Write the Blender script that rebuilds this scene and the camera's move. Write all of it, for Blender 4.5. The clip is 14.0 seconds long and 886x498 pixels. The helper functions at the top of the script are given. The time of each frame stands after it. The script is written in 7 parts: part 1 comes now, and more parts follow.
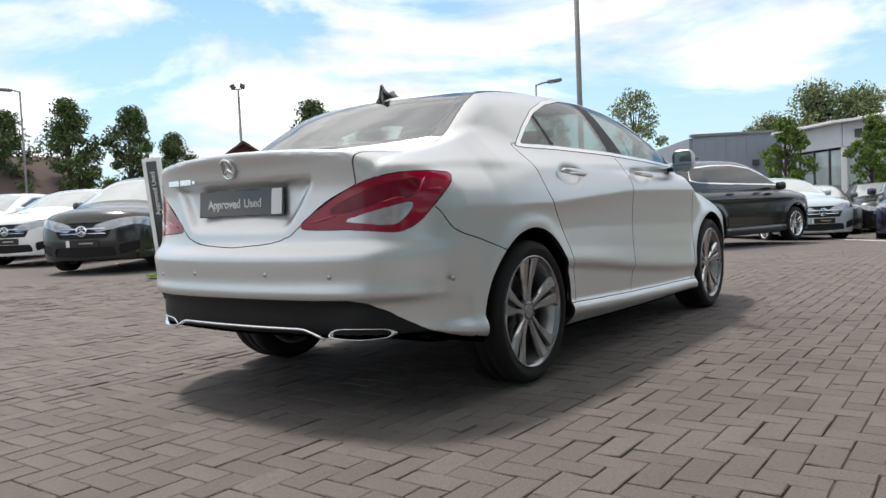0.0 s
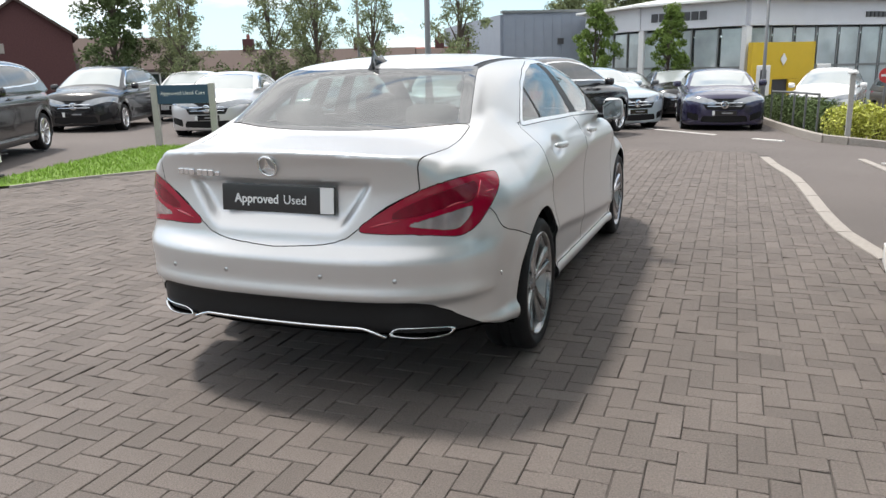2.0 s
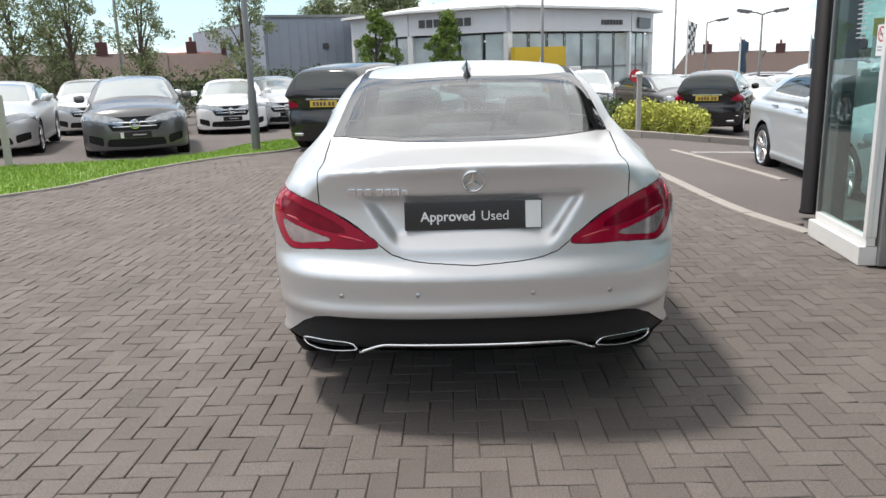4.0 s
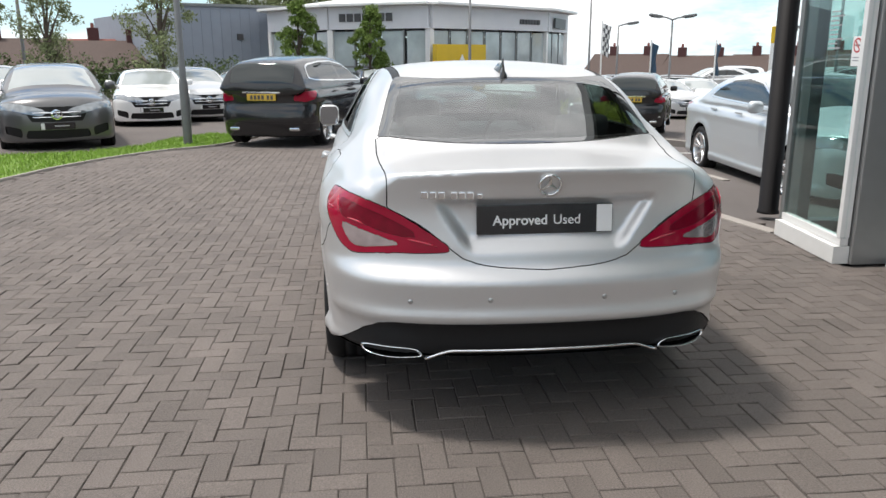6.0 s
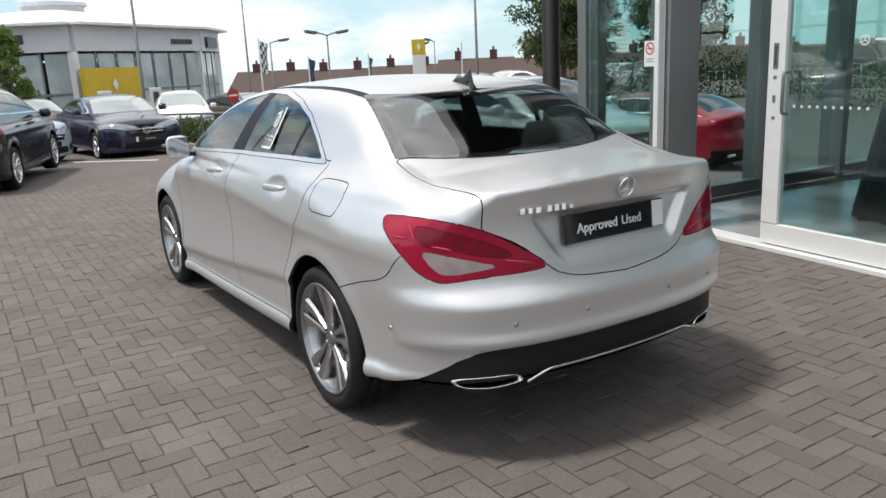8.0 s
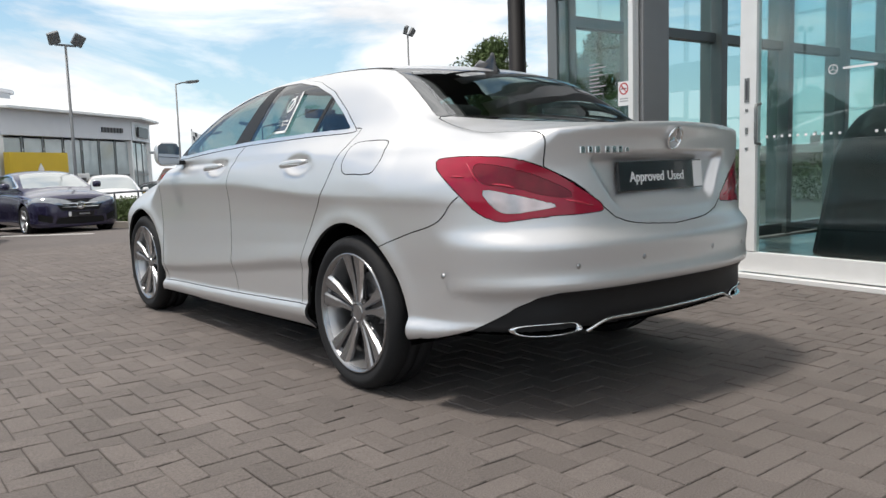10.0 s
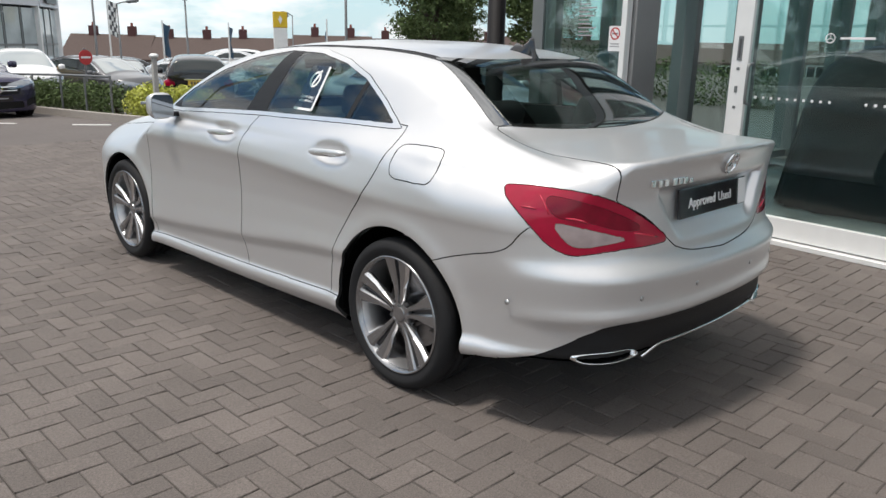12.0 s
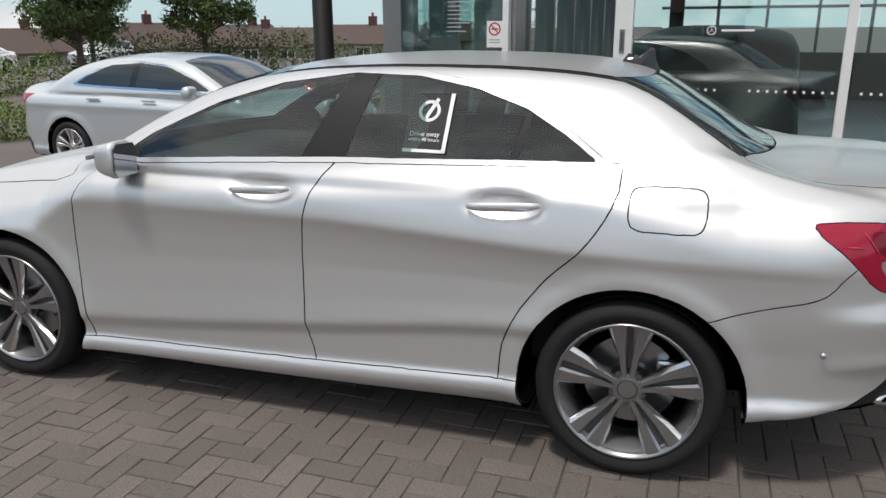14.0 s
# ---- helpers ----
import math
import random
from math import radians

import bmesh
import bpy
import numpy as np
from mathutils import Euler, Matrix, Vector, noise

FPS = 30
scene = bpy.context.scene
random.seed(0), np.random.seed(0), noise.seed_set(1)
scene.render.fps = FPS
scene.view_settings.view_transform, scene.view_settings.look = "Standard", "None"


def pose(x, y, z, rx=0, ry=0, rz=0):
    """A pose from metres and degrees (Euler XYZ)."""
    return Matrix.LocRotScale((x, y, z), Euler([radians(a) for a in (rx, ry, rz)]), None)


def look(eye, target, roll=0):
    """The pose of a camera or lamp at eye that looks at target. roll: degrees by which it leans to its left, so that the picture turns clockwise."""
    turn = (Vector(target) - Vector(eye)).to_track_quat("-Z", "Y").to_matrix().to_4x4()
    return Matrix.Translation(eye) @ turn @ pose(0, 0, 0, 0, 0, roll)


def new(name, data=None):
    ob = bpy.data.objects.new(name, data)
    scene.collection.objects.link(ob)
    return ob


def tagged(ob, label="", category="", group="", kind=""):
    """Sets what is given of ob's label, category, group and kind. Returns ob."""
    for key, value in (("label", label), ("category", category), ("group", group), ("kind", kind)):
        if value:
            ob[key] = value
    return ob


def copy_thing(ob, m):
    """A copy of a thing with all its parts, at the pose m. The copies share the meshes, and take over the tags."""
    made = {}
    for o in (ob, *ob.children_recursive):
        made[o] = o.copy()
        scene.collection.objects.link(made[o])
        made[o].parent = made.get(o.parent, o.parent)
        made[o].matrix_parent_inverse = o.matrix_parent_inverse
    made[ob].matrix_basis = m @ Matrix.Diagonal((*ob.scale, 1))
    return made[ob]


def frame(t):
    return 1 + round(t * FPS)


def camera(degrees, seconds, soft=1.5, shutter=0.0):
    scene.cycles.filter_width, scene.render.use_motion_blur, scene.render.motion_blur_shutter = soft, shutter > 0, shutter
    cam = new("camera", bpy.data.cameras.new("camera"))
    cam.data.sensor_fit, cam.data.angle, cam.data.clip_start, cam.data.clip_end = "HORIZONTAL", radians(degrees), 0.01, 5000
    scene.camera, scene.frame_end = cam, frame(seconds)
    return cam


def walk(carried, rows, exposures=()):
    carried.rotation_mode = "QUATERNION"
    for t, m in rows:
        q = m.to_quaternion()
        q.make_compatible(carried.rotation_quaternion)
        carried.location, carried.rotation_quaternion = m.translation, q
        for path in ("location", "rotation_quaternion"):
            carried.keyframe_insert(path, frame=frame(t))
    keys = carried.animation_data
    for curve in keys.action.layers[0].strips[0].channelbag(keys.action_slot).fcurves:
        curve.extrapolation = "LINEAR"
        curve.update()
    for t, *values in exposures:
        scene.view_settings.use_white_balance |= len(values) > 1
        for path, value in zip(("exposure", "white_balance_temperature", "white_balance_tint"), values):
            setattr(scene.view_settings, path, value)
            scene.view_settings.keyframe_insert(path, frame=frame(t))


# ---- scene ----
cam = camera(59.9, 14.0)
PATH = [
    (0, (2.56, -3.047, 0.807), (1.397, -1.423, 0.702), -2.5),
    (0.5, (2.521, -3.035, 1.109), (1.376, -1.412, 0.874), -2.0),
    (1, (2.418, -3.121, 1.371), (1.369, -1.473, 0.945), -0.5),
    (1.5, (2.118, -3.39, 1.383), (1.247, -1.65, 0.919), -2.0),
    (2, (1.709, -3.564, 1.386), (1.024, -1.745, 0.916), -1.3),
    (2.5, (1.237, -3.72, 1.42), (0.787, -1.831, 0.942), -1.7),
    (3, (0.758, -3.801, 1.427), (0.552, -1.867, 0.964), -1.4),
    (3.5, (0.329, -3.781, 1.433), (0.232, -1.849, 0.924), -2.2),
    (4, (-0.054, -3.804, 1.444), (-0.099, -1.862, 0.968), -1.8),
    (4.2, (-0.136, -3.791, 1.453), (-0.172, -1.851, 0.968), -1.6),
    (6.3, (-0.876, -3.685, 1.474), (-0.576, -1.77, 0.984), -0.4),
    (6.5, (-1.036, -3.603, 1.465), (-0.647, -1.701, 0.985), -0.9),
    (7, (-1.445, -3.42, 1.5), (-0.837, -1.575, 1.021), -1.3),
    (7.5, (-1.843, -3.246, 1.501), (-0.98, -1.506, 1.022), -2.5),
    (8, (-2.13, -3.032, 1.495), (-1.095, -1.386, 1.023), -2.7),
    (8.2, (-2.235, -2.958, 1.484), (-1.16, -1.338, 1.012), -2.9),
    (10.3, (-2.533, -2.714, 0.894), (-1.294, -1.157, 0.696), -1.6),
    (10.5, (-2.531, -2.692, 0.916), (-1.29, -1.137, 0.703), -1.4),
    (11, (-2.528, -2.617, 1.21), (-1.287, -1.086, 0.869), -0.6),
    (11.5, (-2.58, -2.516, 1.447), (-1.338, -1.028, 0.953), 0.4),
    (12, (-2.844, -2.306, 1.434), (-1.495, -0.925, 0.913), 1.2),
    (12.5, (-2.972, -1.883, 1.417), (-1.48, -0.668, 0.872), 0.2),
    (13, (-3.077, -1.298, 1.449), (-1.475, -0.234, 0.899), 0.8),
    (13.5, (-3.212, -0.707, 1.503), (-1.491, 0.14, 0.937), 0.1),
    (14, (-3.357, -0.159, 1.542), (-1.533, 0.445, 0.987), -0.2),
]
walk(cam, [(t, look(eye, target, roll)) for t, eye, target, roll in PATH],
     exposures=[(0, -0.06), (1, 0.04), (2, 0.22), (3, 0.2), (4.2, 0.14), (6.3, 0.0), (7, -0.08), (8.2, -0.12), (10.3, -0.18), (12, -0.2), (13, -0.3), (14, -0.45)])

# ---------- world, sun ----------
SUN_DIR = Vector((0.40, -0.12, -1.0)).normalized()
world = bpy.data.worlds.new("sky")
scene.world = world
world.use_nodes = True
wn, wl = world.node_tree.nodes, world.node_tree.links
for n_ in list(wn):
    wn.remove(n_)
w_out = wn.new("ShaderNodeOutputWorld")
w_sky = wn.new("ShaderNodeTexSky")
w_sky.sky_type, w_sky.sun_disc = "NISHITA", False
w_sky.sun_elevation = math.asin(-SUN_DIR.z)
w_sky.sun_rotation = math.atan2(-SUN_DIR.x, -SUN_DIR.y)
w_sky.air_density, w_sky.dust_density, w_sky.ozone_density = 1.0, 0.3, 1.6
w_tc = wn.new("ShaderNodeTexCoord")
w_map = wn.new("ShaderNodeMapping")
w_map.inputs["Scale"].default_value = (1.0, 1.0, 3.2)
w_map.inputs["Location"].default_value = (0.35, 0.2, 0.0)
w_noise = wn.new("ShaderNodeTexNoise")
w_noise.inputs["Scale"].default_value, w_noise.inputs["Detail"].default_value = 2.3, 9.0
w_noise.inputs["Roughness"].default_value, w_noise.inputs["Distortion"].default_value = 0.58, 0.35
w_ramp = wn.new("ShaderNodeValToRGB")
w_ramp.color_ramp.elements[0].position, w_ramp.color_ramp.elements[1].position = 0.445, 0.565
w_n2 = wn.new("ShaderNodeTexNoise")
w_n2.inputs["Scale"].default_value, w_n2.inputs["Detail"].default_value = 5.0, 6.0
w_r2 = wn.new("ShaderNodeValToRGB")
w_r2.color_ramp.elements[0].position, w_r2.color_ramp.elements[0].color = 0.3, (7.4, 7.6, 7.9, 1)
w_r2.color_ramp.elements[1].position, w_r2.color_ramp.elements[1].color = 0.65, (12.5, 12.5, 12.5, 1)
w_mix = wn.new("ShaderNodeMixRGB")
w_bg = wn.new("ShaderNodeBackground")
w_bg.inputs["Strength"].default_value = 0.12
wl.new(w_tc.outputs["Generated"], w_map.inputs["Vector"])
wl.new(w_map.outputs["Vector"], w_noise.inputs["Vector"])
wl.new(w_map.outputs["Vector"], w_n2.inputs["Vector"])
w_sep, w_up, w_add = wn.new("ShaderNodeSeparateXYZ"), wn.new("ShaderNodeMapRange"), wn.new("ShaderNodeMath")   # thicker cloud overhead
w_up.inputs["From Min"].default_value, w_up.inputs["From Max"].default_value = 0.30, 0.62
w_up.inputs["To Min"].default_value, w_up.inputs["To Max"].default_value = 0.0, 0.13
w_add.operation = "ADD"
wl.new(w_tc.outputs["Generated"], w_sep.inputs["Vector"])
wl.new(w_sep.outputs["Z"], w_up.inputs["Value"])
wl.new(w_noise.outputs["Fac"], w_add.inputs[0])
wl.new(w_up.outputs["Result"], w_add.inputs[1])
wl.new(w_add.outputs["Value"], w_ramp.inputs["Fac"])
wl.new(w_n2.outputs["Fac"], w_r2.inputs["Fac"])
wl.new(w_ramp.outputs["Color"], w_mix.inputs["Fac"])
w_blue = wn.new("ShaderNodeVectorMath")     # clear sky, lifted by thin haze
w_blue.operation, w_blue.inputs[1].default_value = "MULTIPLY", (1.1, 1.4, 1.45)
w_hz, w_haze = wn.new("ShaderNodeMapRange"), wn.new("ShaderNodeMixRGB")
w_hz.inputs["From Min"].default_value, w_hz.inputs["From Max"].default_value = 0.0, 0.36
w_hz.inputs["To Min"].default_value, w_hz.inputs["To Max"].default_value = 0.85, 0.0
w_haze.inputs["Color2"].default_value = (6.0, 7.7, 8.6, 1)
wl.new(w_sep.outputs["Z"], w_hz.inputs["Value"])
wl.new(w_hz.outputs["Result"], w_haze.inputs["Fac"])
wl.new(w_sky.outputs["Color"], w_blue.inputs[0])
wl.new(w_blue.outputs["Vector"], w_haze.inputs["Color1"])
wl.new(w_haze.outputs["Color"], w_mix.inputs["Color1"])
wl.new(w_r2.outputs["Color"], w_mix.inputs["Color2"])
wl.new(w_mix.outputs["Color"], w_bg.inputs["Color"])
wl.new(w_bg.outputs["Background"], w_out.inputs["Surface"])

sun_data = bpy.data.lights.new("sun", "SUN")
sun_data.energy, sun_data.angle, sun_data.color = 3.8, radians(7.0), (1.0, 0.94, 0.87)
sun = new("sun", sun_data)
sun.matrix_world = look((-6, 2, 14), Vector((-6, 2, 14)) + SUN_DIR)


# ---------- materials ----------
def mat(name, color, rough=0.5, metal=0.0, coat=0.0, spec=0.5, noise_amt=0.0, noise_scale=8.0, bump=0.0, bump_scale=40.0,
        island=0.0, obj_rand=0.0, stain=0.0, stain_scale=1.2, tint=None):
    """A principled material with colour variation at two scales, and fine relief."""
    m = bpy.data.materials.new(name)
    m.use_nodes = True
    nd, ln = m.node_tree.nodes, m.node_tree.links
    b = nd["Principled BSDF"]
    b.inputs["Roughness"].default_value, b.inputs["Metallic"].default_value = rough, metal
    b.inputs["Specular IOR Level"].default_value = spec
    b.inputs["Coat Weight"].default_value, b.inputs["Coat Roughness"].default_value = coat, 0.04
    b.inputs["Base Color"].default_value = (*color, 1)
    tc = nd.new("ShaderNodeTexCoord")
    src = None

    def shade(fac, amount, prev):
        hsv = nd.new("ShaderNodeMixRGB")
        hsv.blend_type = "MULTIPLY"
        mr = nd.new("ShaderNodeMapRange")
        mr.inputs["To Min"].default_value, mr.inputs["To Max"].default_value = 1.0 - amount, 1.0 + amount
        ln.new(fac, mr.inputs["Value"])
        cc = nd.new("ShaderNodeCombineColor")
        for k in range(3):
            ln.new(mr.outputs["Result"], cc.inputs[k])
        hsv.inputs["Fac"].default_value = 1.0
        if prev is None:
            hsv.inputs["Color1"].default_value = (*color, 1)
        else:
            ln.new(prev, hsv.inputs["Color1"])
        ln.new(cc.outputs["Color"], hsv.inputs["Color2"])
        return hsv.outputs["Color"]

    if noise_amt:
        nz = nd.new("ShaderNodeTexNoise")
        nz.inputs["Scale"].default_value, nz.inputs["Detail"].default_value = noise_scale, 6.0
        ln.new(tc.outputs["Object"], nz.inputs["Vector"])
        src = shade(nz.outputs["Fac"], noise_amt * 2, src)
    if stain:
        nz = nd.new("ShaderNodeTexNoise")
        nz.inputs["Scale"].default_value, nz.inputs["Detail"].default_value = stain_scale, 4.0
        ln.new(tc.outputs["Object"], nz.inputs["Vector"])
        src = shade(nz.outputs["Fac"], stain * 2, src)
    if island:
        ge = nd.new("ShaderNodeNewGeometry")
        src = shade(ge.outputs["Random Per Island"], island, src)
    if obj_rand:
        oi = nd.new("ShaderNodeObjectInfo")
        src = shade(oi.outputs["Random"], obj_rand, src)
    if src is not None:
        ln.new(src, b.inputs["Base Color"])
    if bump:
        nz = nd.new("ShaderNodeTexNoise")
        nz.inputs["Scale"].default_value, nz.inputs["Detail"].default_value = bump_scale, 4.0
        ln.new(tc.outputs["Object"], nz.inputs["Vector"])
        bp = nd.new("ShaderNodeBump")
        bp.inputs["Strength"].default_value, bp.inputs["Distance"].default_value = bump, 0.01
        ln.new(nz.outputs["Fac"], bp.inputs["Height"])
        ln.new(bp.outputs["Normal"], b.inputs["Normal"])
    return m


def glass(name, color, clear=0.6, rough=0.0, ior=1.5):
    """Thin tinted glass: a see-through tint under a mirror-like gloss."""
    m = bpy.data.materials.new(name)
    m.use_nodes = True
    nd, ln = m.node_tree.nodes, m.node_tree.links
    for n in list(nd):
        nd.remove(n)
    out = nd.new("ShaderNodeOutputMaterial")
    tr = nd.new("ShaderNodeBsdfTransparent")
    tr.inputs["Color"].default_value = (color[0] * clear, color[1] * clear, color[2] * clear, 1)
    gl = nd.new("ShaderNodeBsdfGlossy")
    gl.inputs["Roughness"].default_value = rough
    f0 = ((ior - 1) / (ior + 1)) ** 2
    lw = nd.new("ShaderNodeLayerWeight")
    lw.inputs["Blend"].default_value = 0.5
    pw = nd.new("ShaderNodeMath")
    pw.operation = "POWER"
    pw.inputs[1].default_value = 4.0
    ln.new(lw.outputs["Facing"], pw.inputs[0])
    fr = nd.new("ShaderNodeMapRange")
    fr.inputs["To Min"].default_value, fr.inputs["To Max"].default_value = f0, 1.0
    ln.new(pw.outputs["Value"], fr.inputs["Value"])
    mx = nd.new("ShaderNodeMixShader")
    ln.new(fr.outputs["Result"], mx.inputs["Fac"])
    ln.new(tr.outputs["BSDF"], mx.inputs[1])
    ln.new(gl.outputs["BSDF"], mx.inputs[2])
    ln.new(mx.outputs["Shader"], out.inputs["Surface"])
    return m


M = {}
M["silver"] = mat("silver_paint", (0.67, 0.67, 0.675), 0.37, 0.72, coat=0.35, noise_amt=0.03, noise_scale=420)
M["silver_blue"] = mat("ice_blue_paint", (0.60, 0.635, 0.66), 0.40, 0.6, coat=0.7)
M["pale_blue"] = mat("pale_blue_paint", (0.55, 0.63, 0.68), 0.38, 0.5, coat=0.7)
M["white_paint"] = mat("white_paint", (0.78, 0.78, 0.78), 0.25, 0.0, coat=0.8)
M["grey_paint"] = mat("grey_paint", (0.12, 0.12, 0.125), 0.30, 0.6, coat=0.8)
M["black_paint"] = mat("black_paint", (0.012, 0.012, 0.014), 0.22, 0.1, coat=0.6)
M["purple_paint"] = mat("dark_blue_paint", (0.025, 0.022, 0.06), 0.25, 0.3, coat=0.8)
M["red_paint"] = mat("red_paint", (0.33, 0.008, 0.025), 0.28, 0.2, coat=0.8)
M["chrome"] = mat("chrome", (0.82, 0.83, 0.84), 0.08, 1.0)
M["alloy"] = mat("polished_alloy", (0.75, 0.75, 0.76), 0.22, 0.95, noise_amt=0.03, noise_scale=60)
M["alloy_grey"] = mat("gunmetal_alloy", (0.32, 0.32, 0.33), 0.24, 0.9, noise_amt=0.04, noise_scale=60)
M["alloy_dark"] = mat("dark_alloy", (0.10, 0.10, 0.105), 0.35, 0.6)
M["rubber"] = mat("tyre_rubber", (0.014, 0.014, 0.015), 0.7, spec=0.25, bump=0.2, bump_scale=120, noise_amt=0.08, noise_scale=20)
M["black_plastic"] = mat("black_plastic", (0.012, 0.012, 0.013), 0.5, spec=0.25, bump=0.15, bump_scale=300)
M["gloss_black"] = mat("gloss_black", (0.008, 0.008, 0.009), 0.08, coat=0.5)
M["dark"] = mat("dark_void", (0.004, 0.004, 0.004), 0.95, spec=0.0)
M["lining"] = mat("dark_lining", (0.025, 0.025, 0.026), 0.85)
M["seat"] = mat("dark_seat_fabric", (0.03, 0.03, 0.032), 0.8, bump=0.2, bump_scale=150)
M["lamp_red"] = mat("red_lens", (0.30, 0.002, 0.026), 0.14, spec=0.4, coat=0.3, noise_amt=0.10, noise_scale=22)
M["lamp_bright"] = mat("bright_red_lens", (0.46, 0.01, 0.04), 0.1, coat=1.0, noise_amt=0.18, noise_scale=16)
M["lamp_dark_red"] = mat("deep_red_lens", (0.16, 0.001, 0.014), 0.14, spec=0.35, coat=0.12, noise_amt=0.25, noise_scale=30)
M["lamp_clear"] = mat("clear_lens", (0.55, 0.47, 0.48), 0.16, 0.7, coat=0.5, noise_amt=0.25, noise_scale=13)
M["head_lens"] = mat("headlamp_lens", (0.30, 0.32, 0.34), 0.08, 0.6, coat=1.0, noise_amt=0.2, noise_scale=14)
M["car_glass"] = glass("tinted_car_glass", (0.66, 0.82, 0.79), 0.75, ior=1.9)
M["screen_glass"] = glass("rear_screen_glass", (0.72, 0.84, 0.81), 0.8, ior=3.2)
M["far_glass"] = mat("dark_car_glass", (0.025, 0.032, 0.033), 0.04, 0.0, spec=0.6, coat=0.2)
# the pale base colour holds the sky reflected in the parked cars' windscreens
M["sky_painted_glass"] = mat("sky_painted_windscreen", (0.30, 0.33, 0.33), 0.05, 0.0, spec=1.0, coat=1.0)
M["shop_glass"] = glass("shopfront_glass", (0.83, 0.945, 0.93), 0.965, ior=1.8)
M["barrel"] = mat("wheel_barrel", (0.45, 0.45, 0.455), 0.32, 0.85)
M["trim_bright"] = mat("bright_anodised_trim", (0.80, 0.80, 0.80), 0.30, 0.9)
M["glass_border"] = mat("black_glass_border", (0.012, 0.013, 0.013), 0.02)
M["glass_border"].node_tree.nodes["Principled BSDF"].inputs["IOR"].default_value = 3.2
M["mirror"] = mat("mirror_glass", (0.36, 0.38, 0.40), 0.02, 1.0)
M["plate_black"] = mat("black_plate", (0.012, 0.012, 0.014), 0.12, coat=0.5)
M["plate_white"] = mat("white_plate", (0.75, 0.75, 0.75), 0.4)
M["plate_yellow"] = mat("yellow_plate", (0.62, 0.42, 0.05), 0.4)
M["white"] = mat("white_plastic", (0.78, 0.78, 0.77), 0.45, noise_amt=0.03, noise_scale=12)
M["ink_grey"] = mat("grey_ink", (0.35, 0.35, 0.36), 0.6)
M["paver"] = mat("grey_brown_paver", (0.126, 0.107, 0.097), 0.82, noise_amt=0.30, noise_scale=130, bump=0.7, bump_scale=160, island=0.13, stain=0.14, stain_scale=1.6)
M["paver_piece"] = mat("grey_brown_paver_piece", (0.126, 0.107, 0.097), 0.82, noise_amt=0.30, noise_scale=130, bump=0.7, bump_scale=160, obj_rand=0.13, stain=0.14, stain_scale=1.6)
M["joint"] = mat("sand_joint", (0.07, 0.061, 0.055), 0.95, noise_amt=0.2, noise_scale=30)
M["asphalt"] = mat("asphalt", (0.115, 0.100, 0.094), 0.9, noise_amt=0.12, noise_scale=60, bump=0.4, bump_scale=180, stain=0.14, stain_scale=0.4)
M["kerb"] = mat("concrete_kerb", (0.30, 0.275, 0.25), 0.85, noise_amt=0.12, noise_scale=25, bump=0.3, bump_scale=90)
M["line_paint"] = mat("white_road_paint", (0.62, 0.61, 0.59), 0.7, noise_amt=0.12, noise_scale=18)
M["grass_soil"] = mat("grass_soil", (0.13, 0.21, 0.035), 0.95, noise_amt=0.2, noise_scale=12)
M["blade"] = mat("grass_blade", (0.20, 0.33, 0.04), 0.8, island=0.35)
M["leaf"] = mat("green_leaf", (0.18, 0.21, 0.105), 0.8, spec=0.15, island=0.4)
M["leaf_dark"] = mat("dark_green_leaf", (0.09, 0.125, 0.05), 0.8, spec=0.15, island=0.4)
M["leaf_lime"] = mat("young_green_leaf", (0.13, 0.19, 0.045), 0.8, spec=0.15, island=0.35)
M["leaf_yellow"] = mat("yellow_green_leaf", (0.42, 0.44, 0.08), 0.6, island=0.35)
M["bark"] = mat("bark", (0.09, 0.07, 0.055), 0.9, noise_amt=0.2, noise_scale=30, bump=0.5, bump_scale=60)
M["post_grey"] = mat("grey_painted_steel", (0.16, 0.165, 0.17), 0.5, 0.3, noise_amt=0.06, noise_scale=10)
M["post_wood"] = mat("weathered_post", (0.36, 0.35, 0.33), 0.7, noise_amt=0.1, noise_scale=20)
M["frame_grey"] = mat("grey_aluminium", (0.19, 0.20, 0.20), 0.42, 0.4, noise_amt=0.03, noise_scale=15)
M["frame_white"] = mat("white_aluminium", (0.74, 0.74, 0.73), 0.35, 0.1, noise_amt=0.03, noise_scale=9)
M["column_black"] = mat("black_column", (0.012, 0.011, 0.012), 0.6, spec=0.2)
M["tile"] = mat("pale_floor_tile", (0.33, 0.33, 0.325), 0.25, island=0.06, noise_amt=0.05, noise_scale=6)
M["plaster"] = mat("pale_grey_wall", (0.45, 0.45, 0.45), 0.6, noise_amt=0.03, noise_scale=3)
M["cloth_black"] = mat("black_car_cover", (0.012, 0.012, 0.013), 0.45, spec=0.4, bump=0.3, bump_scale=14)
M["shed"] = mat("blue_grey_cladding", (0.25, 0.28, 0.33), 0.6, noise_amt=0.05, noise_scale=2)
M["brick_red"] = mat("red_brick", (0.085, 0.036, 0.036), 0.9, noise_amt=0.2, noise_scale=20, bump=0.3, bump_scale=30)
M["roof_tile"] = mat("brown_roof_tile", (0.075, 0.052, 0.045), 0.9, noise_amt=0.2, noise_scale=14, bump=0.3, bump_scale=20)
M["roof_red"] = mat("red_roof_tile", (0.22, 0.075, 0.06), 0.9, noise_amt=0.2, noise_scale=14)
M["render_wall"] = mat("pale_rendered_wall", (0.32, 0.29, 0.26), 0.85, noise_amt=0.1, noise_scale=5)
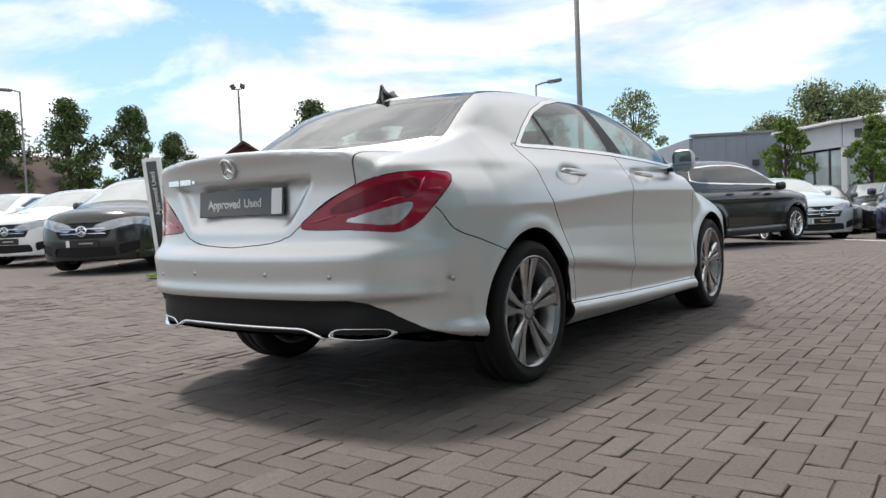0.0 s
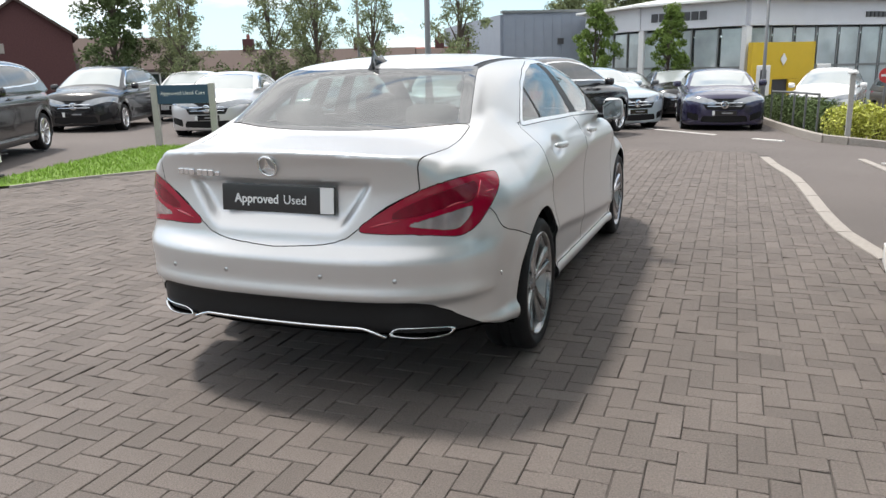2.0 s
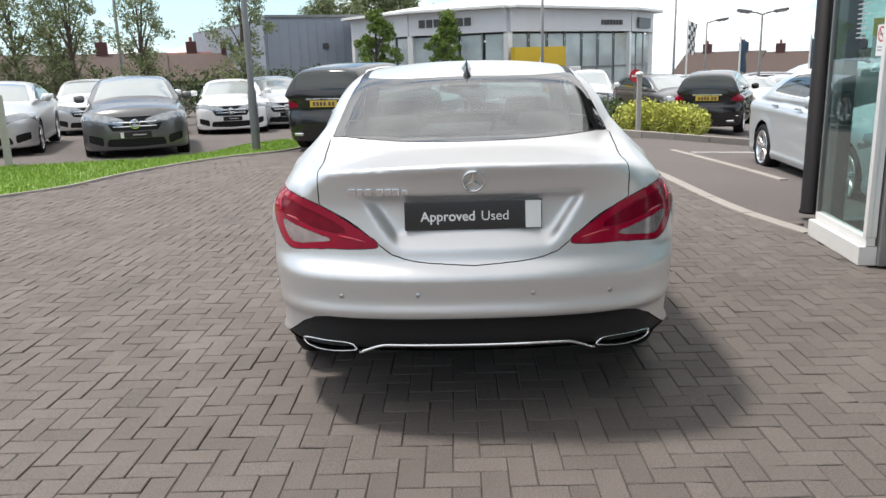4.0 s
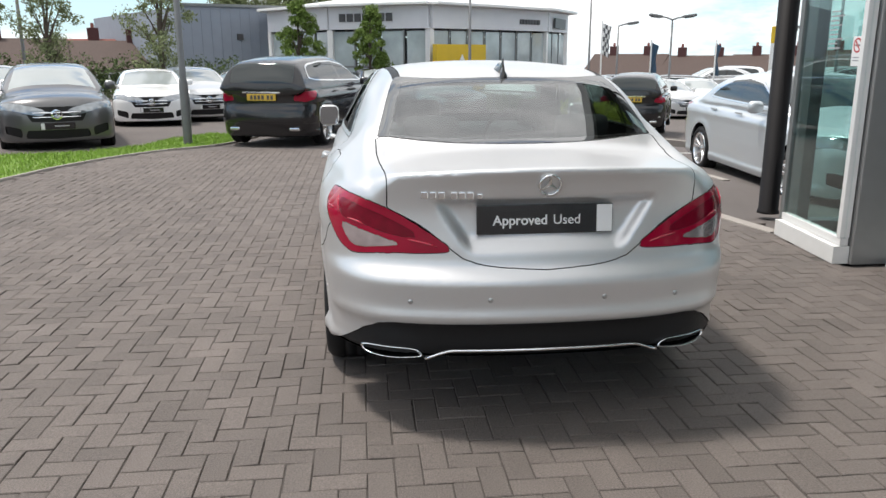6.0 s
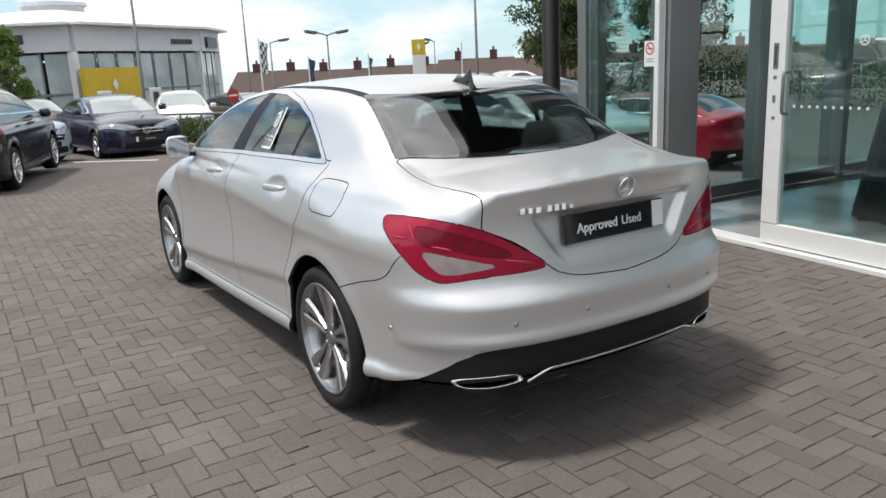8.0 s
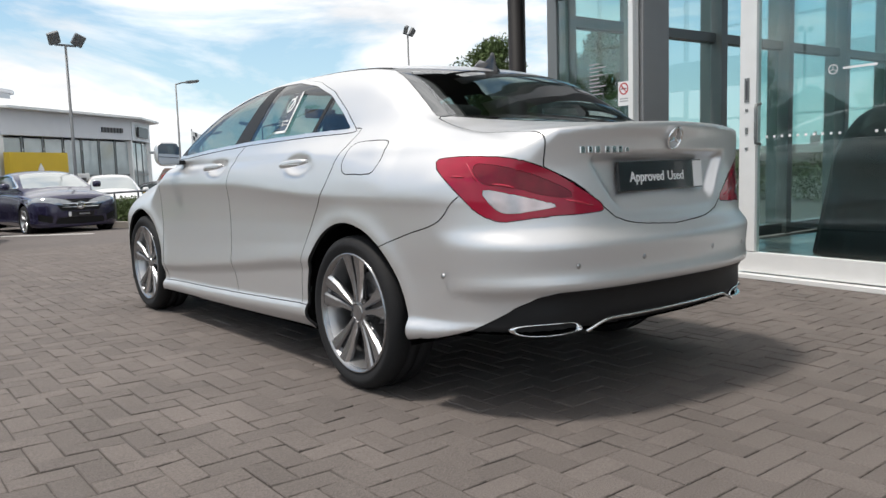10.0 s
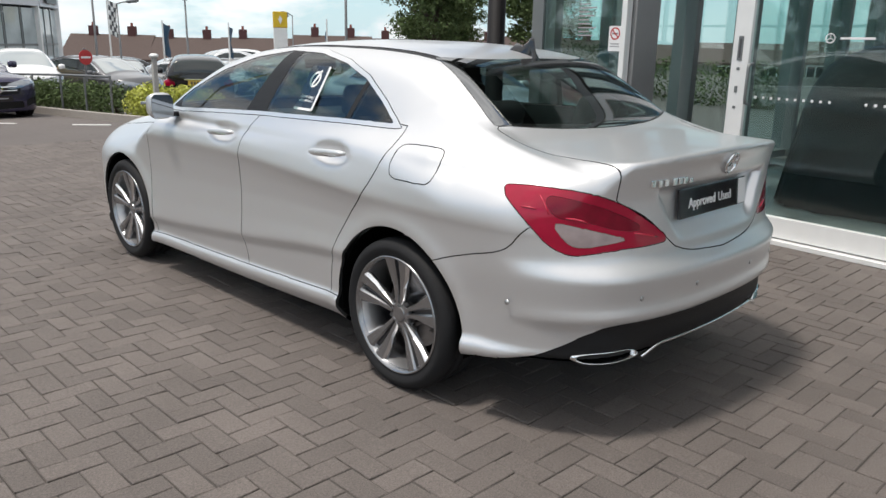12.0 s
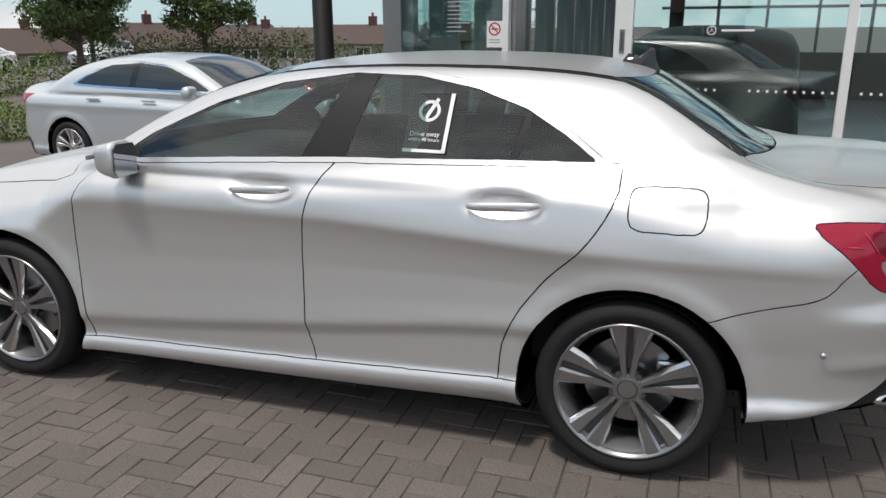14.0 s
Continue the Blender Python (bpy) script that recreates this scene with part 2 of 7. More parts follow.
M["fascia"] = mat("pale_fascia", (0.62, 0.63, 0.66), 0.4, noise_amt=0.03, noise_scale=2)
M["sign_dark"] = mat("dark_letters", (0.06, 0.06, 0.065), 0.4)
M["yellow"] = mat("yellow_panel", (0.62, 0.42, 0.02), 0.45, noise_amt=0.04, noise_scale=3)
M["navy"] = mat("navy_sign", (0.018, 0.055, 0.10), 0.35, noise_amt=0.06, noise_scale=9)
M["red_sign"] = mat("red_sign", (0.45, 0.03, 0.03), 0.4)
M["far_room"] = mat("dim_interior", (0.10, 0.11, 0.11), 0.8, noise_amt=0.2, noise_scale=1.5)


# ---------- building blocks ----------
def mesh_ob(name, verts, faces, material, parent=None, label="", smooth=False, mats=None, idx=None):
    me = bpy.data.meshes.new(name)
    me.from_pydata([tuple(map(float, v)) for v in verts], [], [tuple(map(int, f)) for f in faces])
    for mm in (mats or [material]):
        me.materials.append(mm)
    if idx is not None:
        me.polygons.foreach_set("material_index", [int(i) for i in idx])
    if smooth:
        me.polygons.foreach_set("use_smooth", [True] * len(me.polygons))
    me.update()
    ob = new(name, me)
    if parent is not None:
        ob.parent = parent
    if label:
        ob["label"] = label
    return ob


def part(name, bm, material, parent, label="", smooth=False):
    """Links a bmesh as one mesh object under a thing or a part."""
    me = bpy.data.meshes.new(name)
    bm.to_mesh(me)
    bm.free()
    me.materials.append(material)
    if smooth:
        me.polygons.foreach_set("use_smooth", [True] * len(me.polygons))
    ob = new(name, me)
    if parent is not None:
        ob.parent = parent
    if label:
        ob["label"] = label
    return ob


def thing(name, m, label, category, group="", kind=""):
    ob = new(name)
    ob.empty_display_size = 0.1
    ob.matrix_world = m
    return tagged(ob, label, category, group, kind)


def box_bm(x0, x1, y0, y1, z0, z1, bevel=0.0, bm=None):
    b2 = bmesh.new()
    r = bmesh.ops.create_cube(b2, size=1.0)
    for v in r["verts"]:
        v.co = Vector((x0 + (v.co.x + 0.5) * (x1 - x0), y0 + (v.co.y + 0.5) * (y1 - y0), z0 + (v.co.z + 0.5) * (z1 - z0)))
    if bevel:
        bmesh.ops.bevel(b2, geom=b2.edges[:], offset=bevel, segments=2, affect="EDGES", profile=0.6)
    if bm is None:
        return b2
    me = bpy.data.meshes.new("tmp")
    b2.to_mesh(me)
    b2.free()
    bm.from_mesh(me)
    bpy.data.meshes.remove(me)
    return bm


def lathe_bm(profile, seg=32, axis="z"):
    """Turns (radius, height) pairs about the axis."""
    bm = bmesh.new()
    rings = []
    for r, h in profile:
        ring = []
        for k in range(seg):
            a = 2 * math.pi * k / seg
            c, s = r * math.cos(a), r * math.sin(a)
            ring.append(bm.verts.new((c, s, h) if axis == "z" else (h, c, s)))
        rings.append(ring)
    for a, b in zip(rings, rings[1:]):
        for k in range(seg):
            bm.faces.new((a[k], a[(k + 1) % seg], b[(k + 1) % seg], b[k]))
    bmesh.ops.recalc_face_normals(bm, faces=bm.faces[:])
    return bm


def tube_bm(points, radius, seg=8, bm=None, taper=None):
    """A round bar along points."""
    bm = bm or bmesh.new()
    pts = [Vector(p) for p in points]
    rings = []
    for i, p in enumerate(pts):
        d = (pts[min(i + 1, len(pts) - 1)] - pts[max(i - 1, 0)]).normalized()
        u = d.orthogonal().normalized() if i == 0 else (u - d * u.dot(d)).normalized()
        w = d.cross(u)
        r = radius * (taper[i] if taper else 1.0)
        rings.append([bm.verts.new(p + (u * math.cos(2 * math.pi * k / seg) + w * math.sin(2 * math.pi * k / seg)) * r) for k in range(seg)])
    for a, b in zip(rings, rings[1:]):
        for k in range(seg):
            bm.faces.new((a[k], a[(k + 1) % seg], b[(k + 1) % seg], b[k]))
    bm.faces.new(rings[0][::-1])
    bm.faces.new(rings[-1])
    return bm


def prism_bm(poly, depth, bevel=0.0):
    """A flat outline (x, z) with thickness along y, from y = 0 to depth."""
    bm = bmesh.new()
    f = bm.faces.new([bm.verts.new((x, 0, z)) for x, z in poly])
    ext = bmesh.ops.extrude_face_region(bm, geom=[f])
    bmesh.ops.translate(bm, verts=[v for v in ext["geom"] if isinstance(v, bmesh.types.BMVert)], vec=(0, depth, 0))
    bmesh.ops.recalc_face_normals(bm, faces=bm.faces[:])
    if bevel:
        bmesh.ops.bevel(bm, geom=bm.edges[:], offset=bevel, segments=2, affect="EDGES", profile=0.6)
    return bm


def writing(name, text, size, m, material, parent=None, align="CENTER", depth=0.0015, bold=0.0):
    cu = bpy.data.curves.new(name, "FONT")
    cu.body, cu.size, cu.extrude, cu.align_x, cu.align_y = text, size, depth, align, "CENTER"
    cu.offset = bold
    tmp = bpy.data.objects.new("tmp_text", cu)
    scene.collection.objects.link(tmp)
    me = bpy.data.meshes.new_from_object(tmp.evaluated_get(bpy.context.evaluated_depsgraph_get()))
    bpy.data.objects.remove(tmp)
    bpy.data.curves.remove(cu)
    me.materials.clear()
    me.materials.append(material)
    ob = new(name, me)
    if parent is not None:
        ob.parent = parent
    ob.matrix_local = m
    return ob


def ground_z(x, y):
    """Height of the site: level round the car, falling gently away beyond and to the far side."""
    r = lambda v: 0.5 * (v + math.sqrt(v * v + 4.0)) - 0.1
    dip = 0.5 * (x - 3.4 + math.sqrt((x - 3.4) ** 2 + 0.6))
    side = -min(0.6 if y < 12 else 0.45, 0.10 * dip) * min(1.0, max(0.0, (44.0 - y) / 10.0)) * (1.0 if y < 13 else min(1.0, max(0.0, (18.0 - x) / 3.0))) * min(1.0, max(0.0, (y - 2.4) / 1.5))
    return side - 0.024 * max(0.0, r(y - 7.0)) + 0.012 * max(0.0, min(r(-x - 4.0), 12.0)) if y > -6 else 0.0


def ground_sheet(name, xs, ys, material, lift=0.0, kind="structure", label="", category="ground"):
    verts = [(x, y, ground_z(x, y) + lift) for y in ys for x in xs]
    n = len(xs)
    faces = [(j * n + i, j * n + i + 1, (j + 1) * n + i + 1, (j + 1) * n + i) for j in range(len(ys) - 1) for i in range(n - 1)]
    return tagged(mesh_ob(name, verts, faces, material), label, category, kind=kind)

# ---------- car bodies: a rounded solid from side, end and top curves, cut into panels ----------
def curve(xs, ys):
    """A smooth monotone curve through knots."""
    xs, ys = np.array(xs, float), np.array(ys, float)
    h = np.diff(xs)
    d = np.diff(ys) / h
    m = np.zeros_like(ys)
    m[0], m[-1] = d[0], d[-1]
    for i in range(1, len(xs) - 1):
        if d[i - 1] * d[i] > 0:
            w1, w2 = 2 * h[i] + h[i - 1], h[i] + 2 * h[i - 1]
            m[i] = (w1 + w2) / (w1 / d[i - 1] + w2 / d[i])

    def f(x):
        x = np.asarray(x, float)
        k = np.clip(np.searchsorted(xs, x) - 1, 0, len(xs) - 2)
        t = (x - xs[k]) / h[k]
        tc = np.clip(t, 0, 1)
        t2, t3 = tc * tc, tc * tc * tc
        v = (2 * t3 - 3 * t2 + 1) * ys[k] + (t3 - 2 * t2 + tc) * h[k] * m[k] + (-2 * t3 + 3 * t2) * ys[k + 1] + (t3 - t2) * h[k] * m[k + 1]
        return v + np.where(t < 0, t * h[k] * m[0], 0) + np.where(t > 1, (t - 1) * h[k] * m[-1], 0)

    return f


def table(fn, a0, a1, b0, b1, step=0.006, blur=1):
    """Samples fn(a, b) on a grid, softens it a little, and returns a quick lookup."""
    a, b = np.arange(a0, a1 + step, step), np.arange(b0, b1 + step, step)
    t = fn(a[:, None] + 0 * b[None], b[None] + 0 * a[:, None]).astype(float)
    for _ in range(blur):
        p = np.pad(t, 1, mode="edge")
        t = (p[:-2, 1:-1] + p[2:, 1:-1] + p[1:-1, :-2] + p[1:-1, 2:] + 2 * t) / 6

    def f(u, v):
        i, j = np.clip((u - a0) / step, 0, len(a) - 1.001), np.clip((v - b0) / step, 0, len(b) - 1.001)
        i0, j0 = i.astype(int), j.astype(int)
        s, r = i - i0, j - j0
        return (t[i0, j0] * (1 - s) + t[i0 + 1, j0] * s) * (1 - r) + (t[i0, j0 + 1] * (1 - s) + t[i0 + 1, j0 + 1] * s) * r

    return f


def smax(a, b, k):
    h = np.maximum(k - np.abs(a - b), 0) / k
    return np.maximum(a, b) + h * h * k * 0.25


def smin(a, b, k):
    return -smax(-a, -b, k)


def skin(f, x1, y0, y1, z0, z1, h):
    """Half of the surface f = 0, for x from 0 on, as points and quads."""
    xs = (np.arange(-1, int(x1 / h) + 2) + 0.5) * h
    ys, zs = np.arange(y0, y1 + h, h), np.arange(z0, z1 + h, h)
    X, Y, Z = np.meshgrid(xs, ys, zs, indexing="ij")
    F = f(np.abs(X), Y, Z)
    ins = F < 0
    nx, ny, nz = (len(v) - 1 for v in (xs, ys, zs))
    acc, cnt = np.zeros((nx, ny, nz, 3)), np.zeros((nx, ny, nz))
    P = np.stack([X, Y, Z], -1)
    cor = [(i, j, k) for i in (0, 1) for j in (0, 1) for k in (0, 1)]
    sl = lambda c, A: A[c[0]:c[0] + nx, c[1]:c[1] + ny, c[2]:c[2] + nz]
    for a in cor:
        for ax in range(3):
            if a[ax] == 0:
                b = list(a)
                b[ax] = 1
                fa, fb = sl(a, F), sl(b, F)
                cr = sl(a, ins) != sl(b, ins)
                t = np.where(cr, fa / np.where(cr, fa - fb, 1), 0)
                acc += np.where(cr[..., None], sl(a, P) + t[..., None] * (sl(b, P) - sl(a, P)), 0)
                cnt += cr
    act = cnt > 0
    ids = -np.ones((nx, ny, nz), int)
    ids[act] = np.arange(act.sum())
    V = acc[act] / cnt[act][:, None]
    quads = []
    for ax in range(3):
        o = [d for d in range(3) if d != ax]
        A = [slice(None)] * 3
        B = [slice(None)] * 3
        A[ax], B[ax] = slice(0, -1), slice(1, None)
        for d in o:
            A[d] = B[d] = slice(1, -1)
        sa, sb = ins[tuple(A)], ins[tuple(B)]
        idx = np.argwhere(sa != sb)
        fl = sa[sa != sb]
        q = []
        for d0, d1 in ((0, 0), (1, 0), (1, 1), (0, 1)):
            c = idx.copy()
            c[:, o[0]] += d0
            c[:, o[1]] += d1
            q.append(ids[c[:, 0], c[:, 1], c[:, 2]])
        q = np.stack(q, 1)
        rev = fl if ax != 1 else ~fl
        q = np.where(rev[:, None], q, q[:, ::-1])
        quads.append(q)
    Q = np.concatenate(quads)
    Q = Q[(Q >= 0).all(1)]
    mid = V[:, 0] < h * 0.5
    V[mid, 0] = 0.0
    V = settle_on(f, V, h)
    keep = ~(mid[Q].all(1))
    return V, [tuple(q) for q in Q[keep]]


def settle_on(f, V, h, rounds=5):
    V = V.copy()
    mid = V[:, 0] < 1e-9
    for _ in range(rounds):
        g = slope(f, V)
        v = f(np.abs(V[:, 0]), V[:, 1], V[:, 2])
        stp = -(v / np.maximum((g * g).sum(1), 1e-4))[:, None] * g
        ln = np.linalg.norm(stp, axis=1, keepdims=True)
        V += stp * np.minimum(1, 0.6 * h / np.maximum(ln, 1e-9))
        V[mid, 0] = 0.0
        V[:, 0] = np.maximum(V[:, 0], 0)
    return V


def slope(f, V, e=0.004):
    g = np.zeros_like(V)
    for d in range(3):
        a, b = V.copy(), V.copy()
        a[:, d] += e
        b[:, d] -= e
        g[:, d] = (f(np.abs(a[:, 0]), a[:, 1], a[:, 2]) - f(np.abs(b[:, 0]), b[:, 1], b[:, 2])) / (2 * e)
    return g


def cut(V, faces, fn):
    """Splits the faces along fn = 0. Returns the longer list of points, and the faces."""
    d = fn(V)
    d = np.where(np.abs(d) < 2e-4, 2e-4, d)
    pos = (d > 0)
    pts, cache, out = [V], {}, []
    count = len(V)
    newp = []
    P = pos.tolist()
    for f in faces:
        s = [P[i] for i in f]
        if all(s) or not any(s):
            out.append(f)
            continue
        a, b = [], []
        n = len(f)
        for k in range(n):
            i, j = f[k], f[(k + 1) % n]
            (a if s[k] else b).append(i)
            if s[k] != s[(k + 1) % n]:
                key = (i, j) if i < j else (j, i)
                if key not in cache:
                    t = d[key[0]] / (d[key[0]] - d[key[1]])
                    if t < 0.14 or t > 0.86:
                        cache[key] = key[0] if t < 0.5 else key[1]
                    else:
                        newp.append(V[key[0]] + t * (V[key[1]] - V[key[0]]))
                        cache[key] = count
                        count += 1
                a.append(cache[key])
                b.append(cache[key])
        for p in (a, b):
            p = list(dict.fromkeys(p))
            if len(p) > 2:
                out.append(tuple(p))
    if newp:
        pts.append(np.array(newp))
    return np.concatenate(pts), out


def poly_dist(poly, u, v):
    """Signed distance to a closed outline, negative inside."""
    p = np.array(poly, float)
    q = np.roll(p, -1, axis=0)
    best, inside = np.full(u.shape, 9.0), np.zeros(u.shape, bool)
    for (x0, y0), (x1, y1) in zip(p, q):
        ex, ey = x1 - x0, y1 - y0
        t = np.clip(((u - x0) * ex + (v - y0) * ey) / (ex * ex + ey * ey + 1e-12), 0, 1)
        best = np.minimum(best, np.hypot(u - x0 - t * ex, v - y0 - t * ey))
        c = (y0 > v) != (y1 > v)
        inside ^= c & (u < (x1 - x0) * (v - y0) / (y1 - y0 + 1e-12) + x0)
    return np.where(inside, -best, best)


def rounded(poly, n=5):
    """The outline with its corners eased by a closed spline."""
    p = np.array(poly, float)
    out = []
    for i in range(len(p)):
        a, b, c, d = p[i - 1], p[i], p[(i + 1) % len(p)], p[(i + 2) % len(p)]
        for k in range(n):
            t = k / n
            out.append(0.5 * (2 * b + (c - a) * t + (2 * a - 5 * b + 4 * c - d) * t * t + (3 * b - a - 3 * c + d) * t ** 3))
    return np.array(out)


def panel(name, V, N, faces, material, parent, side=1, gap=0.0026, rim=0.012, label="", push=0.0):
    """One panel of a body: its edge drawn back for the gap, and turned in for thickness, the turned-in rim coloured
    dark as shade. side -1 mirrors it.
    """
    if not faces:
        return None
    used = np.unique(np.concatenate([np.array(f) for f in faces]))
    remap = {int(g): k for k, g in enumerate(used)}
    P, n = V[used].copy(), N[used]
    P += n * push
    F = [tuple(remap[i] for i in f) for f in faces]
    edges = {}
    for f in F:
        for k in range(len(f)):
            i, j = f[k], f[(k + 1) % len(f)]
            if (j, i) in edges:
                edges[(j, i)] = 2
            else:
                edges[(i, j)] = 1
    bd = [e for e, c in edges.items() if c == 1 and not (P[e[0], 0] < 1e-6 and P[e[1], 0] < 1e-6)]
    if gap or rim:
        inw, nb = np.zeros_like(P), {}
        for i, j in bd:
            e = P[j] - P[i]
            e = e / (np.linalg.norm(e) + 1e-9)
            w = np.cross(0.5 * (n[i] + n[j]), e)
            inw[i] += w
            inw[j] += w
            nb[i] = nb[j] = True
        ks = np.array(list(nb), int)
        if len(ks):
            l = np.linalg.norm(inw[ks], axis=1, keepdims=True)
            stepv = inw[ks] / np.maximum(l, 1e-6) * gap
            midm = P[ks, 0] < 1e-6
            stepv[midm, 0] = 0
            P[ks] += stepv
    verts, fs = [tuple(p) for p in P], list(F)
    soft = [[tuple(n[i]) for i in f] for f in F]
    sharp = []
    if rim:
        low = {}
        for i, j in bd:
            for k in (i, j):
                if k not in low:
                    low[k] = len(verts)
                    verts.append(tuple(P[k] - n[k] * rim))
            fs.append((j, i, low[i], low[j]))
            soft.append([(0, 0, 0)] * 4)
            sharp.append((i, j))
    if side == 0:
        m0 = len(verts)
        mir, vv = {}, list(verts)
        for k, p in enumerate(verts):
            if p[0] < 1e-6:
                mir[k] = k
            else:
                mir[k] = len(vv)
                vv.append((-p[0], p[1], p[2]))
        fs = fs + [tuple(mir[i] for i in f[::-1]) for f in fs]
        soft = soft + [[(-a, b, c) for a, b, c in q[::-1]] for q in soft]
        sharp = sharp + [(mir[i], mir[j]) for i, j in sharp]
        verts = vv
    elif side < 0:
        verts = [(-p[0], p[1], p[2]) for p in verts]
        fs = [f[::-1] for f in fs]
        soft = [[(-a, b, c) for a, b, c in q[::-1]] for q in soft]
    # rim faces take the dark lining colour, painting shade into the panel gaps
    gap_shade = [1 if q[0] == (0, 0, 0) else 0 for q in soft]
    ob = mesh_ob(name, verts, fs, material, parent, label, smooth=True, mats=[material, M["lining"]], idx=gap_shade)
    if sharp:
        want = {(min(a, b), max(a, b)) for a, b in sharp}
        flags = [tuple(sorted(e.vertices)) in want for e in ob.data.edges]
        att = ob.data.attributes.new("sharp_edge", "BOOLEAN", "EDGE")
        att.data.foreach_set("value", flags)
    ob.data.normals_split_custom_set([q for face in soft for q in face])
    return ob


def wheel(parent, x, y, r=0.325, rim=0.255, width=0.225, side=1, spokes=5, simple=False, name="wheel"):
    """A road wheel: tyre, rim with twin spokes, hub, disc. Built facing +x, turned for the other side."""
    w = new(name)
    w.parent = parent
    w.matrix_local = pose(x, y, r, 0, 0, 0 if side > 0 else 180)
    h = width / 2
    part("tyre", lathe_bm([(rim - 0.012, -h + 0.02), (rim + 0.02, -h + 0.004), (r - 0.03, -h), (r - 0.006, -h + 0.02), (r, -h + 0.045), (r, -0.032), (r - 0.007, -0.030),
                           (r - 0.007, -0.022), (r, -0.02), (r, 0.02), (r - 0.007, 0.022), (r - 0.007, 0.030), (r, 0.032), (r, h - 0.045), (r - 0.006, h - 0.02),
                           (r - 0.03, h), (rim + 0.028, h - 0.001), (rim + 0.012, h - 0.006), (rim - 0.004, h - 0.016)], 28 if simple else 56, "x"), M["rubber"], w, smooth=True)
    rm = part("rim", lathe_bm([(rim, h - 0.012), (rim - 0.003, h - 0.006), (rim - 0.009, h - 0.007), (rim - 0.018, h - 0.03)],
                              28 if simple else 56, "x"), M["alloy"] if simple else M["alloy_grey"], w, smooth=True)
    part("rim_barrel", lathe_bm([(rim - 0.017, h - 0.029), (rim - 0.035, h - 0.07), (rim - 0.04, -h + 0.02), (rim - 0.008, -h + 0.02)], 28 if simple else 56, "x"), M["barrel"], rm, smooth=True)
    part("brake_disc", lathe_bm([(0.0, 0.0), (0.07, 0.0), (0.07, -0.02), (0.165, -0.02), (0.165, -0.045), (0.0, -0.045)], 24 if simple else 40, "x"), M["alloy_grey"], w)
    part("back_plate", lathe_bm([(0.0, -0.06), (rim - 0.035, -0.06)], 24, "x"), M["dark"], w)
    xo, xi = h - 0.022, h - 0.05
    for k in range(spokes):
        for sg in (-1, 1):
            bm = bmesh.new()
            a0 = 2 * math.pi * k / spokes + math.pi / 2
            rows = []
            for rr, off, wd, fx in ((0.045, 0.012, 0.010, xi + 0.012), (0.12, 0.023, 0.015, xi + 0.016), (0.165, 0.034, 0.024, xo - 0.006), (rim - 0.010, 0.047, 0.035, xo + 0.008)):
                c, s = math.cos(a0), math.sin(a0)
                row = []
                for o2, dx in ((-wd, -0.026), (-wd, -0.007), (-wd * 0.72, 0.0), (wd * 0.55, 0.0), (wd, -0.012), (wd, -0.026)):
                    o = sg * off + (o2 if sg > 0 else -o2) * 1.0
                    row.append(bm.verts.new((fx + dx, c * rr - s * o, s * rr + c * o)))
                rows.append(row)
            facets = []
            for A, B in zip(rows, rows[1:]):
                for q in range(6):
                    fc = bm.faces.new((A[q], A[(q + 1) % 6], B[(q + 1) % 6], B[q]))
                    if q == 3:
                        facets.append(fc)
            bm.faces.new(rows[0])
            bm.faces.new(rows[-1])
            bmesh.ops.recalc_face_normals(bm, faces=bm.faces[:])
            for fc in facets:
                fc.material_index = 1
            sp = part("spoke", bm, M["alloy"] if simple else M["alloy_grey"], w)
            sp.data.materials.append(M["alloy"])
        if not simple:
            # dark plate added behind each pair, standing for the dark gap between the twins
            a0 = 2 * math.pi * k / spokes + math.pi / 2
            c, s = math.cos(a0), math.sin(a0)
            bm = bmesh.new()
            vs = []
            for rr, o, fx in ((0.07, -0.02, xi - 0.012), (0.07, 0.02, xi - 0.012), (rim - 0.02, 0.06, xo - 0.02), (rim - 0.02, -0.06, xo - 0.02)):
                vs.append(bm.verts.new((fx, c * rr - s * o, s * rr + c * o)))
            f0 = bm.faces.new(vs)
            e = bmesh.ops.extrude_face_region(bm, geom=[f0])
            bmesh.ops.translate(bm, verts=[v for v in e["geom"] if isinstance(v, bmesh.types.BMVert)], vec=(-0.012, 0, 0))
            bmesh.ops.recalc_face_normals(bm, faces=bm.faces[:])
            part("spoke_web", bm, M["alloy_dark"], w, "dark plate behind a pair of spokes")
    hub = part("hub_cap", lathe_bm([(0.062, xi - 0.03), (0.056, xi + 0.006), (0.036, xi + 0.010), (0.034, xi + 0.007), (0.031, xi + 0.013), (0.0, xi + 0.014)], 24, "x"), M["alloy"] if simple else M["alloy_grey"], w, smooth=simple)
    if not simple:
        for k in range(5):
            a = 2 * math.pi * (k + 0.5) / 5 + math.pi / 2
            bm = lathe_bm([(0.010, xi - 0.004), (0.009, xi + 0.008), (0.0, xi + 0.008)], 8, "x")
            bmesh.ops.translate(bm, verts=bm.verts[:], vec=(0, 0.052 * math.cos(a) * 1.1, 0.052 * math.sin(a) * 1.1))
            part("wheel_bolt", bm, M["alloy_dark"], w)
        bm = box_bm(-0.035, 0.02, -0.165 if side > 0 else 0.09, -0.09 if side > 0 else 0.165, -0.03, 0.10, 0.012)
        part("brake_caliper", bm, M["alloy"], w)
        bm = lathe_bm([(0.004, 0), (0.004, 0.025), (0, 0.025)], 6, "x")
        bmesh.ops.translate(bm, verts=bm.verts[:], vec=(h - 0.03, 0.0, 0.0))
        for v in bm.verts:
            v.co.y += (rim - 0.03)
        part("valve", bm, M["black_plastic"], w)
    return w

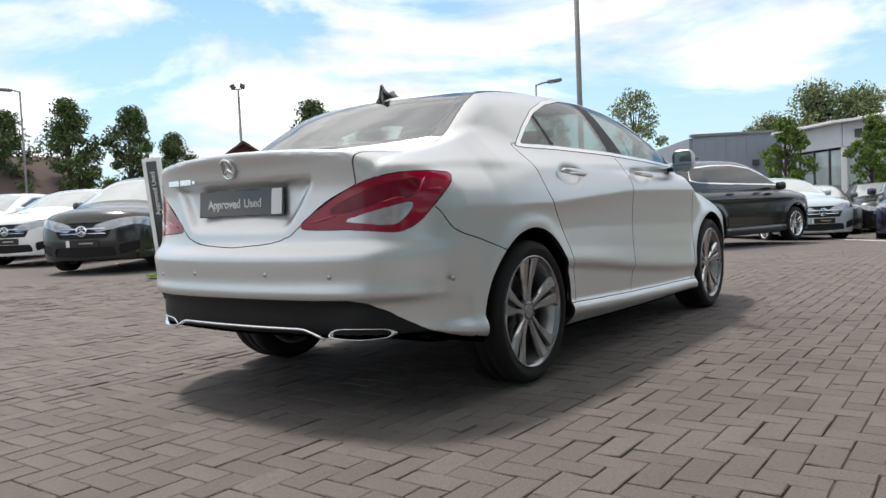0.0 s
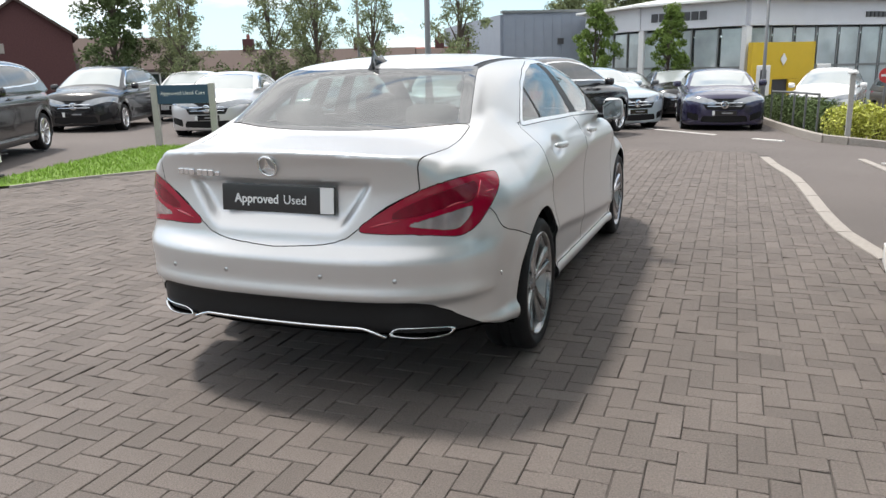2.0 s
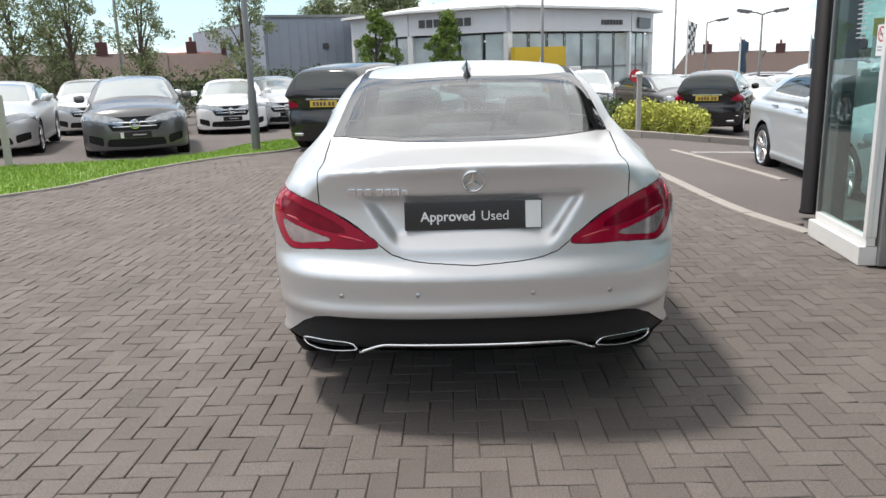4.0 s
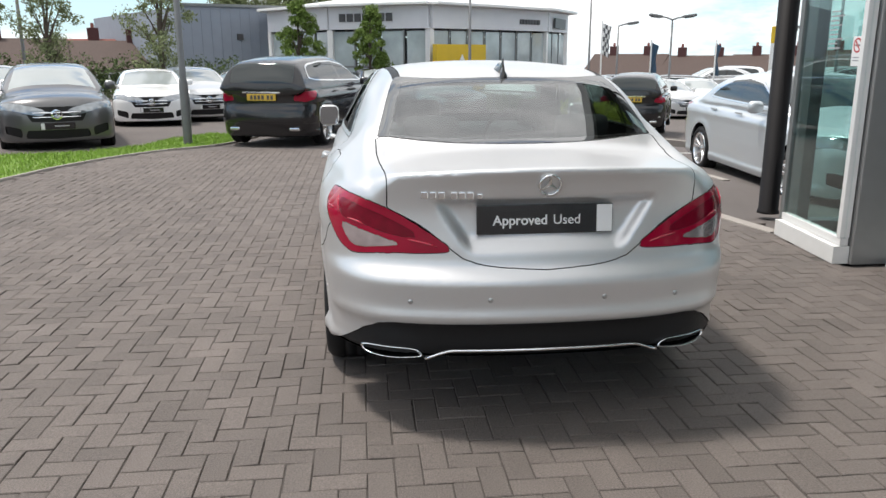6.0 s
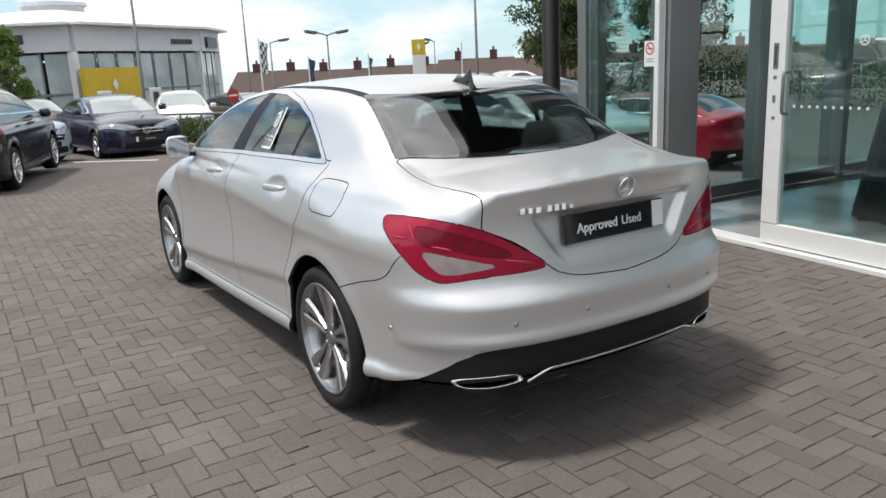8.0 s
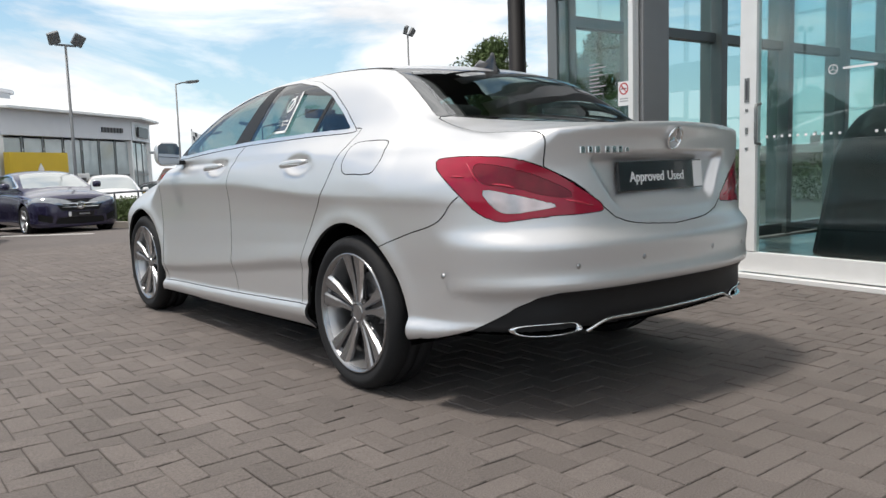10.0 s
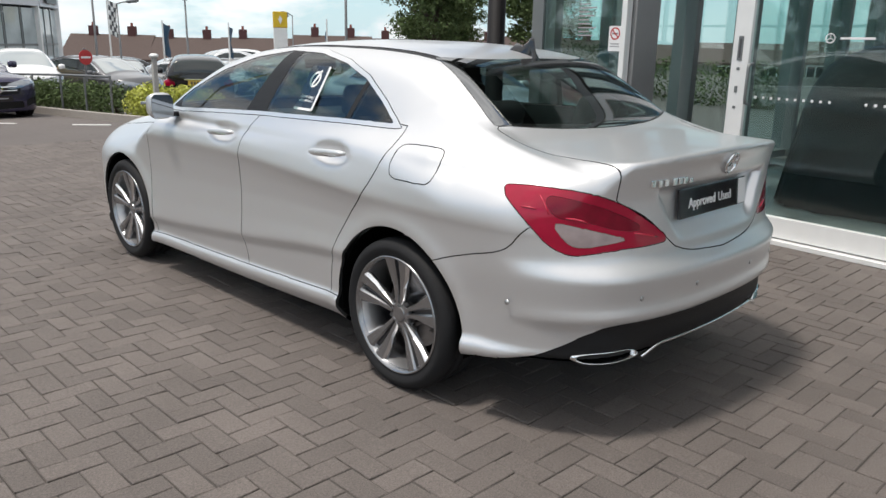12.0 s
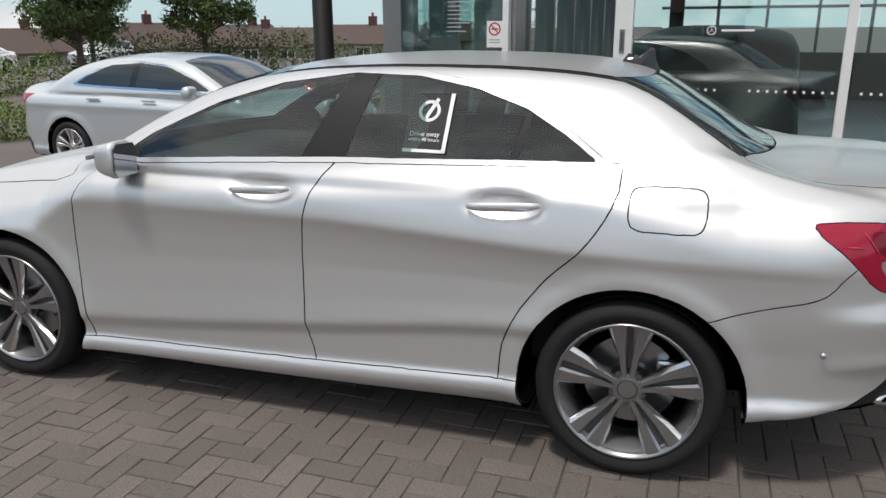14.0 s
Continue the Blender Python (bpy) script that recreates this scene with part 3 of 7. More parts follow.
# ---------- the silver saloon ----------
def settle(values, faces):
    """For each face the signed distance of the corner that lies farthest from the cut."""
    values = np.clip(values, -0.06, 0.06)
    out = np.empty(len(faces))
    for i, q in enumerate(faces):
        v = values[list(q)]
        out[i] = v[np.argmax(np.abs(v))]
    return out


zs_line = curve([-0.4, 0.40, 1.35, 2.32, 3.0], [0.345, 0.313, 0.273, 0.248, 0.24])                                                   # sill top
zc_line = curve([-0.6, 0.0, 0.31, 0.72, 1.21, 1.9, 2.28, 2.69, 3.4], [0.80, 0.808, 0.816, 0.838, 0.862, 0.865, 0.863, 0.84, 0.78])   # falling side crease


def hero_shape():
    zc = zc_line
    zl = curve([-0.4, 0.46, 1.24, 2.25, 3.0], [0.56, 0.518, 0.435, 0.351, 0.33])                                                    # rising lower crease
    zs = zs_line
    base = curve([-1.0, -0.7, -0.45, -0.2, 0.1, 0.6, 1.2, 2.0, 2.6, 3.0, 3.3, 3.6], [-0.085, -0.036, -0.012, 0.004, 0.008, -0.003, -0.006, -0.004, 0.004, -0.012, -0.05, -0.12])

    def W(y, z):
        out = np.zeros_like(y)
        yy = y[:, 0]
        zz = z[0]
        for i, v in enumerate(yy):
            c, l, s, b = float(zc(v)), float(zl(v)), float(zs(v)), float(base(v))
            side = 1.0 / (1.0 + math.exp(-(v - 0.05) / 0.13)) * (1.0 / (1.0 + math.exp((v - 2.6) / 0.1)))     # how strong the door creases are
            mid = 0.5 * (l + c)
            h = c - l
            kz = [0.10, s - 0.10, s - 0.05, s - 0.022, s + 0.012, max(s + 0.02, l - 0.045), l, l + 0.25 * h, l + 0.55 * h, l + 0.78 * h, l + 0.92 * h, c, c + 0.07, 0.99, 1.06, 1.12, 1.5]
            q = 1 - side
            kx = [0.70, 0.835, 0.872, 0.872, 0.852, 0.857 + 0.004 * q, 0.876 - 0.010 * q, 0.866 + 0.006 * q, 0.861 + 0.015 * q, 0.868 + 0.011 * q, 0.878 + 0.004 * q, 0.887, 0.874 + 0.006 * q, 0.850, 0.808, 0.755, 0.45]
            if v < 0.25:
                t = min(1.0, (0.25 - v) / 0.45)
                kz[12] = max(kz[12], kz[11] + 0.03)
                kx[13] += 0.004 * t - 0.030 * max(0, -v - 0.2)
                kx[14] -= 0.10 * max(0, -v - 0.1)
                kx[15] -= 0.14 * max(0, -v - 0.1)
            out[i] = np.interp(zz, kz, kx) * 0.65 + curve(kz, kx)(zz) * 0.35 + b
            # flared lips over the wheels
            for wy in (0.0, 2.699):
                rr = np.hypot(v - wy, zz - 0.32)
                out[i] += 0.012 * np.exp(-((rr - 0.395) / 0.05) ** 2)
        # door handle dishes
        for hy, hz in ((0.45, 0.955), (1.395, 0.957)):
            out -= 0.032 * np.exp(-(((y - hy) / 0.122) ** 2 + ((z - hz) / 0.043) ** 2) ** 2)
        return out

    r0 = curve([0.05, 0.25, 0.30, 0.345, 0.465, 0.478, 0.50, 0.54, 0.64, 0.672, 0.70, 0.76, 0.90, 0.95, 1.01, 1.045, 1.07, 1.2],
               [-0.84, -0.895, -0.93, -0.95, -0.975, -1.0, -1.006, -1.0, -1.008, -0.985, -0.962, -0.955, -0.945, -0.95, -0.962, -0.978, -0.985, -0.985])

    def R(x, z):
        r = r0(z) + 0.13 * x ** 2 + 0.31 * x ** 4 + 0.25 * np.maximum(x - 0.6, 0) ** 2
        top = 0.41 - 0.13 * (0.942 - z) / 0.2
        rec = 1 / (1 + np.exp(np.clip((x - top) / 0.006, -50, 50))) / (1 + np.exp(np.clip((z - 0.942) / 0.003, -50, 50))) * np.clip((z - 0.742) / 0.06, 0, 1)
        r = r + 0.042 * rec
        r = r + 0.016 * np.exp(-((z - 1.055) / 0.03) ** 2) * (x / 0.62) ** 2
        # bumper swells at the lower corners round the exhaust trims
        r = r - 0.02 * np.exp(-((x - 0.60) / 0.13) ** 2 - ((z - 0.37) / 0.07) ** 2)
        return r

    f0 = curve([0.0, 0.25, 0.5, 0.65, 0.75, 0.9], [3.45, 3.58, 3.62, 3.61, 3.56, 3.40])
    F = lambda x, z: f0(z) - 0.16 * x ** 2 - 0.40 * x ** 4

    t0 = curve([-1.05, -0.97, -0.85, -0.6, -0.45, -0.2, 0.3, 2.0, 2.42, 2.8, 3.2, 3.5, 3.7], [1.066, 1.070, 1.072, 1.080, 1.088, 1.100, 1.10, 1.03, 1.02, 0.955, 0.875, 0.77, 0.66])

    def T(x, y):
        ax = np.abs(x)
        drop = 0.030 * (ax / 0.6) ** 2 + 0.50 * np.maximum(ax - 0.57, 0) ** 1.5 * np.clip((0.2 - y) / 0.5, 0.0, 1)
        hood = np.clip((y - 2.2) / 0.3, 0, 1) * (-0.035 * np.exp(-((ax - 0.62) / 0.14) ** 2) + 0.07 * (ax / 0.7) ** 4)
        return t0(y) - drop - hood

    g0 = curve([-0.75, -0.45, -0.2, 0.02, 0.12, 0.35, 0.6, 0.9, 1.2, 1.5, 1.7, 1.95, 2.2, 2.42, 2.6], [0.93, 1.092, 1.248, 1.366, 1.396, 1.425, 1.437, 1.440, 1.430, 1.398, 1.353, 1.258, 1.135, 1.02, 0.92])
    G_T = lambda x, y: g0(y) - 0.034 * (x / 0.6) ** 2 - 0.016 * (x / 0.6) ** 4
    gw = curve([-0.75, -0.45, -0.25, 0.0, 0.14, 0.5, 1.0, 1.6, 2.1, 2.5], [0.60, 0.645, 0.685, 0.730, 0.752, 0.782, 0.800, 0.797, 0.775, 0.73])

    def G_W(y, z):
        zz = np.maximum(z, 1.0)
        return gw(y) - 0.46 * (zz - 1.07) - 0.36 * (zz - 1.07) ** 2 - 1.2 * np.maximum(1.0 - z, 0)

    tw, tr, tf = table(W, -1.1, 3.75, 0.05, 1.5, 0.006, 2), table(R, 0, 0.95, 0.05, 1.3, 0.006, 2), table(F, 0, 0.95, 0.0, 1.3, 0.01, 1)
    tt, tg, ts = table(T, 0, 1.0, -1.15, 3.75, 0.008, 2), table(G_T, 0, 1.0, -1.15, 3.75, 0.008, 2), table(G_W, -1.1, 3.75, 0.7, 1.6, 0.008, 2)

    bot = curve([-1.1, -0.95, -0.80, -0.69, -0.55, -0.40, -0.25, 0.3, 3.7], [0.318, 0.318, 0.322, 0.325, 0.295, 0.26, 0.20, 0.165, 0.165])

    def f(x, y, z):
        side = x - tw(y, z)
        ends = smax(smax(side, tr(x, z) - y, 0.16), y - tf(x, z), 0.25)
        k = 0.075 + 0.04 * np.clip((0.1 - y) / 0.4, 0, 1) * np.clip((x - 0.55) / 0.1, 0, 1) - 0.055 * np.clip((-0.70 - y) / 0.12, 0, 1) * np.clip((0.66 - x) / 0.1, 0, 1)
        low = smax(ends, (z - tt(x, y)) * 0.97, k)
        low = smax(low, bot(y) - z, 0.03)
        gh = smax(x - ts(y, z), (z - tg(x, y)) * 0.93, 0.085)
        gh = smax(smax(gh, np.maximum(-0.75 - y, y - 2.62), 0.05), 0.85 - z, 0.05)
        # the rear pillars run out into the haunches in a broad hollow
        k = 0.045 + 0.14 * np.clip((0.20 - y) / 0.35, 0, 1) * np.clip((x - 0.58) / 0.10, 0, 1)
        return smin(low, gh, k)

    return f


DLO = [(2.13, 1.018), (1.95, 1.020), (1.60, 1.040), (1.115, 1.062), (0.45, 1.078), (0.14, 1.080), (0.095, 1.085), (0.13, 1.107), (0.255, 1.196), (0.41, 1.285), (0.60, 1.347), (0.835, 1.386), (1.10, 1.393),
       (1.40, 1.353), (1.66, 1.277), (1.95, 1.150), (2.10, 1.057)]
LAMP = rounded([(-0.265, 0.951), (-0.10, 0.957), (0.10, 0.945), (0.266, 0.909), (0.42, 0.845), (0.57, 0.760), (0.45, 0.744), (0.30, 0.742), (0.16, 0.733), (0.04, 0.728), (-0.06, 0.757), (-0.14, 0.810), (-0.22, 0.870), (-0.268, 0.908), (-0.280, 0.930)], 3)
LENS = rounded([(-0.045, 0.838), (0.07, 0.827), (0.175, 0.809), (0.26, 0.793), (0.335, 0.776), (0.21, 0.762), (0.07, 0.756), (0.0, 0.787)], 3)
BAND = rounded([(-0.085, 0.926), (0.045, 0.920), (0.175, 0.895), (0.305, 0.858), (0.398, 0.820), (0.389, 0.803), (0.249, 0.817), (0.10, 0.848), (-0.039, 0.861)], 3)
FUEL = rounded([(0.02, 1.03), (-0.06, 1.037), (-0.14, 1.037), (-0.20, 1.028), (-0.21, 0.98), (-0.205, 0.93), (-0.18, 0.905), (-0.10, 0.902), (0.0, 0.907), (0.03, 0.93), (0.033, 0.985)], 3)
b_line = curve([0.2, 0.30, 0.436, 0.667, 0.935, 1.0, 1.077, 1.2], [1.19, 1.205, 1.232, 1.235, 1.196, 1.16, 1.092, 0.96])
a_line = curve([0.2, 0.309, 0.64, 0.876, 0.96, 1.05], [2.255, 2.278, 2.305, 2.275, 2.24, 2.16])
c_line = curve([0.2, 0.32, 0.42, 0.535, 0.694, 0.849, 0.988, 1.04, 1.081], [0.47, 0.46, 0.452, 0.412, 0.306, 0.159, 0.082, 0.068, 0.072])
sill_line = curve([0.0, 0.40, 1.35, 2.32, 2.6], [0.335, 0.313, 0.273, 0.248, 0.24])
bump_line = curve([-0.70, -0.62, -0.456, -0.27, -0.19, -0.14, -0.06, 0.04, 0.16, 0.30, 0.45, 0.57, 0.64, 0.77, 0.97, 1.1],
                  [0.60, 0.628, 0.676, 0.73, 0.80, 0.824, 0.775, 0.745, 0.751, 0.760, 0.760, 0.766, 0.745, 0.71, 0.70, 0.70])
lid_low = curve([0.0, 0.2, 0.31, 0.36, 0.47, 0.594, 0.7], [0.682, 0.695, 0.722, 0.757, 0.845, 0.909, 0.96])
RECESS = [(-0.4, 0.942), (0.41, 0.942), (0.28, 0.742), (-0.4, 0.742)]      # hollow round the plate
DIFF = [(-0.1, 0.477), (0.58, 0.474), (0.64, 0.46), (0.70, 0.428), (0.77, 0.365), (0.83, 0.31), (0.9, 0.2), (-0.1, 0.2)]


def hero_car():
    car = thing("saloon_car", Matrix.Identity(4), "silver four-door coupe saloon with black rear diffuser, parked on block paving", "car")
    f = hero_shape()
    h = 0.0165
    V, Q = skin(f, 0.93, -1.06, 3.68, 0.12, 1.47, h)
    far = lambda c, d: np.where(c, d, 9.0)
    fns = dict(
        arch=lambda P: far((P[:, 0] > 0.45) & (P[:, 2] < 0.9), np.minimum(np.hypot(P[:, 1], P[:, 2] - 0.315) - 0.388, np.hypot(P[:, 1] - 2.699, P[:, 2] - 0.315) - 0.383)),
        dlo=lambda P: far((P[:, 0] > 0.4) & (P[:, 2] > 0.99), poly_dist(DLO, P[:, 1], P[:, 2])),
        dlo_in=lambda P: far((P[:, 0] > 0.4) & (P[:, 2] > 0.99), poly_dist(DLO, P[:, 1], P[:, 2]) + 0.019),
        post=lambda P: far(P[:, 2] > 1.0, np.abs(P[:, 1] - (1.166 - (P[:, 2] - 1.06) * 0.38)) - (0.093 - (P[:, 2] - 1.06) * 0.13)),
        divider=lambda P: far(P[:, 2] > 1.0, np.abs(P[:, 1] - (0.447 - (P[:, 2] - 1.07) * 0.25)) - 0.014),
        sail=lambda P: far(P[:, 2] > 0.98, (1.97 - P[:, 1]) + 0.6 * (P[:, 2] - 1.03)),
        bline=lambda P: far((P[:, 0] > 0.5) & (P[:, 2] < 1.1), P[:, 1] - b_line(P[:, 2])),
        aline=lambda P: far((P[:, 0] > 0.5) & (P[:, 2] < 1.06), P[:, 1] - a_line(P[:, 2])),
        cline=lambda P: far((P[:, 0] > 0.5) & (P[:, 2] < 1.1), c_line(P[:, 2]) - P[:, 1]),
        sill=lambda P: far((P[:, 0] > 0.5) & (P[:, 2] < 0.5), P[:, 2] - sill_line(P[:, 1])),
        lamp=lambda P: far(P[:, 1] < -0.3, poly_dist(LAMP, -P[:, 1] - P[:, 0], P[:, 2])),
        band=lambda P: far(P[:, 1] < -0.3, poly_dist(BAND, -P[:, 1] - P[:, 0], P[:, 2])),
        lens=lambda P: far(P[:, 1] < -0.3, poly_dist(LENS, -P[:, 1] - P[:, 0], P[:, 2])),
        fuel=lambda P: far((P[:, 0] > 0.5), poly_dist(FUEL, P[:, 1], P[:, 2])),
        bump=lambda P: far(P[:, 1] < 0.0, P[:, 2] - bump_line(-P[:, 1] - P[:, 0])),
        lid=lambda P: far(P[:, 1] < -0.2, np.maximum(np.maximum(P[:, 0] - 0.597 - 0.03 * np.clip((P[:, 1] + 0.9) / 0.45, 0, 1), P[:, 1] - (-0.455 + 0.13 * (P[:, 0] / 0.58) ** 2)), lid_low(P[:, 0]) - P[:, 2])),
        ledge_low=lambda P: far((P[:, 0] > 0.6) & (P[:, 1] > -0.8) & (P[:, 1] < -0.3), P[:, 2] - zs_line(P[:, 1]) + 0.022),
        ledge_top=lambda P: far((P[:, 0] > 0.6) & (P[:, 1] > -0.8) & (P[:, 1] < -0.3), P[:, 2] - zs_line(P[:, 1]) - 0.012),
        crease_low=lambda P: far((P[:, 0] > 0.6) & (P[:, 1] > 0.1) & (P[:, 1] < 2.6), P[:, 2] - zc_line(P[:, 1]) + 0.011),
        crease_top=lambda P: far((P[:, 0] > 0.6) & (P[:, 1] > 0.1) & (P[:, 1] < 2.6), P[:, 2] - zc_line(P[:, 1]) - 0.011),
        recess=lambda P: far((P[:, 1] < -0.8), poly_dist(RECESS, P[:, 0], P[:, 2]) - 0.010),
        recess_in=lambda P: far((P[:, 1] < -0.8), poly_dist(RECESS, P[:, 0], P[:, 2]) + 0.010),
        diff=lambda P: far((P[:, 1] < -0.5), poly_dist(DIFF, P[:, 0], P[:, 2])),
        screen=lambda P: far((P[:, 2] > 1.05) & (P[:, 1] < 0.5), np.maximum(np.maximum(P[:, 0] - (0.625 - 0.10 * np.clip((P[:, 1] + 0.33) / 0.45, 0, 1)), P[:, 1] - (0.02 + 0.10 * (P[:, 0] / 0.48) ** 4)), (-0.45 + 0.13 * (P[:, 0] / 0.58) ** 2) - P[:, 1])),
        frit=lambda P: far((P[:, 2] > 1.05) & (P[:, 1] < 0.5), np.maximum(np.maximum(P[:, 0] - (0.572 - 0.10 * np.clip((P[:, 1] + 0.33) / 0.45, 0, 1)), P[:, 1] - (-0.02 + 0.06 * (P[:, 0] / 0.48) ** 4)), (-0.415 + 0.10 * (P[:, 0] / 0.58) ** 2) - P[:, 1])),
        wind=lambda P: far((P[:, 2] > 1.0) & (P[:, 1] > 1.2), np.maximum(np.maximum(P[:, 0] - (0.545 + 0.16 * np.clip((P[:, 1] - 1.52) / 0.8, 0, 1)), 1.50 - P[:, 1] - 0.05 * (P[:, 0] / 0.5) ** 2), 1.045 - P[:, 2])),
        ditch=lambda P: far((P[:, 2] > 1.2) & (P[:, 1] > -0.06) & (P[:, 1] < 1.62), np.abs(P[:, 0] - (0.512 + 0.02 * np.clip((P[:, 1] - 0.1) / 0.8, 0, 1))) - 0.017),
        hood=lambda P: far((P[:, 1] > 2.2), np.maximum(P[:, 0] - (0.735 - 0.12 * np.clip(P[:, 1] - 2.5, 0, 2)), 2.40 - P[:, 1])),
    )
    for key in fns:
        V, Q = cut(V, Q, fns[key])
    g = slope(f, V, 0.012)
    N = g / np.maximum(np.linalg.norm(g, axis=1, keepdims=True), 1e-9)
    g = slope(f, V, 0.024)
    Ng = g / np.maximum(np.linalg.norm(g, axis=1, keepdims=True), 1e-9)      # smoother still, for the glass
    cen = np.array([V[list(q)].mean(0) for q in Q])
    nrm = np.array([N[list(q)].mean(0) for q in Q])
    val = {k: settle(fn(V), Q) for k, fn in fns.items()}
    groups = {}
    for i, q in enumerate(Q):
        x, y, z = cen[i]
        n = nrm[i]
        I = lambda k: val[k][i] < 0
        if I("arch"):
            continue
        if n[2] < -0.75 and z < 0.36:
            g_ = "floor_pan"
        elif I("dlo") and n[0] > 0.15:
            if not I("dlo_in"):
                g_ = "chrome"
            elif I("sail"):
                g_ = "sail"
            elif I("post"):
                g_ = "trim"
            elif I("divider"):
                g_ = "divide"
            else:
                g_ = "glass_f" if y > 1.1 else ("glass_r" if y > 0.42 else "glass_q")
        elif I("lamp"):
            g_ = "lens" if I("lens") else ("band" if I("band") else "lamp")
        elif I("screen") and n[2] > 0.3:
            g_ = "screen" if I("frit") else "frit"
        elif I("wind") and n[2] > 0.2:
            g_ = "wind"
        elif I("lid"):
            g_ = "lid"
        elif I("diff"):
            g_ = "diff"
        elif y < -0.2 and I("bump"):
            g_ = "bump"
        elif I("sill") and 0.2 < y < 2.5 and x > 0.6:
            g_ = "sill"
        elif x > 0.6 and 0.05 < y < 2.35 and z < 1.1 and I("aline") and not I("bline"):
            g_ = "door_f"
        elif x > 0.6 and 0.05 < y < 1.3 and z < 1.1 and I("bline") and I("cline"):
            g_ = "door_r"
        elif I("ditch") and n[2] > 0.3:
            g_ = "ditch"
        elif I("hood") and n[2] > 0.25 and z > 0.6:
            g_ = "hood"
        else:
            g_ = "body"
        groups.setdefault(g_, []).append(q)
        if I("fuel"):
            groups.setdefault("fuel", []).append(q)
    gr = lambda *ks: [q for k in ks for q in groups.get(k, [])]
    fuel = set(gr("fuel"))
    # fixed shell, flap on the near side only
    panel("body_shell", V, N, [q for q in gr("body") if q not in fuel], M["silver"], car, -1)
    panel("body_shell", V, N, gr("body"), M["silver"], car, 1)
    panel("fuel_flap", V, N, list(fuel), M["silver"], car, -1, gap=0.0022)
    panel("boot_lid", V, N, gr("lid"), M["silver"], car, 0)
    panel("bonnet", V, N, gr("hood"), M["silver"], car, 0)
    bp = panel("rear_bumper", V, N, gr("bump"), M["silver"], car, 0, gap=0.002)
    panel("diffuser", V, N, gr("diff"), M["black_plastic"], bp, 0, gap=0.001, label="black plastic diffuser", push=-0.006)
    panel("floor_pan", V, N, gr("floor_pan"), M["dark"], car, 0, 0, 0)
    panel("rear_screen", V, Ng, gr("screen"), M["screen_glass"], car, 0, 0, 0.0, label="tinted rear window glass")
    panel("screen_border", V, Ng, gr("frit"), M["glass_border"], car, 0, 0.0, 0.0, label="black border of the rear window")
    panel("windscreen", V, Ng, gr("wind"), M["car_glass"], car, 0, 0.001, 0.0)
    for s in (-1, 1):
        panel("sill_panel", V, N, gr("sill"), M["silver"], car, s, gap=0.002)
        for dk, gk in (("door_f", "glass_f"), ("door_r", "glass_r")):
            d = panel("door", V, N, gr(dk), M["silver"], car, s)
            panel("door_window", V, N, gr(gk), M["car_glass"], d, s, 0.0005, 0.0, label="tinted side window glass")
            hy = 1.395 if dk == "door_f" else 0.45
            door_handle(d, s, hy)
        panel("quarter_window", V, N, gr("glass_q"), M["car_glass"], car, s, 0.0005, 0.0)
        panel("window_trim", V, N, gr("chrome"), M["trim_bright"], car, s, 0.0005, 0.01, label="bright chrome strip round the side windows", push=0.002)
        panel("window_post", V, N, gr("trim"), M["black_plastic"], car, s, 0.0005, 0.006, label="black window post trim", push=0.001)
        panel("window_divider", V, N, gr("divide"), M["black_plastic"], car, s, 0.0005, 0.006, label="slim black window divider", push=0.001)
        panel("mirror_sail", V, N, gr("sail"), M["black_plastic"], car, s, 0.0005, 0.006, label="black corner trim", push=0.001)
        panel("roof_strip", V, N, gr("ditch"), M["black_plastic"], car, s, 0.0005, 0.004, push=-0.003)
        lp = panel("tail_lamp", V, N, gr("lamp"), M["lamp_red"], car, s, gap=0.0012, label="red wraparound tail lamp")
        panel("inner_lens", V, N, gr("band"), M["lamp_dark_red"], lp, s, gap=0.0, rim=0.0, label="deep red inner lens")
        panel("reversing_lens", V, N, gr("lens"), M["lamp_clear"], lp, s, gap=0.0, rim=0.0, label="clear reversing lens")
    # bright bars inside the lamps
    def on_lamp(u, z):
        a, b = 0.2, 0.95
        for _ in range(30):
            m = 0.5 * (a + b)
            one = np.array([m]), np.array([-u - m]), np.array([z])
            a, b = (m, b) if float(f(*one)[0]) < 0 else (a, m)
        return a + 0.0006, -u - a - 0.0006, z

    for lp in [o for o in car.children if o.name.startswith("tail_lamp")]:
        s = 1 if lp.data.vertices[0].co.x > 0 else -1
        for pts, r in ((((0.01, 0.858), (0.05, 0.855), (0.09, 0.849), (0.12, 0.842)), 0.0045), (((0.37, 0.795), (0.42, 0.788), (0.47, 0.779), (0.51, 0.771)), 0.0045),
                       (((-0.115, 0.932), (-0.100, 0.912), (-0.085, 0.890), (-0.070, 0.868)), 0.0035), (((-0.205, 0.888), (-0.18, 0.888), (-0.155, 0.886), (-0.13, 0.885)), 0.0035)):
            q = [on_lamp(u, z) for u, z in pts]
            part("light_bar", tube_bm([(s * x, y, z) for x, y, z in q], r, 6, taper=[0.5, 1, 1, 0.5]), M["lamp_bright"], lp, "bright red light bar", smooth=True)
    # dark inner lining seen through the windows; behind the panel gaps its colour stands for shade
    inner = [q for k in groups if k not in ("glass_f", "glass_r", "glass_q", "screen", "wind", "fuel") for q in groups[k]]
    panel("inner_lining", V - N * 0.016, -N, [q[::-1] for q in inner], M["lining"], car, 0, 0, 0)
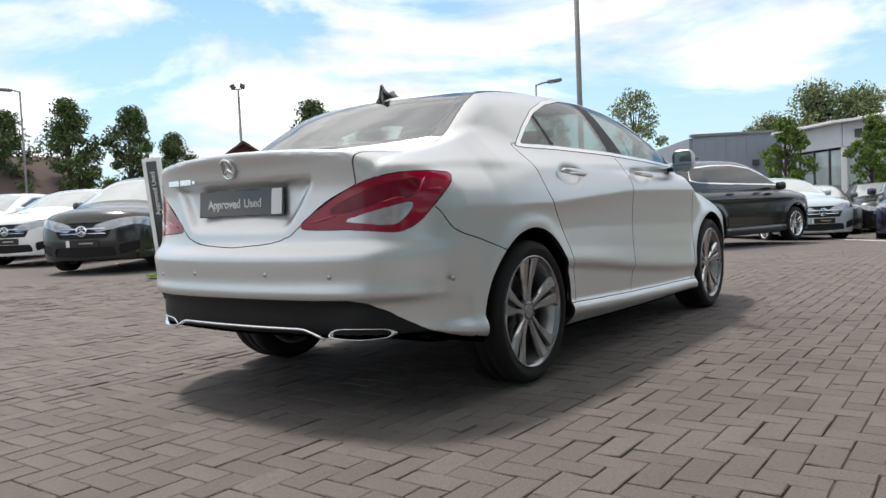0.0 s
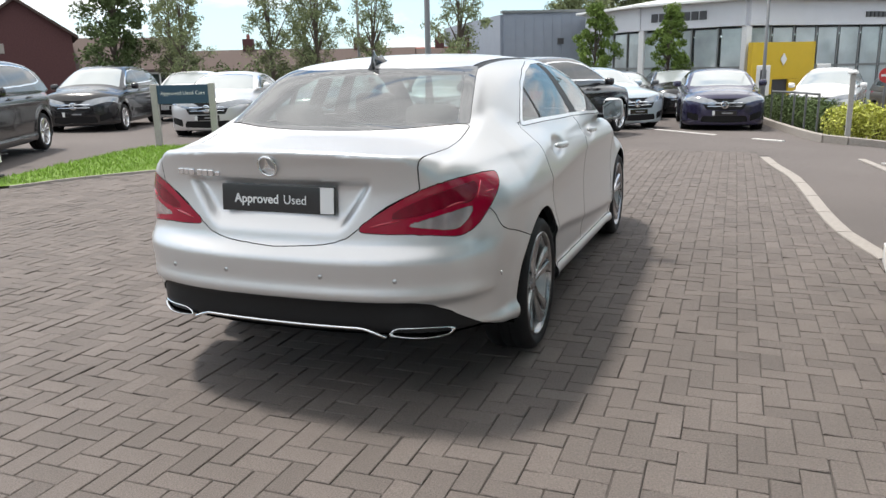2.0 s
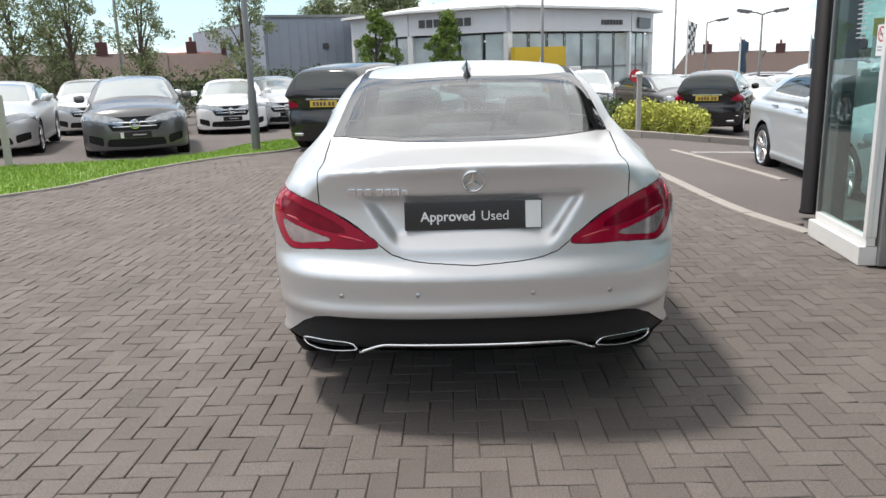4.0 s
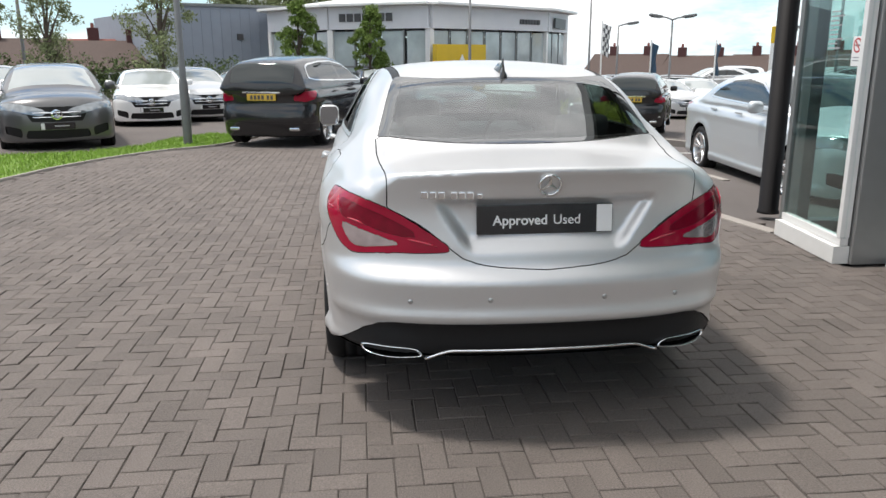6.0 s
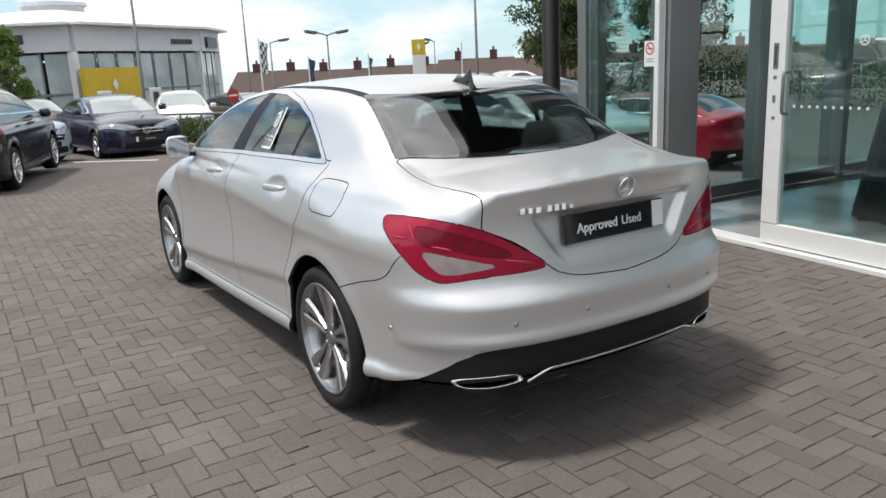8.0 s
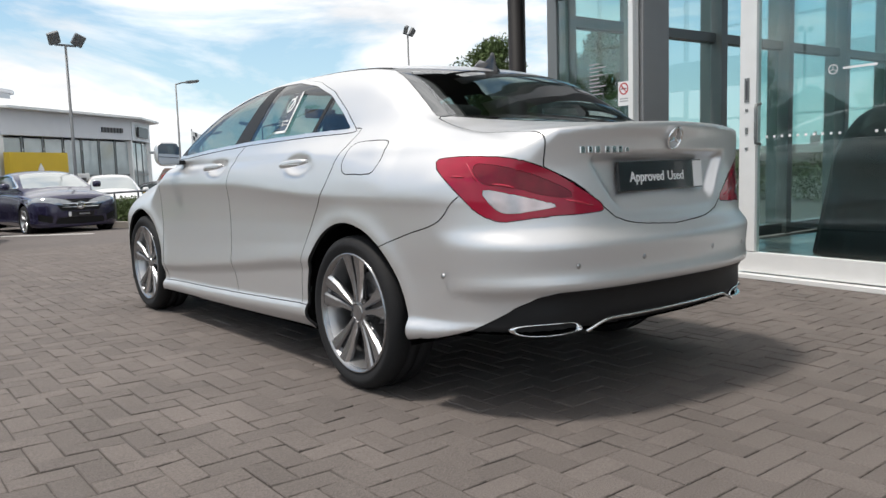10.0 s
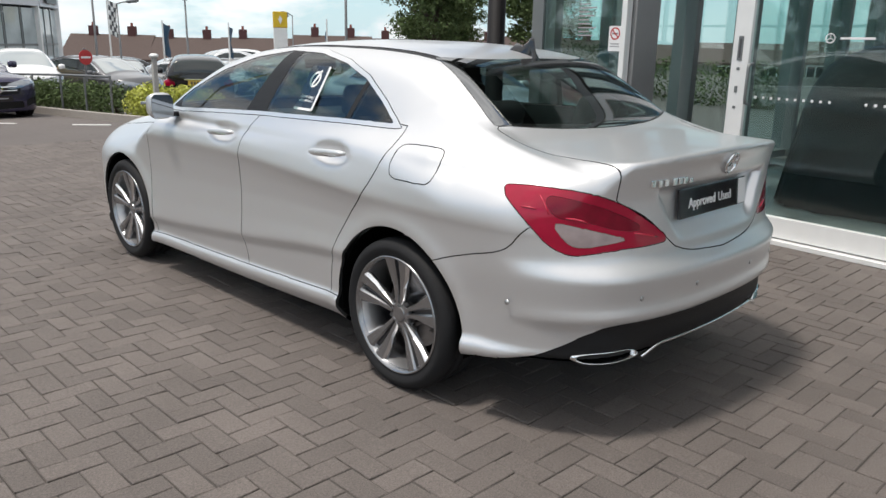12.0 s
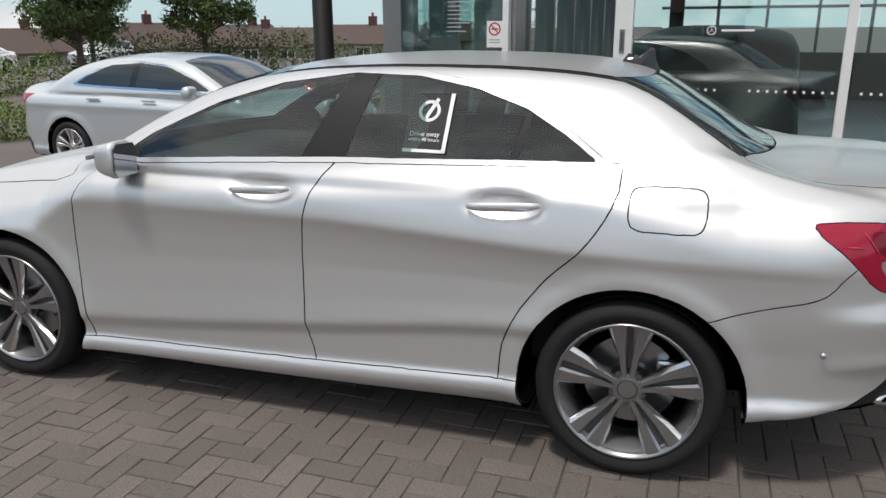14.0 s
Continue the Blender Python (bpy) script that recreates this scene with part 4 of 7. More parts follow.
    # wheel housings
    for wy in (0.0, 2.699):
        for s in (-1, 1):
            bm = bmesh.new()
            rows = []
            for xx in (0.56, 0.70, 0.845):
                rows.append([bm.verts.new((s * xx, wy + 0.389 * math.cos(a), 0.315 + 0.389 * math.sin(a))) for a in np.linspace(-0.18, math.pi + 0.18, 28)])
            for A, B in zip(rows, rows[1:]):
                for k in range(27):
                    bm.faces.new((A[k], A[k + 1], B[k + 1], B[k]))
            bm.faces.new(rows[0])
            part("wheel_housing", bm, M["dark"], car)
    for wy in (0.0, 2.699):
        for s in (-1, 1):
            wheel(car, s * 0.768, wy, side=s)
    hero_details(car, f)
    return car


def door_handle(door, s, hy):
    bm = bmesh.new()
    rows = []
    for k, t in enumerate(np.linspace(-1, 1, 13)):
        y, z = hy + 0.128 * t, 0.957 - 0.008 * t
        bow = 0.892 - 0.018 * abs(t) ** 4 - 0.004 * (hy > 1)
        hh = 0.0165 * (1 - 0.5 * abs(t) ** 4)
        row = []
        for a in np.linspace(0, 2 * math.pi, 10, endpoint=False):
            row.append(bm.verts.new((s * (bow + 0.009 * math.cos(a)), y, z + hh * math.sin(a))))
        rows.append(row)
    for A, B in zip(rows, rows[1:]):
        for k in range(10):
            bm.faces.new((A[k], A[(k + 1) % 10], B[(k + 1) % 10], B[k]))
    bm.faces.new(rows[0])
    bm.faces.new(rows[-1])
    bmesh.ops.recalc_face_normals(bm, faces=bm.faces[:])
    hd = part("handle", bm, M["silver"], door, smooth=True)
    bm = box_bm(-0.002, 0.002, -0.10, 0.06, -0.002, 0.002, 0.001)
    bmesh.ops.translate(bm, verts=bm.verts[:], vec=(s * (0.8985 if hy < 1 else 0.8945), hy, 0.953))
    part("handle_strip", bm, M["chrome"], hd, "thin chrome insert")


def door_mirror(car, s):
    bm = bmesh.new()
    bmesh.ops.create_uvsphere(bm, u_segments=20, v_segments=12, radius=1.0)
    for v in bm.verts:
        p = v.co
        q = [math.copysign(abs(c) ** 0.55, c) for c in p]
        tail = 0.5 * (1 + q[1])
        v.co = Vector((s * (0.920 + 0.076 * q[0] * (1 - 0.25 * tail)), 2.0 + (0.045 if q[1] < 0 else 0.07) * q[1], 1.050 + 0.082 * q[2] * (1 - 0.35 * tail)))
    mr = part("door_mirror", bm, M["silver"], car, "silver door mirror with dark glass", smooth=True)
    part("mirror_glass", prism_bm([(s * 0.860, 0.988), (s * 0.97, 0.986), (s * 0.984, 1.01), (s * 0.981, 1.098), (s * 0.965, 1.114), (s * 0.87, 1.110), (s * 0.856, 1.085)], 0.006), M["mirror"], mr)
    mr.children[0].location = (0, 1.949, 0)
    bm = box_bm(min(s * 0.80, s * 0.92), max(s * 0.80, s * 0.92), 1.985, 2.065, 0.985, 1.012, 0.008)
    part("mirror_foot", bm, M["black_plastic"], mr)
    bm = box_bm(-0.065, 0.065, -0.006, 0.006, -0.008, 0.008, 0.003)
    bmesh.ops.translate(bm, verts=bm.verts[:], vec=(s * 0.93, 2.068, 1.062))
    part("indicator", bm, M["head_lens"], mr)


def hero_details(car, f):
    def rear_y(x, z):
        """Where the tail's surface lies."""
        a, b = -1.2, -0.6
        for _ in range(24):
            m = 0.5 * (a + b)
            a, b = (a, m) if float(f(np.array([abs(x)]), np.array([m]), np.array([z]))[0]) < 0 else (m, b)
        return b

    for s in (-1, 1):
        door_mirror(car, s)
        # exhaust trim: a flattened chrome ring, open in the middle
        ring_o = rounded([(0.472, 0.334), (0.50, 0.326), (0.60, 0.320), (0.69, 0.326), (0.715, 0.345), (0.69, 0.361), (0.60, 0.365), (0.505, 0.360)], 4)
        c0 = ring_o.mean(0)
        bm = bmesh.new()
        rows = []
        for sc, dy in ((1.0, 0.03), (1.0, 0.006), (0.95, -0.001), (0.85, 0.002), (0.82, 0.03)):
            row = []
            for px, pz in ring_o:
                xx, zz = c0[0] + (px - c0[0]) * (1 - (1 - sc) * 0.55), c0[1] + (pz - c0[1]) * sc
                yy = rear_y(xx, 0.362) - 0.003 + dy
                row.append(bm.verts.new((s * xx, yy, zz)))
            rows.append(row)
        for A, B in zip(rows, rows[1:]):
            for k in range(len(A)):
                bm.faces.new((A[k], A[(k + 1) % len(A)], B[(k + 1) % len(A)], B[k]))
        bmesh.ops.recalc_face_normals(bm, faces=bm.faces[:])
        ex = part("exhaust_trim", bm, M["chrome"], car, "chrome exhaust trim with dark opening", smooth=True)
        # black face set inside the ring, its colour standing for the hollow's shade
        bm = bmesh.new()
        bm.faces.new([bm.verts.new((s * (c0[0] + (px - c0[0]) * 0.9), rear_y(px, 0.362) + 0.022, c0[1] + (pz - c0[1]) * 0.82)) for px, pz in ring_o])
        part("exhaust_opening", bm, M["dark"], ex)
        # parking sensors
        for px, pz in ((0.22, 0.575), (0.52, 0.565)):
            bm = lathe_bm([(0.010, 0), (0.0095, 0.0015), (0, 0.0015)], 16, "z")
            yy = -1.004 + 0.13 * px ** 2 + 0.31 * px ** 4
            bmesh.ops.transform(bm, matrix=pose(s * px, yy + 0.001, pz, 90, 0, s * 12 * px), verts=bm.verts[:])
            part("parking_sensor", bm, M["barrel"], car, smooth=True)
        bm = lathe_bm([(0.010, 0), (0.0095, 0.003), (0, 0.003)], 16, "z")
        bmesh.ops.transform(bm, matrix=pose(s * 0.848, -0.597, 0.535, 0, s * 82, 0), verts=bm.verts[:])
        part("parking_sensor", bm, M["barrel"], car, smooth=True)
    # chrome strip along the diffuser
    pts = []
    for x in np.linspace(-0.465, 0.465, 41):
        a = abs(x)
        pts.append((x, -0.968 + 0.13 * x * x + 0.2 * x ** 4, 0.360 - 0.036 * max(0.0, (a - 0.36) / 0.105) ** 1.3))
    part("diffuser_strip", tube_bm(pts, 0.0065, 8), M["chrome"], car, "slim chrome strip", smooth=True)
    # emblem: plain ring and three bars
    em = part("emblem", lathe_bm([(0.040, -0.004), (0.044, 0.0), (0.044, 0.006), (0.040, 0.009), (0.0365, 0.006), (0.0365, -0.004)], 40, "z"), M["chrome"], car, "round chrome emblem", smooth=True)
    y0, y1 = rear_y(0, 0.968), rear_y(0, 1.044)
    em.matrix_local = pose(0.0, 0.5 * (y0 + y1) - 0.004, 1.006, 90 + math.degrees(math.atan2(y0 - y1, 0.076)), 0, 0)
    for k in range(3):
        bm = bmesh.new()
        a = math.radians(90 + 120 * k)
        vs = [bm.verts.new(p) for p in ((0, 0, 0.007), (0.009 * math.cos(a + 1.05), 0.009 * math.sin(a + 1.05), 0.003), (0.038 * math.cos(a), 0.038 * math.sin(a), 0.003), (0.009 * math.cos(a - 1.05), 0.009 * math.sin(a - 1.05), 0.003))]
        bm.faces.new((vs[0], vs[1], vs[2]))
        bm.faces.new((vs[0], vs[2], vs[3]))
        part("emblem_bar", bm, M["chrome"], em)
    # model badge, as plain bars
    for x0, x1 in ((-0.475, -0.448), (-0.442, -0.418), (-0.412, -0.385), (-0.365, -0.340), (-0.335, -0.310), (-0.305, -0.280), (-0.268, -0.248)):
        bm = box_bm(x0, x1, -0.006, 0.004, -0.012 if x1 > -0.25 else -0.014, 0.006 if x1 > -0.25 else 0.012, 0.003)
        xm = 0.5 * (x0 + x1)
        bmesh.ops.translate(bm, verts=bm.verts[:], vec=(0, rear_y(xm, 0.968) - 0.002, 0.968))
        part("badge", bm, M["chrome"], car, "small chrome badge bar")
    # rear plate
    pl = part("number_plate", box_bm(-0.265, 0.262, -0.006, 0.006, -0.056, 0.056, 0.004), M["plate_black"], car, "black dealer plate with white lettering")
    pl.matrix_local = pose(0.0, -0.911, 0.866, -5, 0, 0)
    writing("plate_word", "Approved", 0.052, pose(-0.098, -0.0065, -0.004, 90, 0, 0), M["plate_white"], pl, bold=0.0009)
    writing("plate_word", "Used", 0.052, pose(0.082, -0.0065, -0.004, 90, 0, 0), M["plate_white"], pl)
    q = part("plate_square", box_bm(0.198, 0.258, -0.0095, -0.006, -0.052, 0.052, 0.001), M["plate_white"], pl, "white square on the plate")
    # roof aerial
    bm = bmesh.new()
    prof = ((0.0, 0.0, 0.030), (0.02, 0.030, 0.026), (0.06, 0.026, 0.022), (0.09, 0.052, 0.012), (0.105, 0.075, 0.006), (0.125, 0.074, 0.004), (0.135, 0.02, 0.02), (0.15, 0.0, 0.016))
    rows = []
    for d, hh, wd in prof:
        y = 0.16 - d
        z0 = 1.392 + (y - 0.1) * 0.24 - 0.008
        rows.append([bm.verts.new((wd * px, y, z0 + (0.012 + hh) * pz)) for px, pz in ((-1, 0), (-0.85, 0.4), (-0.35, 0.85), (0, 1), (0.35, 0.85), (0.85, 0.4), (1, 0))])
    for A, B in zip(rows, rows[1:]):
        for k in range(6):
            bm.faces.new((A[k], A[k + 1], B[k + 1], B[k]))
    bm.faces.new(rows[0])
    bm.faces.new(rows[-1])
    bmesh.ops.recalc_face_normals(bm, faces=bm.faces[:])
    part("roof_aerial", bm, M["gloss_black"], car, "black shark-fin aerial", smooth=True)
    # inside: seats, dash, shelf, wheel
    for sx in (-0.36, 0.36):
        for sy, ang in ((1.25, 14), (0.42, 20)):
            st = part("seat", box_bm(-0.25, 0.25, -0.25, 0.27, 0.28, 0.52, 0.06), M["seat"], car, smooth=True)
            st.location = (sx, sy, 0)
            b = part("seat_back", box_bm(-0.24, 0.24, -0.07, 0.07, 0.0, 0.62, 0.06), M["seat"], st, smooth=True)
            b.matrix_local = pose(0, -0.25, 0.42, ang, 0, 0)
            hd = part("headrest", box_bm(-0.13, 0.13, -0.05, 0.05, 0.0, 0.16, 0.045), M["seat"], st, smooth=True)
            hd.matrix_local = pose(0, -0.25 - 0.66 * math.sin(radians(ang)), 0.42 + 0.66 * math.cos(radians(ang)), ang, 0, 0)
    part("dashboard", box_bm(-0.68, 0.68, 1.85, 2.35, 0.72, 0.97, 0.06), M["seat"], car, smooth=True)
    part("parcel_shelf", box_bm(-0.55, 0.55, -0.42, 0.16, 0.985, 1.005, 0.005), M["lining"], car)
    sw = part("steering_wheel", lathe_bm([(0.175 + 0.014 * math.cos(a), 0.014 * math.sin(a)) for a in np.linspace(0, 2 * math.pi, 9)], 28, "z"), M["black_plastic"], car, smooth=True)
    sw.matrix_local = pose(0.36, 1.72, 0.93, -65, 0, 0)
    rv = part("inner_mirror", box_bm(-0.11, 0.11, -0.015, 0.015, -0.03, 0.03, 0.012), M["black_plastic"], car)
    rv.location = (0, 1.72, 1.29)
    # sticker on the near rear side window
    st = part("window_sticker", box_bm(-0.083, 0.083, -0.001, 0.001, -0.115, 0.115), M["plate_black"], car, "black price sticker with a white ring and writing")
    st.matrix_local = Matrix.Translation((-0.722, 0.765, 1.21)) @ pose(0, 0, 0, 0, 0, -90) @ pose(0, 0, 0, -29.5, 0, -4)
    part("sticker_edge", box_bm(0.068, 0.083, -0.0025, -0.001, -0.115, 0.115), M["plate_white"], st)
    part("sticker_edge", box_bm(-0.083, 0.083, -0.0025, -0.001, -0.115, -0.103), M["plate_white"], st)
    rg = part("sticker_ring", lathe_bm([(0.042, 0), (0.042, 0.001), (0.030, 0.001), (0.030, 0)], 28, "z"), M["plate_white"], st)
    rg.matrix_local = pose(-0.005, -0.0015, 0.045, 90, 0, 0)
    bm = box_bm(-0.007, 0.007, -0.0025, -0.001, -0.04, 0.05)
    sb = part("sticker_bar", bm, M["plate_white"], st)
    sb.matrix_local = pose(0.0, 0, 0.048, 0, 25, 0)
    writing("sticker_writing", "Drive away", 0.026, pose(-0.008, -0.002, -0.045, 90, 0, 0), M["plate_white"], st, depth=0.0003)
    writing("sticker_writing", "within 48 hours", 0.019, pose(-0.008, -0.002, -0.066, 90, 0, 0), M["plate_white"], st, depth=0.0003)


hero_car()

# ---------- setting: ground, paving, kerbs, grass ----------
ground_sheet("ground", [-900, -200, -60] + list(range(-30, 31, 2)) + [60, 200, 900], [-900, -200, -60, -20] + list(range(-6, 61, 2)) + [100, 300, 900], M["asphalt"], -0.016,
             label="worn grey tarmac of a car sales site", category="ground")
EDGE = curve([-7.0, 2.6, 3.2, 4.0, 5.0, 6.0, 7.0, 8.1, 9.4, 10.3, 11.3, 14.0], [-9.0, -7.6, -6.55, -6.30, -5.75, -5.10, -4.90, -4.57, -3.97, -3.25, -2.95, -2.6])     # edge of the grass
KERB = curve([2.4, 3.3, 6.3, 7.65, 9.0], [2.76, 2.60, 2.45, 2.27, 2.15])
FD = Vector((0.0875, 0.996, 0)).normalized()        # the shopfront's line
FP = Vector((2.87, -1.09, 0))


def paved(x, y):
    if not -5.6 < y < 9.4:
        return False
    if x < float(EDGE(y)) + 0.12:
        return False
    if y > 2.75:
        return x < float(KERB(y)) + 0.02
    return x < 2.87 + 0.0879 * (y + 1.09) - (0.40 if y > 1.2 else 0.03)


def paving():
    # sand bed under the blocks, following the ground
    vs, fs, ids = [], [], {}

    def corner(i, j):
        if (i, j) not in ids:
            ids[i, j] = len(vs)
            vs.append((0.15 * i, 0.15 * j, ground_z(0.15 * i, 0.15 * j) - 0.006))
        return ids[i, j]

    for j in range(-38, 63):
        for i in range(-62, 21):
            if paved(0.15 * i + 0.075, 0.15 * j + 0.075):
                fs.append((corner(i, j), corner(i + 1, j), corner(i + 1, j + 1), corner(i, j + 1)))
    me = bpy.data.meshes.new("paving_bed")
    me.from_pydata(vs, [], fs)
    me.materials.append(M["joint"])
    pave = tagged(new("pavement", me), "grey-brown herringbone block paving, worn and dusty", "pavement", kind="structure")
    rng = random.Random(4)
    L, Wd, gap, ch = 0.2, 0.1, 0.0045, 0.003
    near, far_v, far_f = [], [], []
    for j in range(-70, 110):
        for i in range(-110, 60):
            for horiz in (True, False):
                # 90 degree herringbone on a 0.1 m lattice
                if (i - j) % 4 == 0 and horiz:
                    x0, y0, dx, dy = i * Wd, j * Wd, L, Wd
                elif (i - j) % 4 == 3 and not horiz:
                    x0, y0, dx, dy = i * Wd, j * Wd, Wd, L
                else:
                    continue
                cx, cy = x0 + dx / 2, y0 + dy / 2
                if not paved(cx, cy):
                    continue
                z = ground_z(cx, cy) + rng.uniform(-0.0018, 0.0014)
                tilt = rng.uniform(-0.003, 0.003)
                hx, hy = dx / 2 - gap / 2, dy / 2 - gap / 2
                jx, jy = rng.uniform(-0.0015, 0.0015), rng.uniform(-0.0015, 0.0015)
                if -1.2 < cy < 0.05 and -2.35 < cx < -0.75 and len(near) < 90 or -2.15 < cy < -1.25 and -1.1 < cx < 0.75 and len(near) < 300:
                    near.append((cx + jx, cy + jy, z, horiz))
                    continue
                lim = float(KERB(cy)) - 0.058 if cy > 2.75 else 99.0
                if cx - hx > lim - 0.01:
                    continue
                b0 = len(far_v)
                for (hx2, hy2, zz) in ((hx, hy, -0.03), (hx, hy, -ch), (hx - ch, hy - ch, 0.0)):
                    for sx, sy in ((-1, -1), (1, -1), (1, 1), (-1, 1)):
                        far_v.append((min(cx + jx + sx * hx2, lim), cy + jy + sy * hy2, z + zz + tilt * sx))
                for r in (0, 4):
                    for k in range(4):
                        far_f.append((b0 + r + k, b0 + r + (k + 1) % 4, b0 + r + 4 + (k + 1) % 4, b0 + r + 4 + k))
                far_f.append((b0 + 8, b0 + 9, b0 + 10, b0 + 11))
    tagged(mesh_ob("paver_field", far_v, far_f, M["paver"], pave), "grey-brown concrete paving blocks", kind="stuff")
    # single pavers nearest the camera's way
    v, fs = [], []
    for hx2, hy2, zz in ((L / 2 - gap / 2, Wd / 2 - gap / 2, -0.03), (L / 2 - gap / 2, Wd / 2 - gap / 2, -ch), (L / 2 - gap / 2 - ch, Wd / 2 - gap / 2 - ch, 0)):
        for sx, sy in ((-1, -1), (1, -1), (1, 1), (-1, 1)):
            v.append((sx * hx2, sy * hy2, zz))
    for r in (0, 4):
        for k in range(4):
            fs.append((r + k, r + (k + 1) % 4, r + 4 + (k + 1) % 4, r + 4 + k))
    fs.append((8, 9, 10, 11))
    me = bpy.data.meshes.new("paver")
    me.from_pydata(v, [], fs)
    me.materials.append(M["paver_piece"])
    for x, y, z, horiz in near:
        p = new("paver", me)
        p.parent = pave
        p.matrix_local = pose(x, y, z, 0, 0, 0 if horiz else 90)


def strip(name, pts, width, z, h, material, parent=None, side=0.0):
    """A flat bar that follows points on the ground."""
    bm = bmesh.new()
    rows = []
    P = [Vector((x, y, 0)) for x, y in pts]
    for i, p in enumerate(P):
        d = (P[min(i + 1, len(P) - 1)] - P[max(i - 1, 0)]).normalized()
        n = Vector((-d.y, d.x, 0))
        g = ground_z(p.x, p.y)
        rows.append([bm.verts.new((*(p + n * (side + o * width)).xy, g + zz)) for o, zz in ((-0.5, z - 0.05), (-0.5, z + h - 0.006), (-0.46, z + h), (0.46, z + h), (0.5, z + h - 0.006), (0.5, z - 0.05))])
    for A, B in zip(rows, rows[1:]):
        for k in range(5):
            bm.faces.new((A[k], A[k + 1], B[k + 1], B[k]))
    bm.faces.new(rows[0])
    bm.faces.new(rows[-1])
    bmesh.ops.recalc_face_normals(bm, faces=bm.faces[:])
    return part(name, bm, material, parent)


def kerbs():
    k = thing("kerb", Matrix.Identity(4), "flush concrete kerb edging along the paving", "kerb", kind="structure")
    ys = np.arange(2.30, 7.9, 0.9)
    for a in ys:
        strip("kerb_stone", [(float(KERB(a + 0.005)), a + 0.005), (float(KERB(a + 0.45)), a + 0.45), (float(KERB(a + 0.89)), a + 0.89)], 0.125, 0.0, 0.012, M["kerb"], k)
    g = thing("grass_kerb", Matrix.Identity(4), "thin concrete edging beside the grass verge", "kerb", kind="structure")
    for a in np.arange(3.3, 12.0, 0.9):
        strip("kerb_stone", [(float(EDGE(y)), y) for y in (a + 0.005, a + 0.3, a + 0.6, a + 0.893)], 0.05, 0.0, 0.02, M["kerb"], g)
    b = thing("bay_kerb", Matrix.Identity(4), "flush kerb between drive and parking bay", "kerb", kind="structure")
    for a in range(4):
        strip("kerb_stone", [(3.51 + 0.10 * a, 9.07 - 0.88 * a), (3.51 + 0.10 * (a + 0.98), 9.07 - 0.88 * (a + 0.98))], 0.1, -0.014, 0.008, M["kerb"], b)
    bed = thing("planting_kerb", Matrix.Identity(4), "raised concrete kerb round the planting bed", "kerb", kind="structure")
    pts = [(6.2, 11.3), (4.9, 11.5), (4.28, 11.7), (3.7, 11.95), (3.33, 12.25), (3.15, 12.9), (2.9, 14.5), (2.6, 17.0), (2.3, 20.0)]
    for a, c in zip(pts, pts[1:]):
        strip("kerb_stone", [a, (0.5 * (a[0] + c[0]), 0.5 * (a[1] + c[1])), c], 0.12, 0.0, 0.11, M["kerb"], bed)


def road_line(pts, w=0.08):
    ob = strip("road_marking", pts, w, -0.012, 0.006, M["line_paint"])
    return tagged(ob, "faded white painted parking line", "road marking", kind="structure")


def grass():
    edge = [(float(EDGE(y)) - 0.03, y) for y in np.arange(3.1, 13.0, 0.45)]
    inner = [(-3.9, 13.0), (-4.4, 11.6), (-4.55, 10.2), (-5.1, 9.3), (-6.3, 8.75), (-7.4, 8.35), (-8.2, 7.7), (-8.0, 6.6), (-7.6, 5.1), (-7.25, 3.9), (-7.0, 3.2)]
    poly = edge + inner
    bm = bmesh.new()
    fc = bm.faces.new([bm.verts.new((x, y, ground_z(x, y) + 0.012)) for x, y in poly])
    bmesh.ops.triangulate(bm, faces=bm.faces[:])
    g = tagged(part("grass_verge", bm, M["grass_soil"], None), "mown bright green grass verge beside the paving", "grass", kind="structure")
    rng = np.random.default_rng(3)
    n = 60000
    X, Y = rng.uniform(-8.3, -2.5, n), rng.uniform(3.0, 13.0, n)
    ok = poly_dist(poly, X, Y) < 0
    vs, fs = [], []
    for x, y in zip(X[ok], Y[ok]):
        z = ground_z(x, y) + 0.008
        a, h, w = rng.uniform(0, 6.28), rng.uniform(0.025, 0.065), rng.uniform(0.004, 0.009)
        lx, ly = rng.normal(0, 0.015, 2)
        b = len(vs)
        vs += [(x - w * math.cos(a), y - w * math.sin(a), z), (x + w * math.cos(a), y + w * math.sin(a), z), (x + lx, y + ly, z + h)]
        fs.append((b, b + 1, b + 2))
    tagged(mesh_ob("grass_blades", vs, fs, M["blade"], g), "short green grass blades", kind="stuff")


# ---------- the glazed showroom ----------
M["column_grey"] = mat("grey_cladding", (0.24, 0.24, 0.24), 0.4, 0.3, noise_amt=0.03, noise_scale=9)
def fpt(u, off=0.0, z=0.0):
    n = Vector((FD.y, -FD.x, 0))
    p = FP + FD * u + n * off
    return Vector((p.x, p.y, z))


def fbox(name, u0, u1, o0, o1, z0, z1, material, parent, bevel=0.004, label=""):
    """A bar of the shopfront, given along and across its line."""
    bm = box_bm(u0, u1, -o1, -o0, z0, z1, bevel)
    ang = math.atan2(FD.y, FD.x)
    bmesh.ops.transform(bm, matrix=Matrix.Translation(FP) @ Matrix.Rotation(ang, 4, "Z"), verts=bm.verts[:])
    return part(name, bm, material, parent, label)


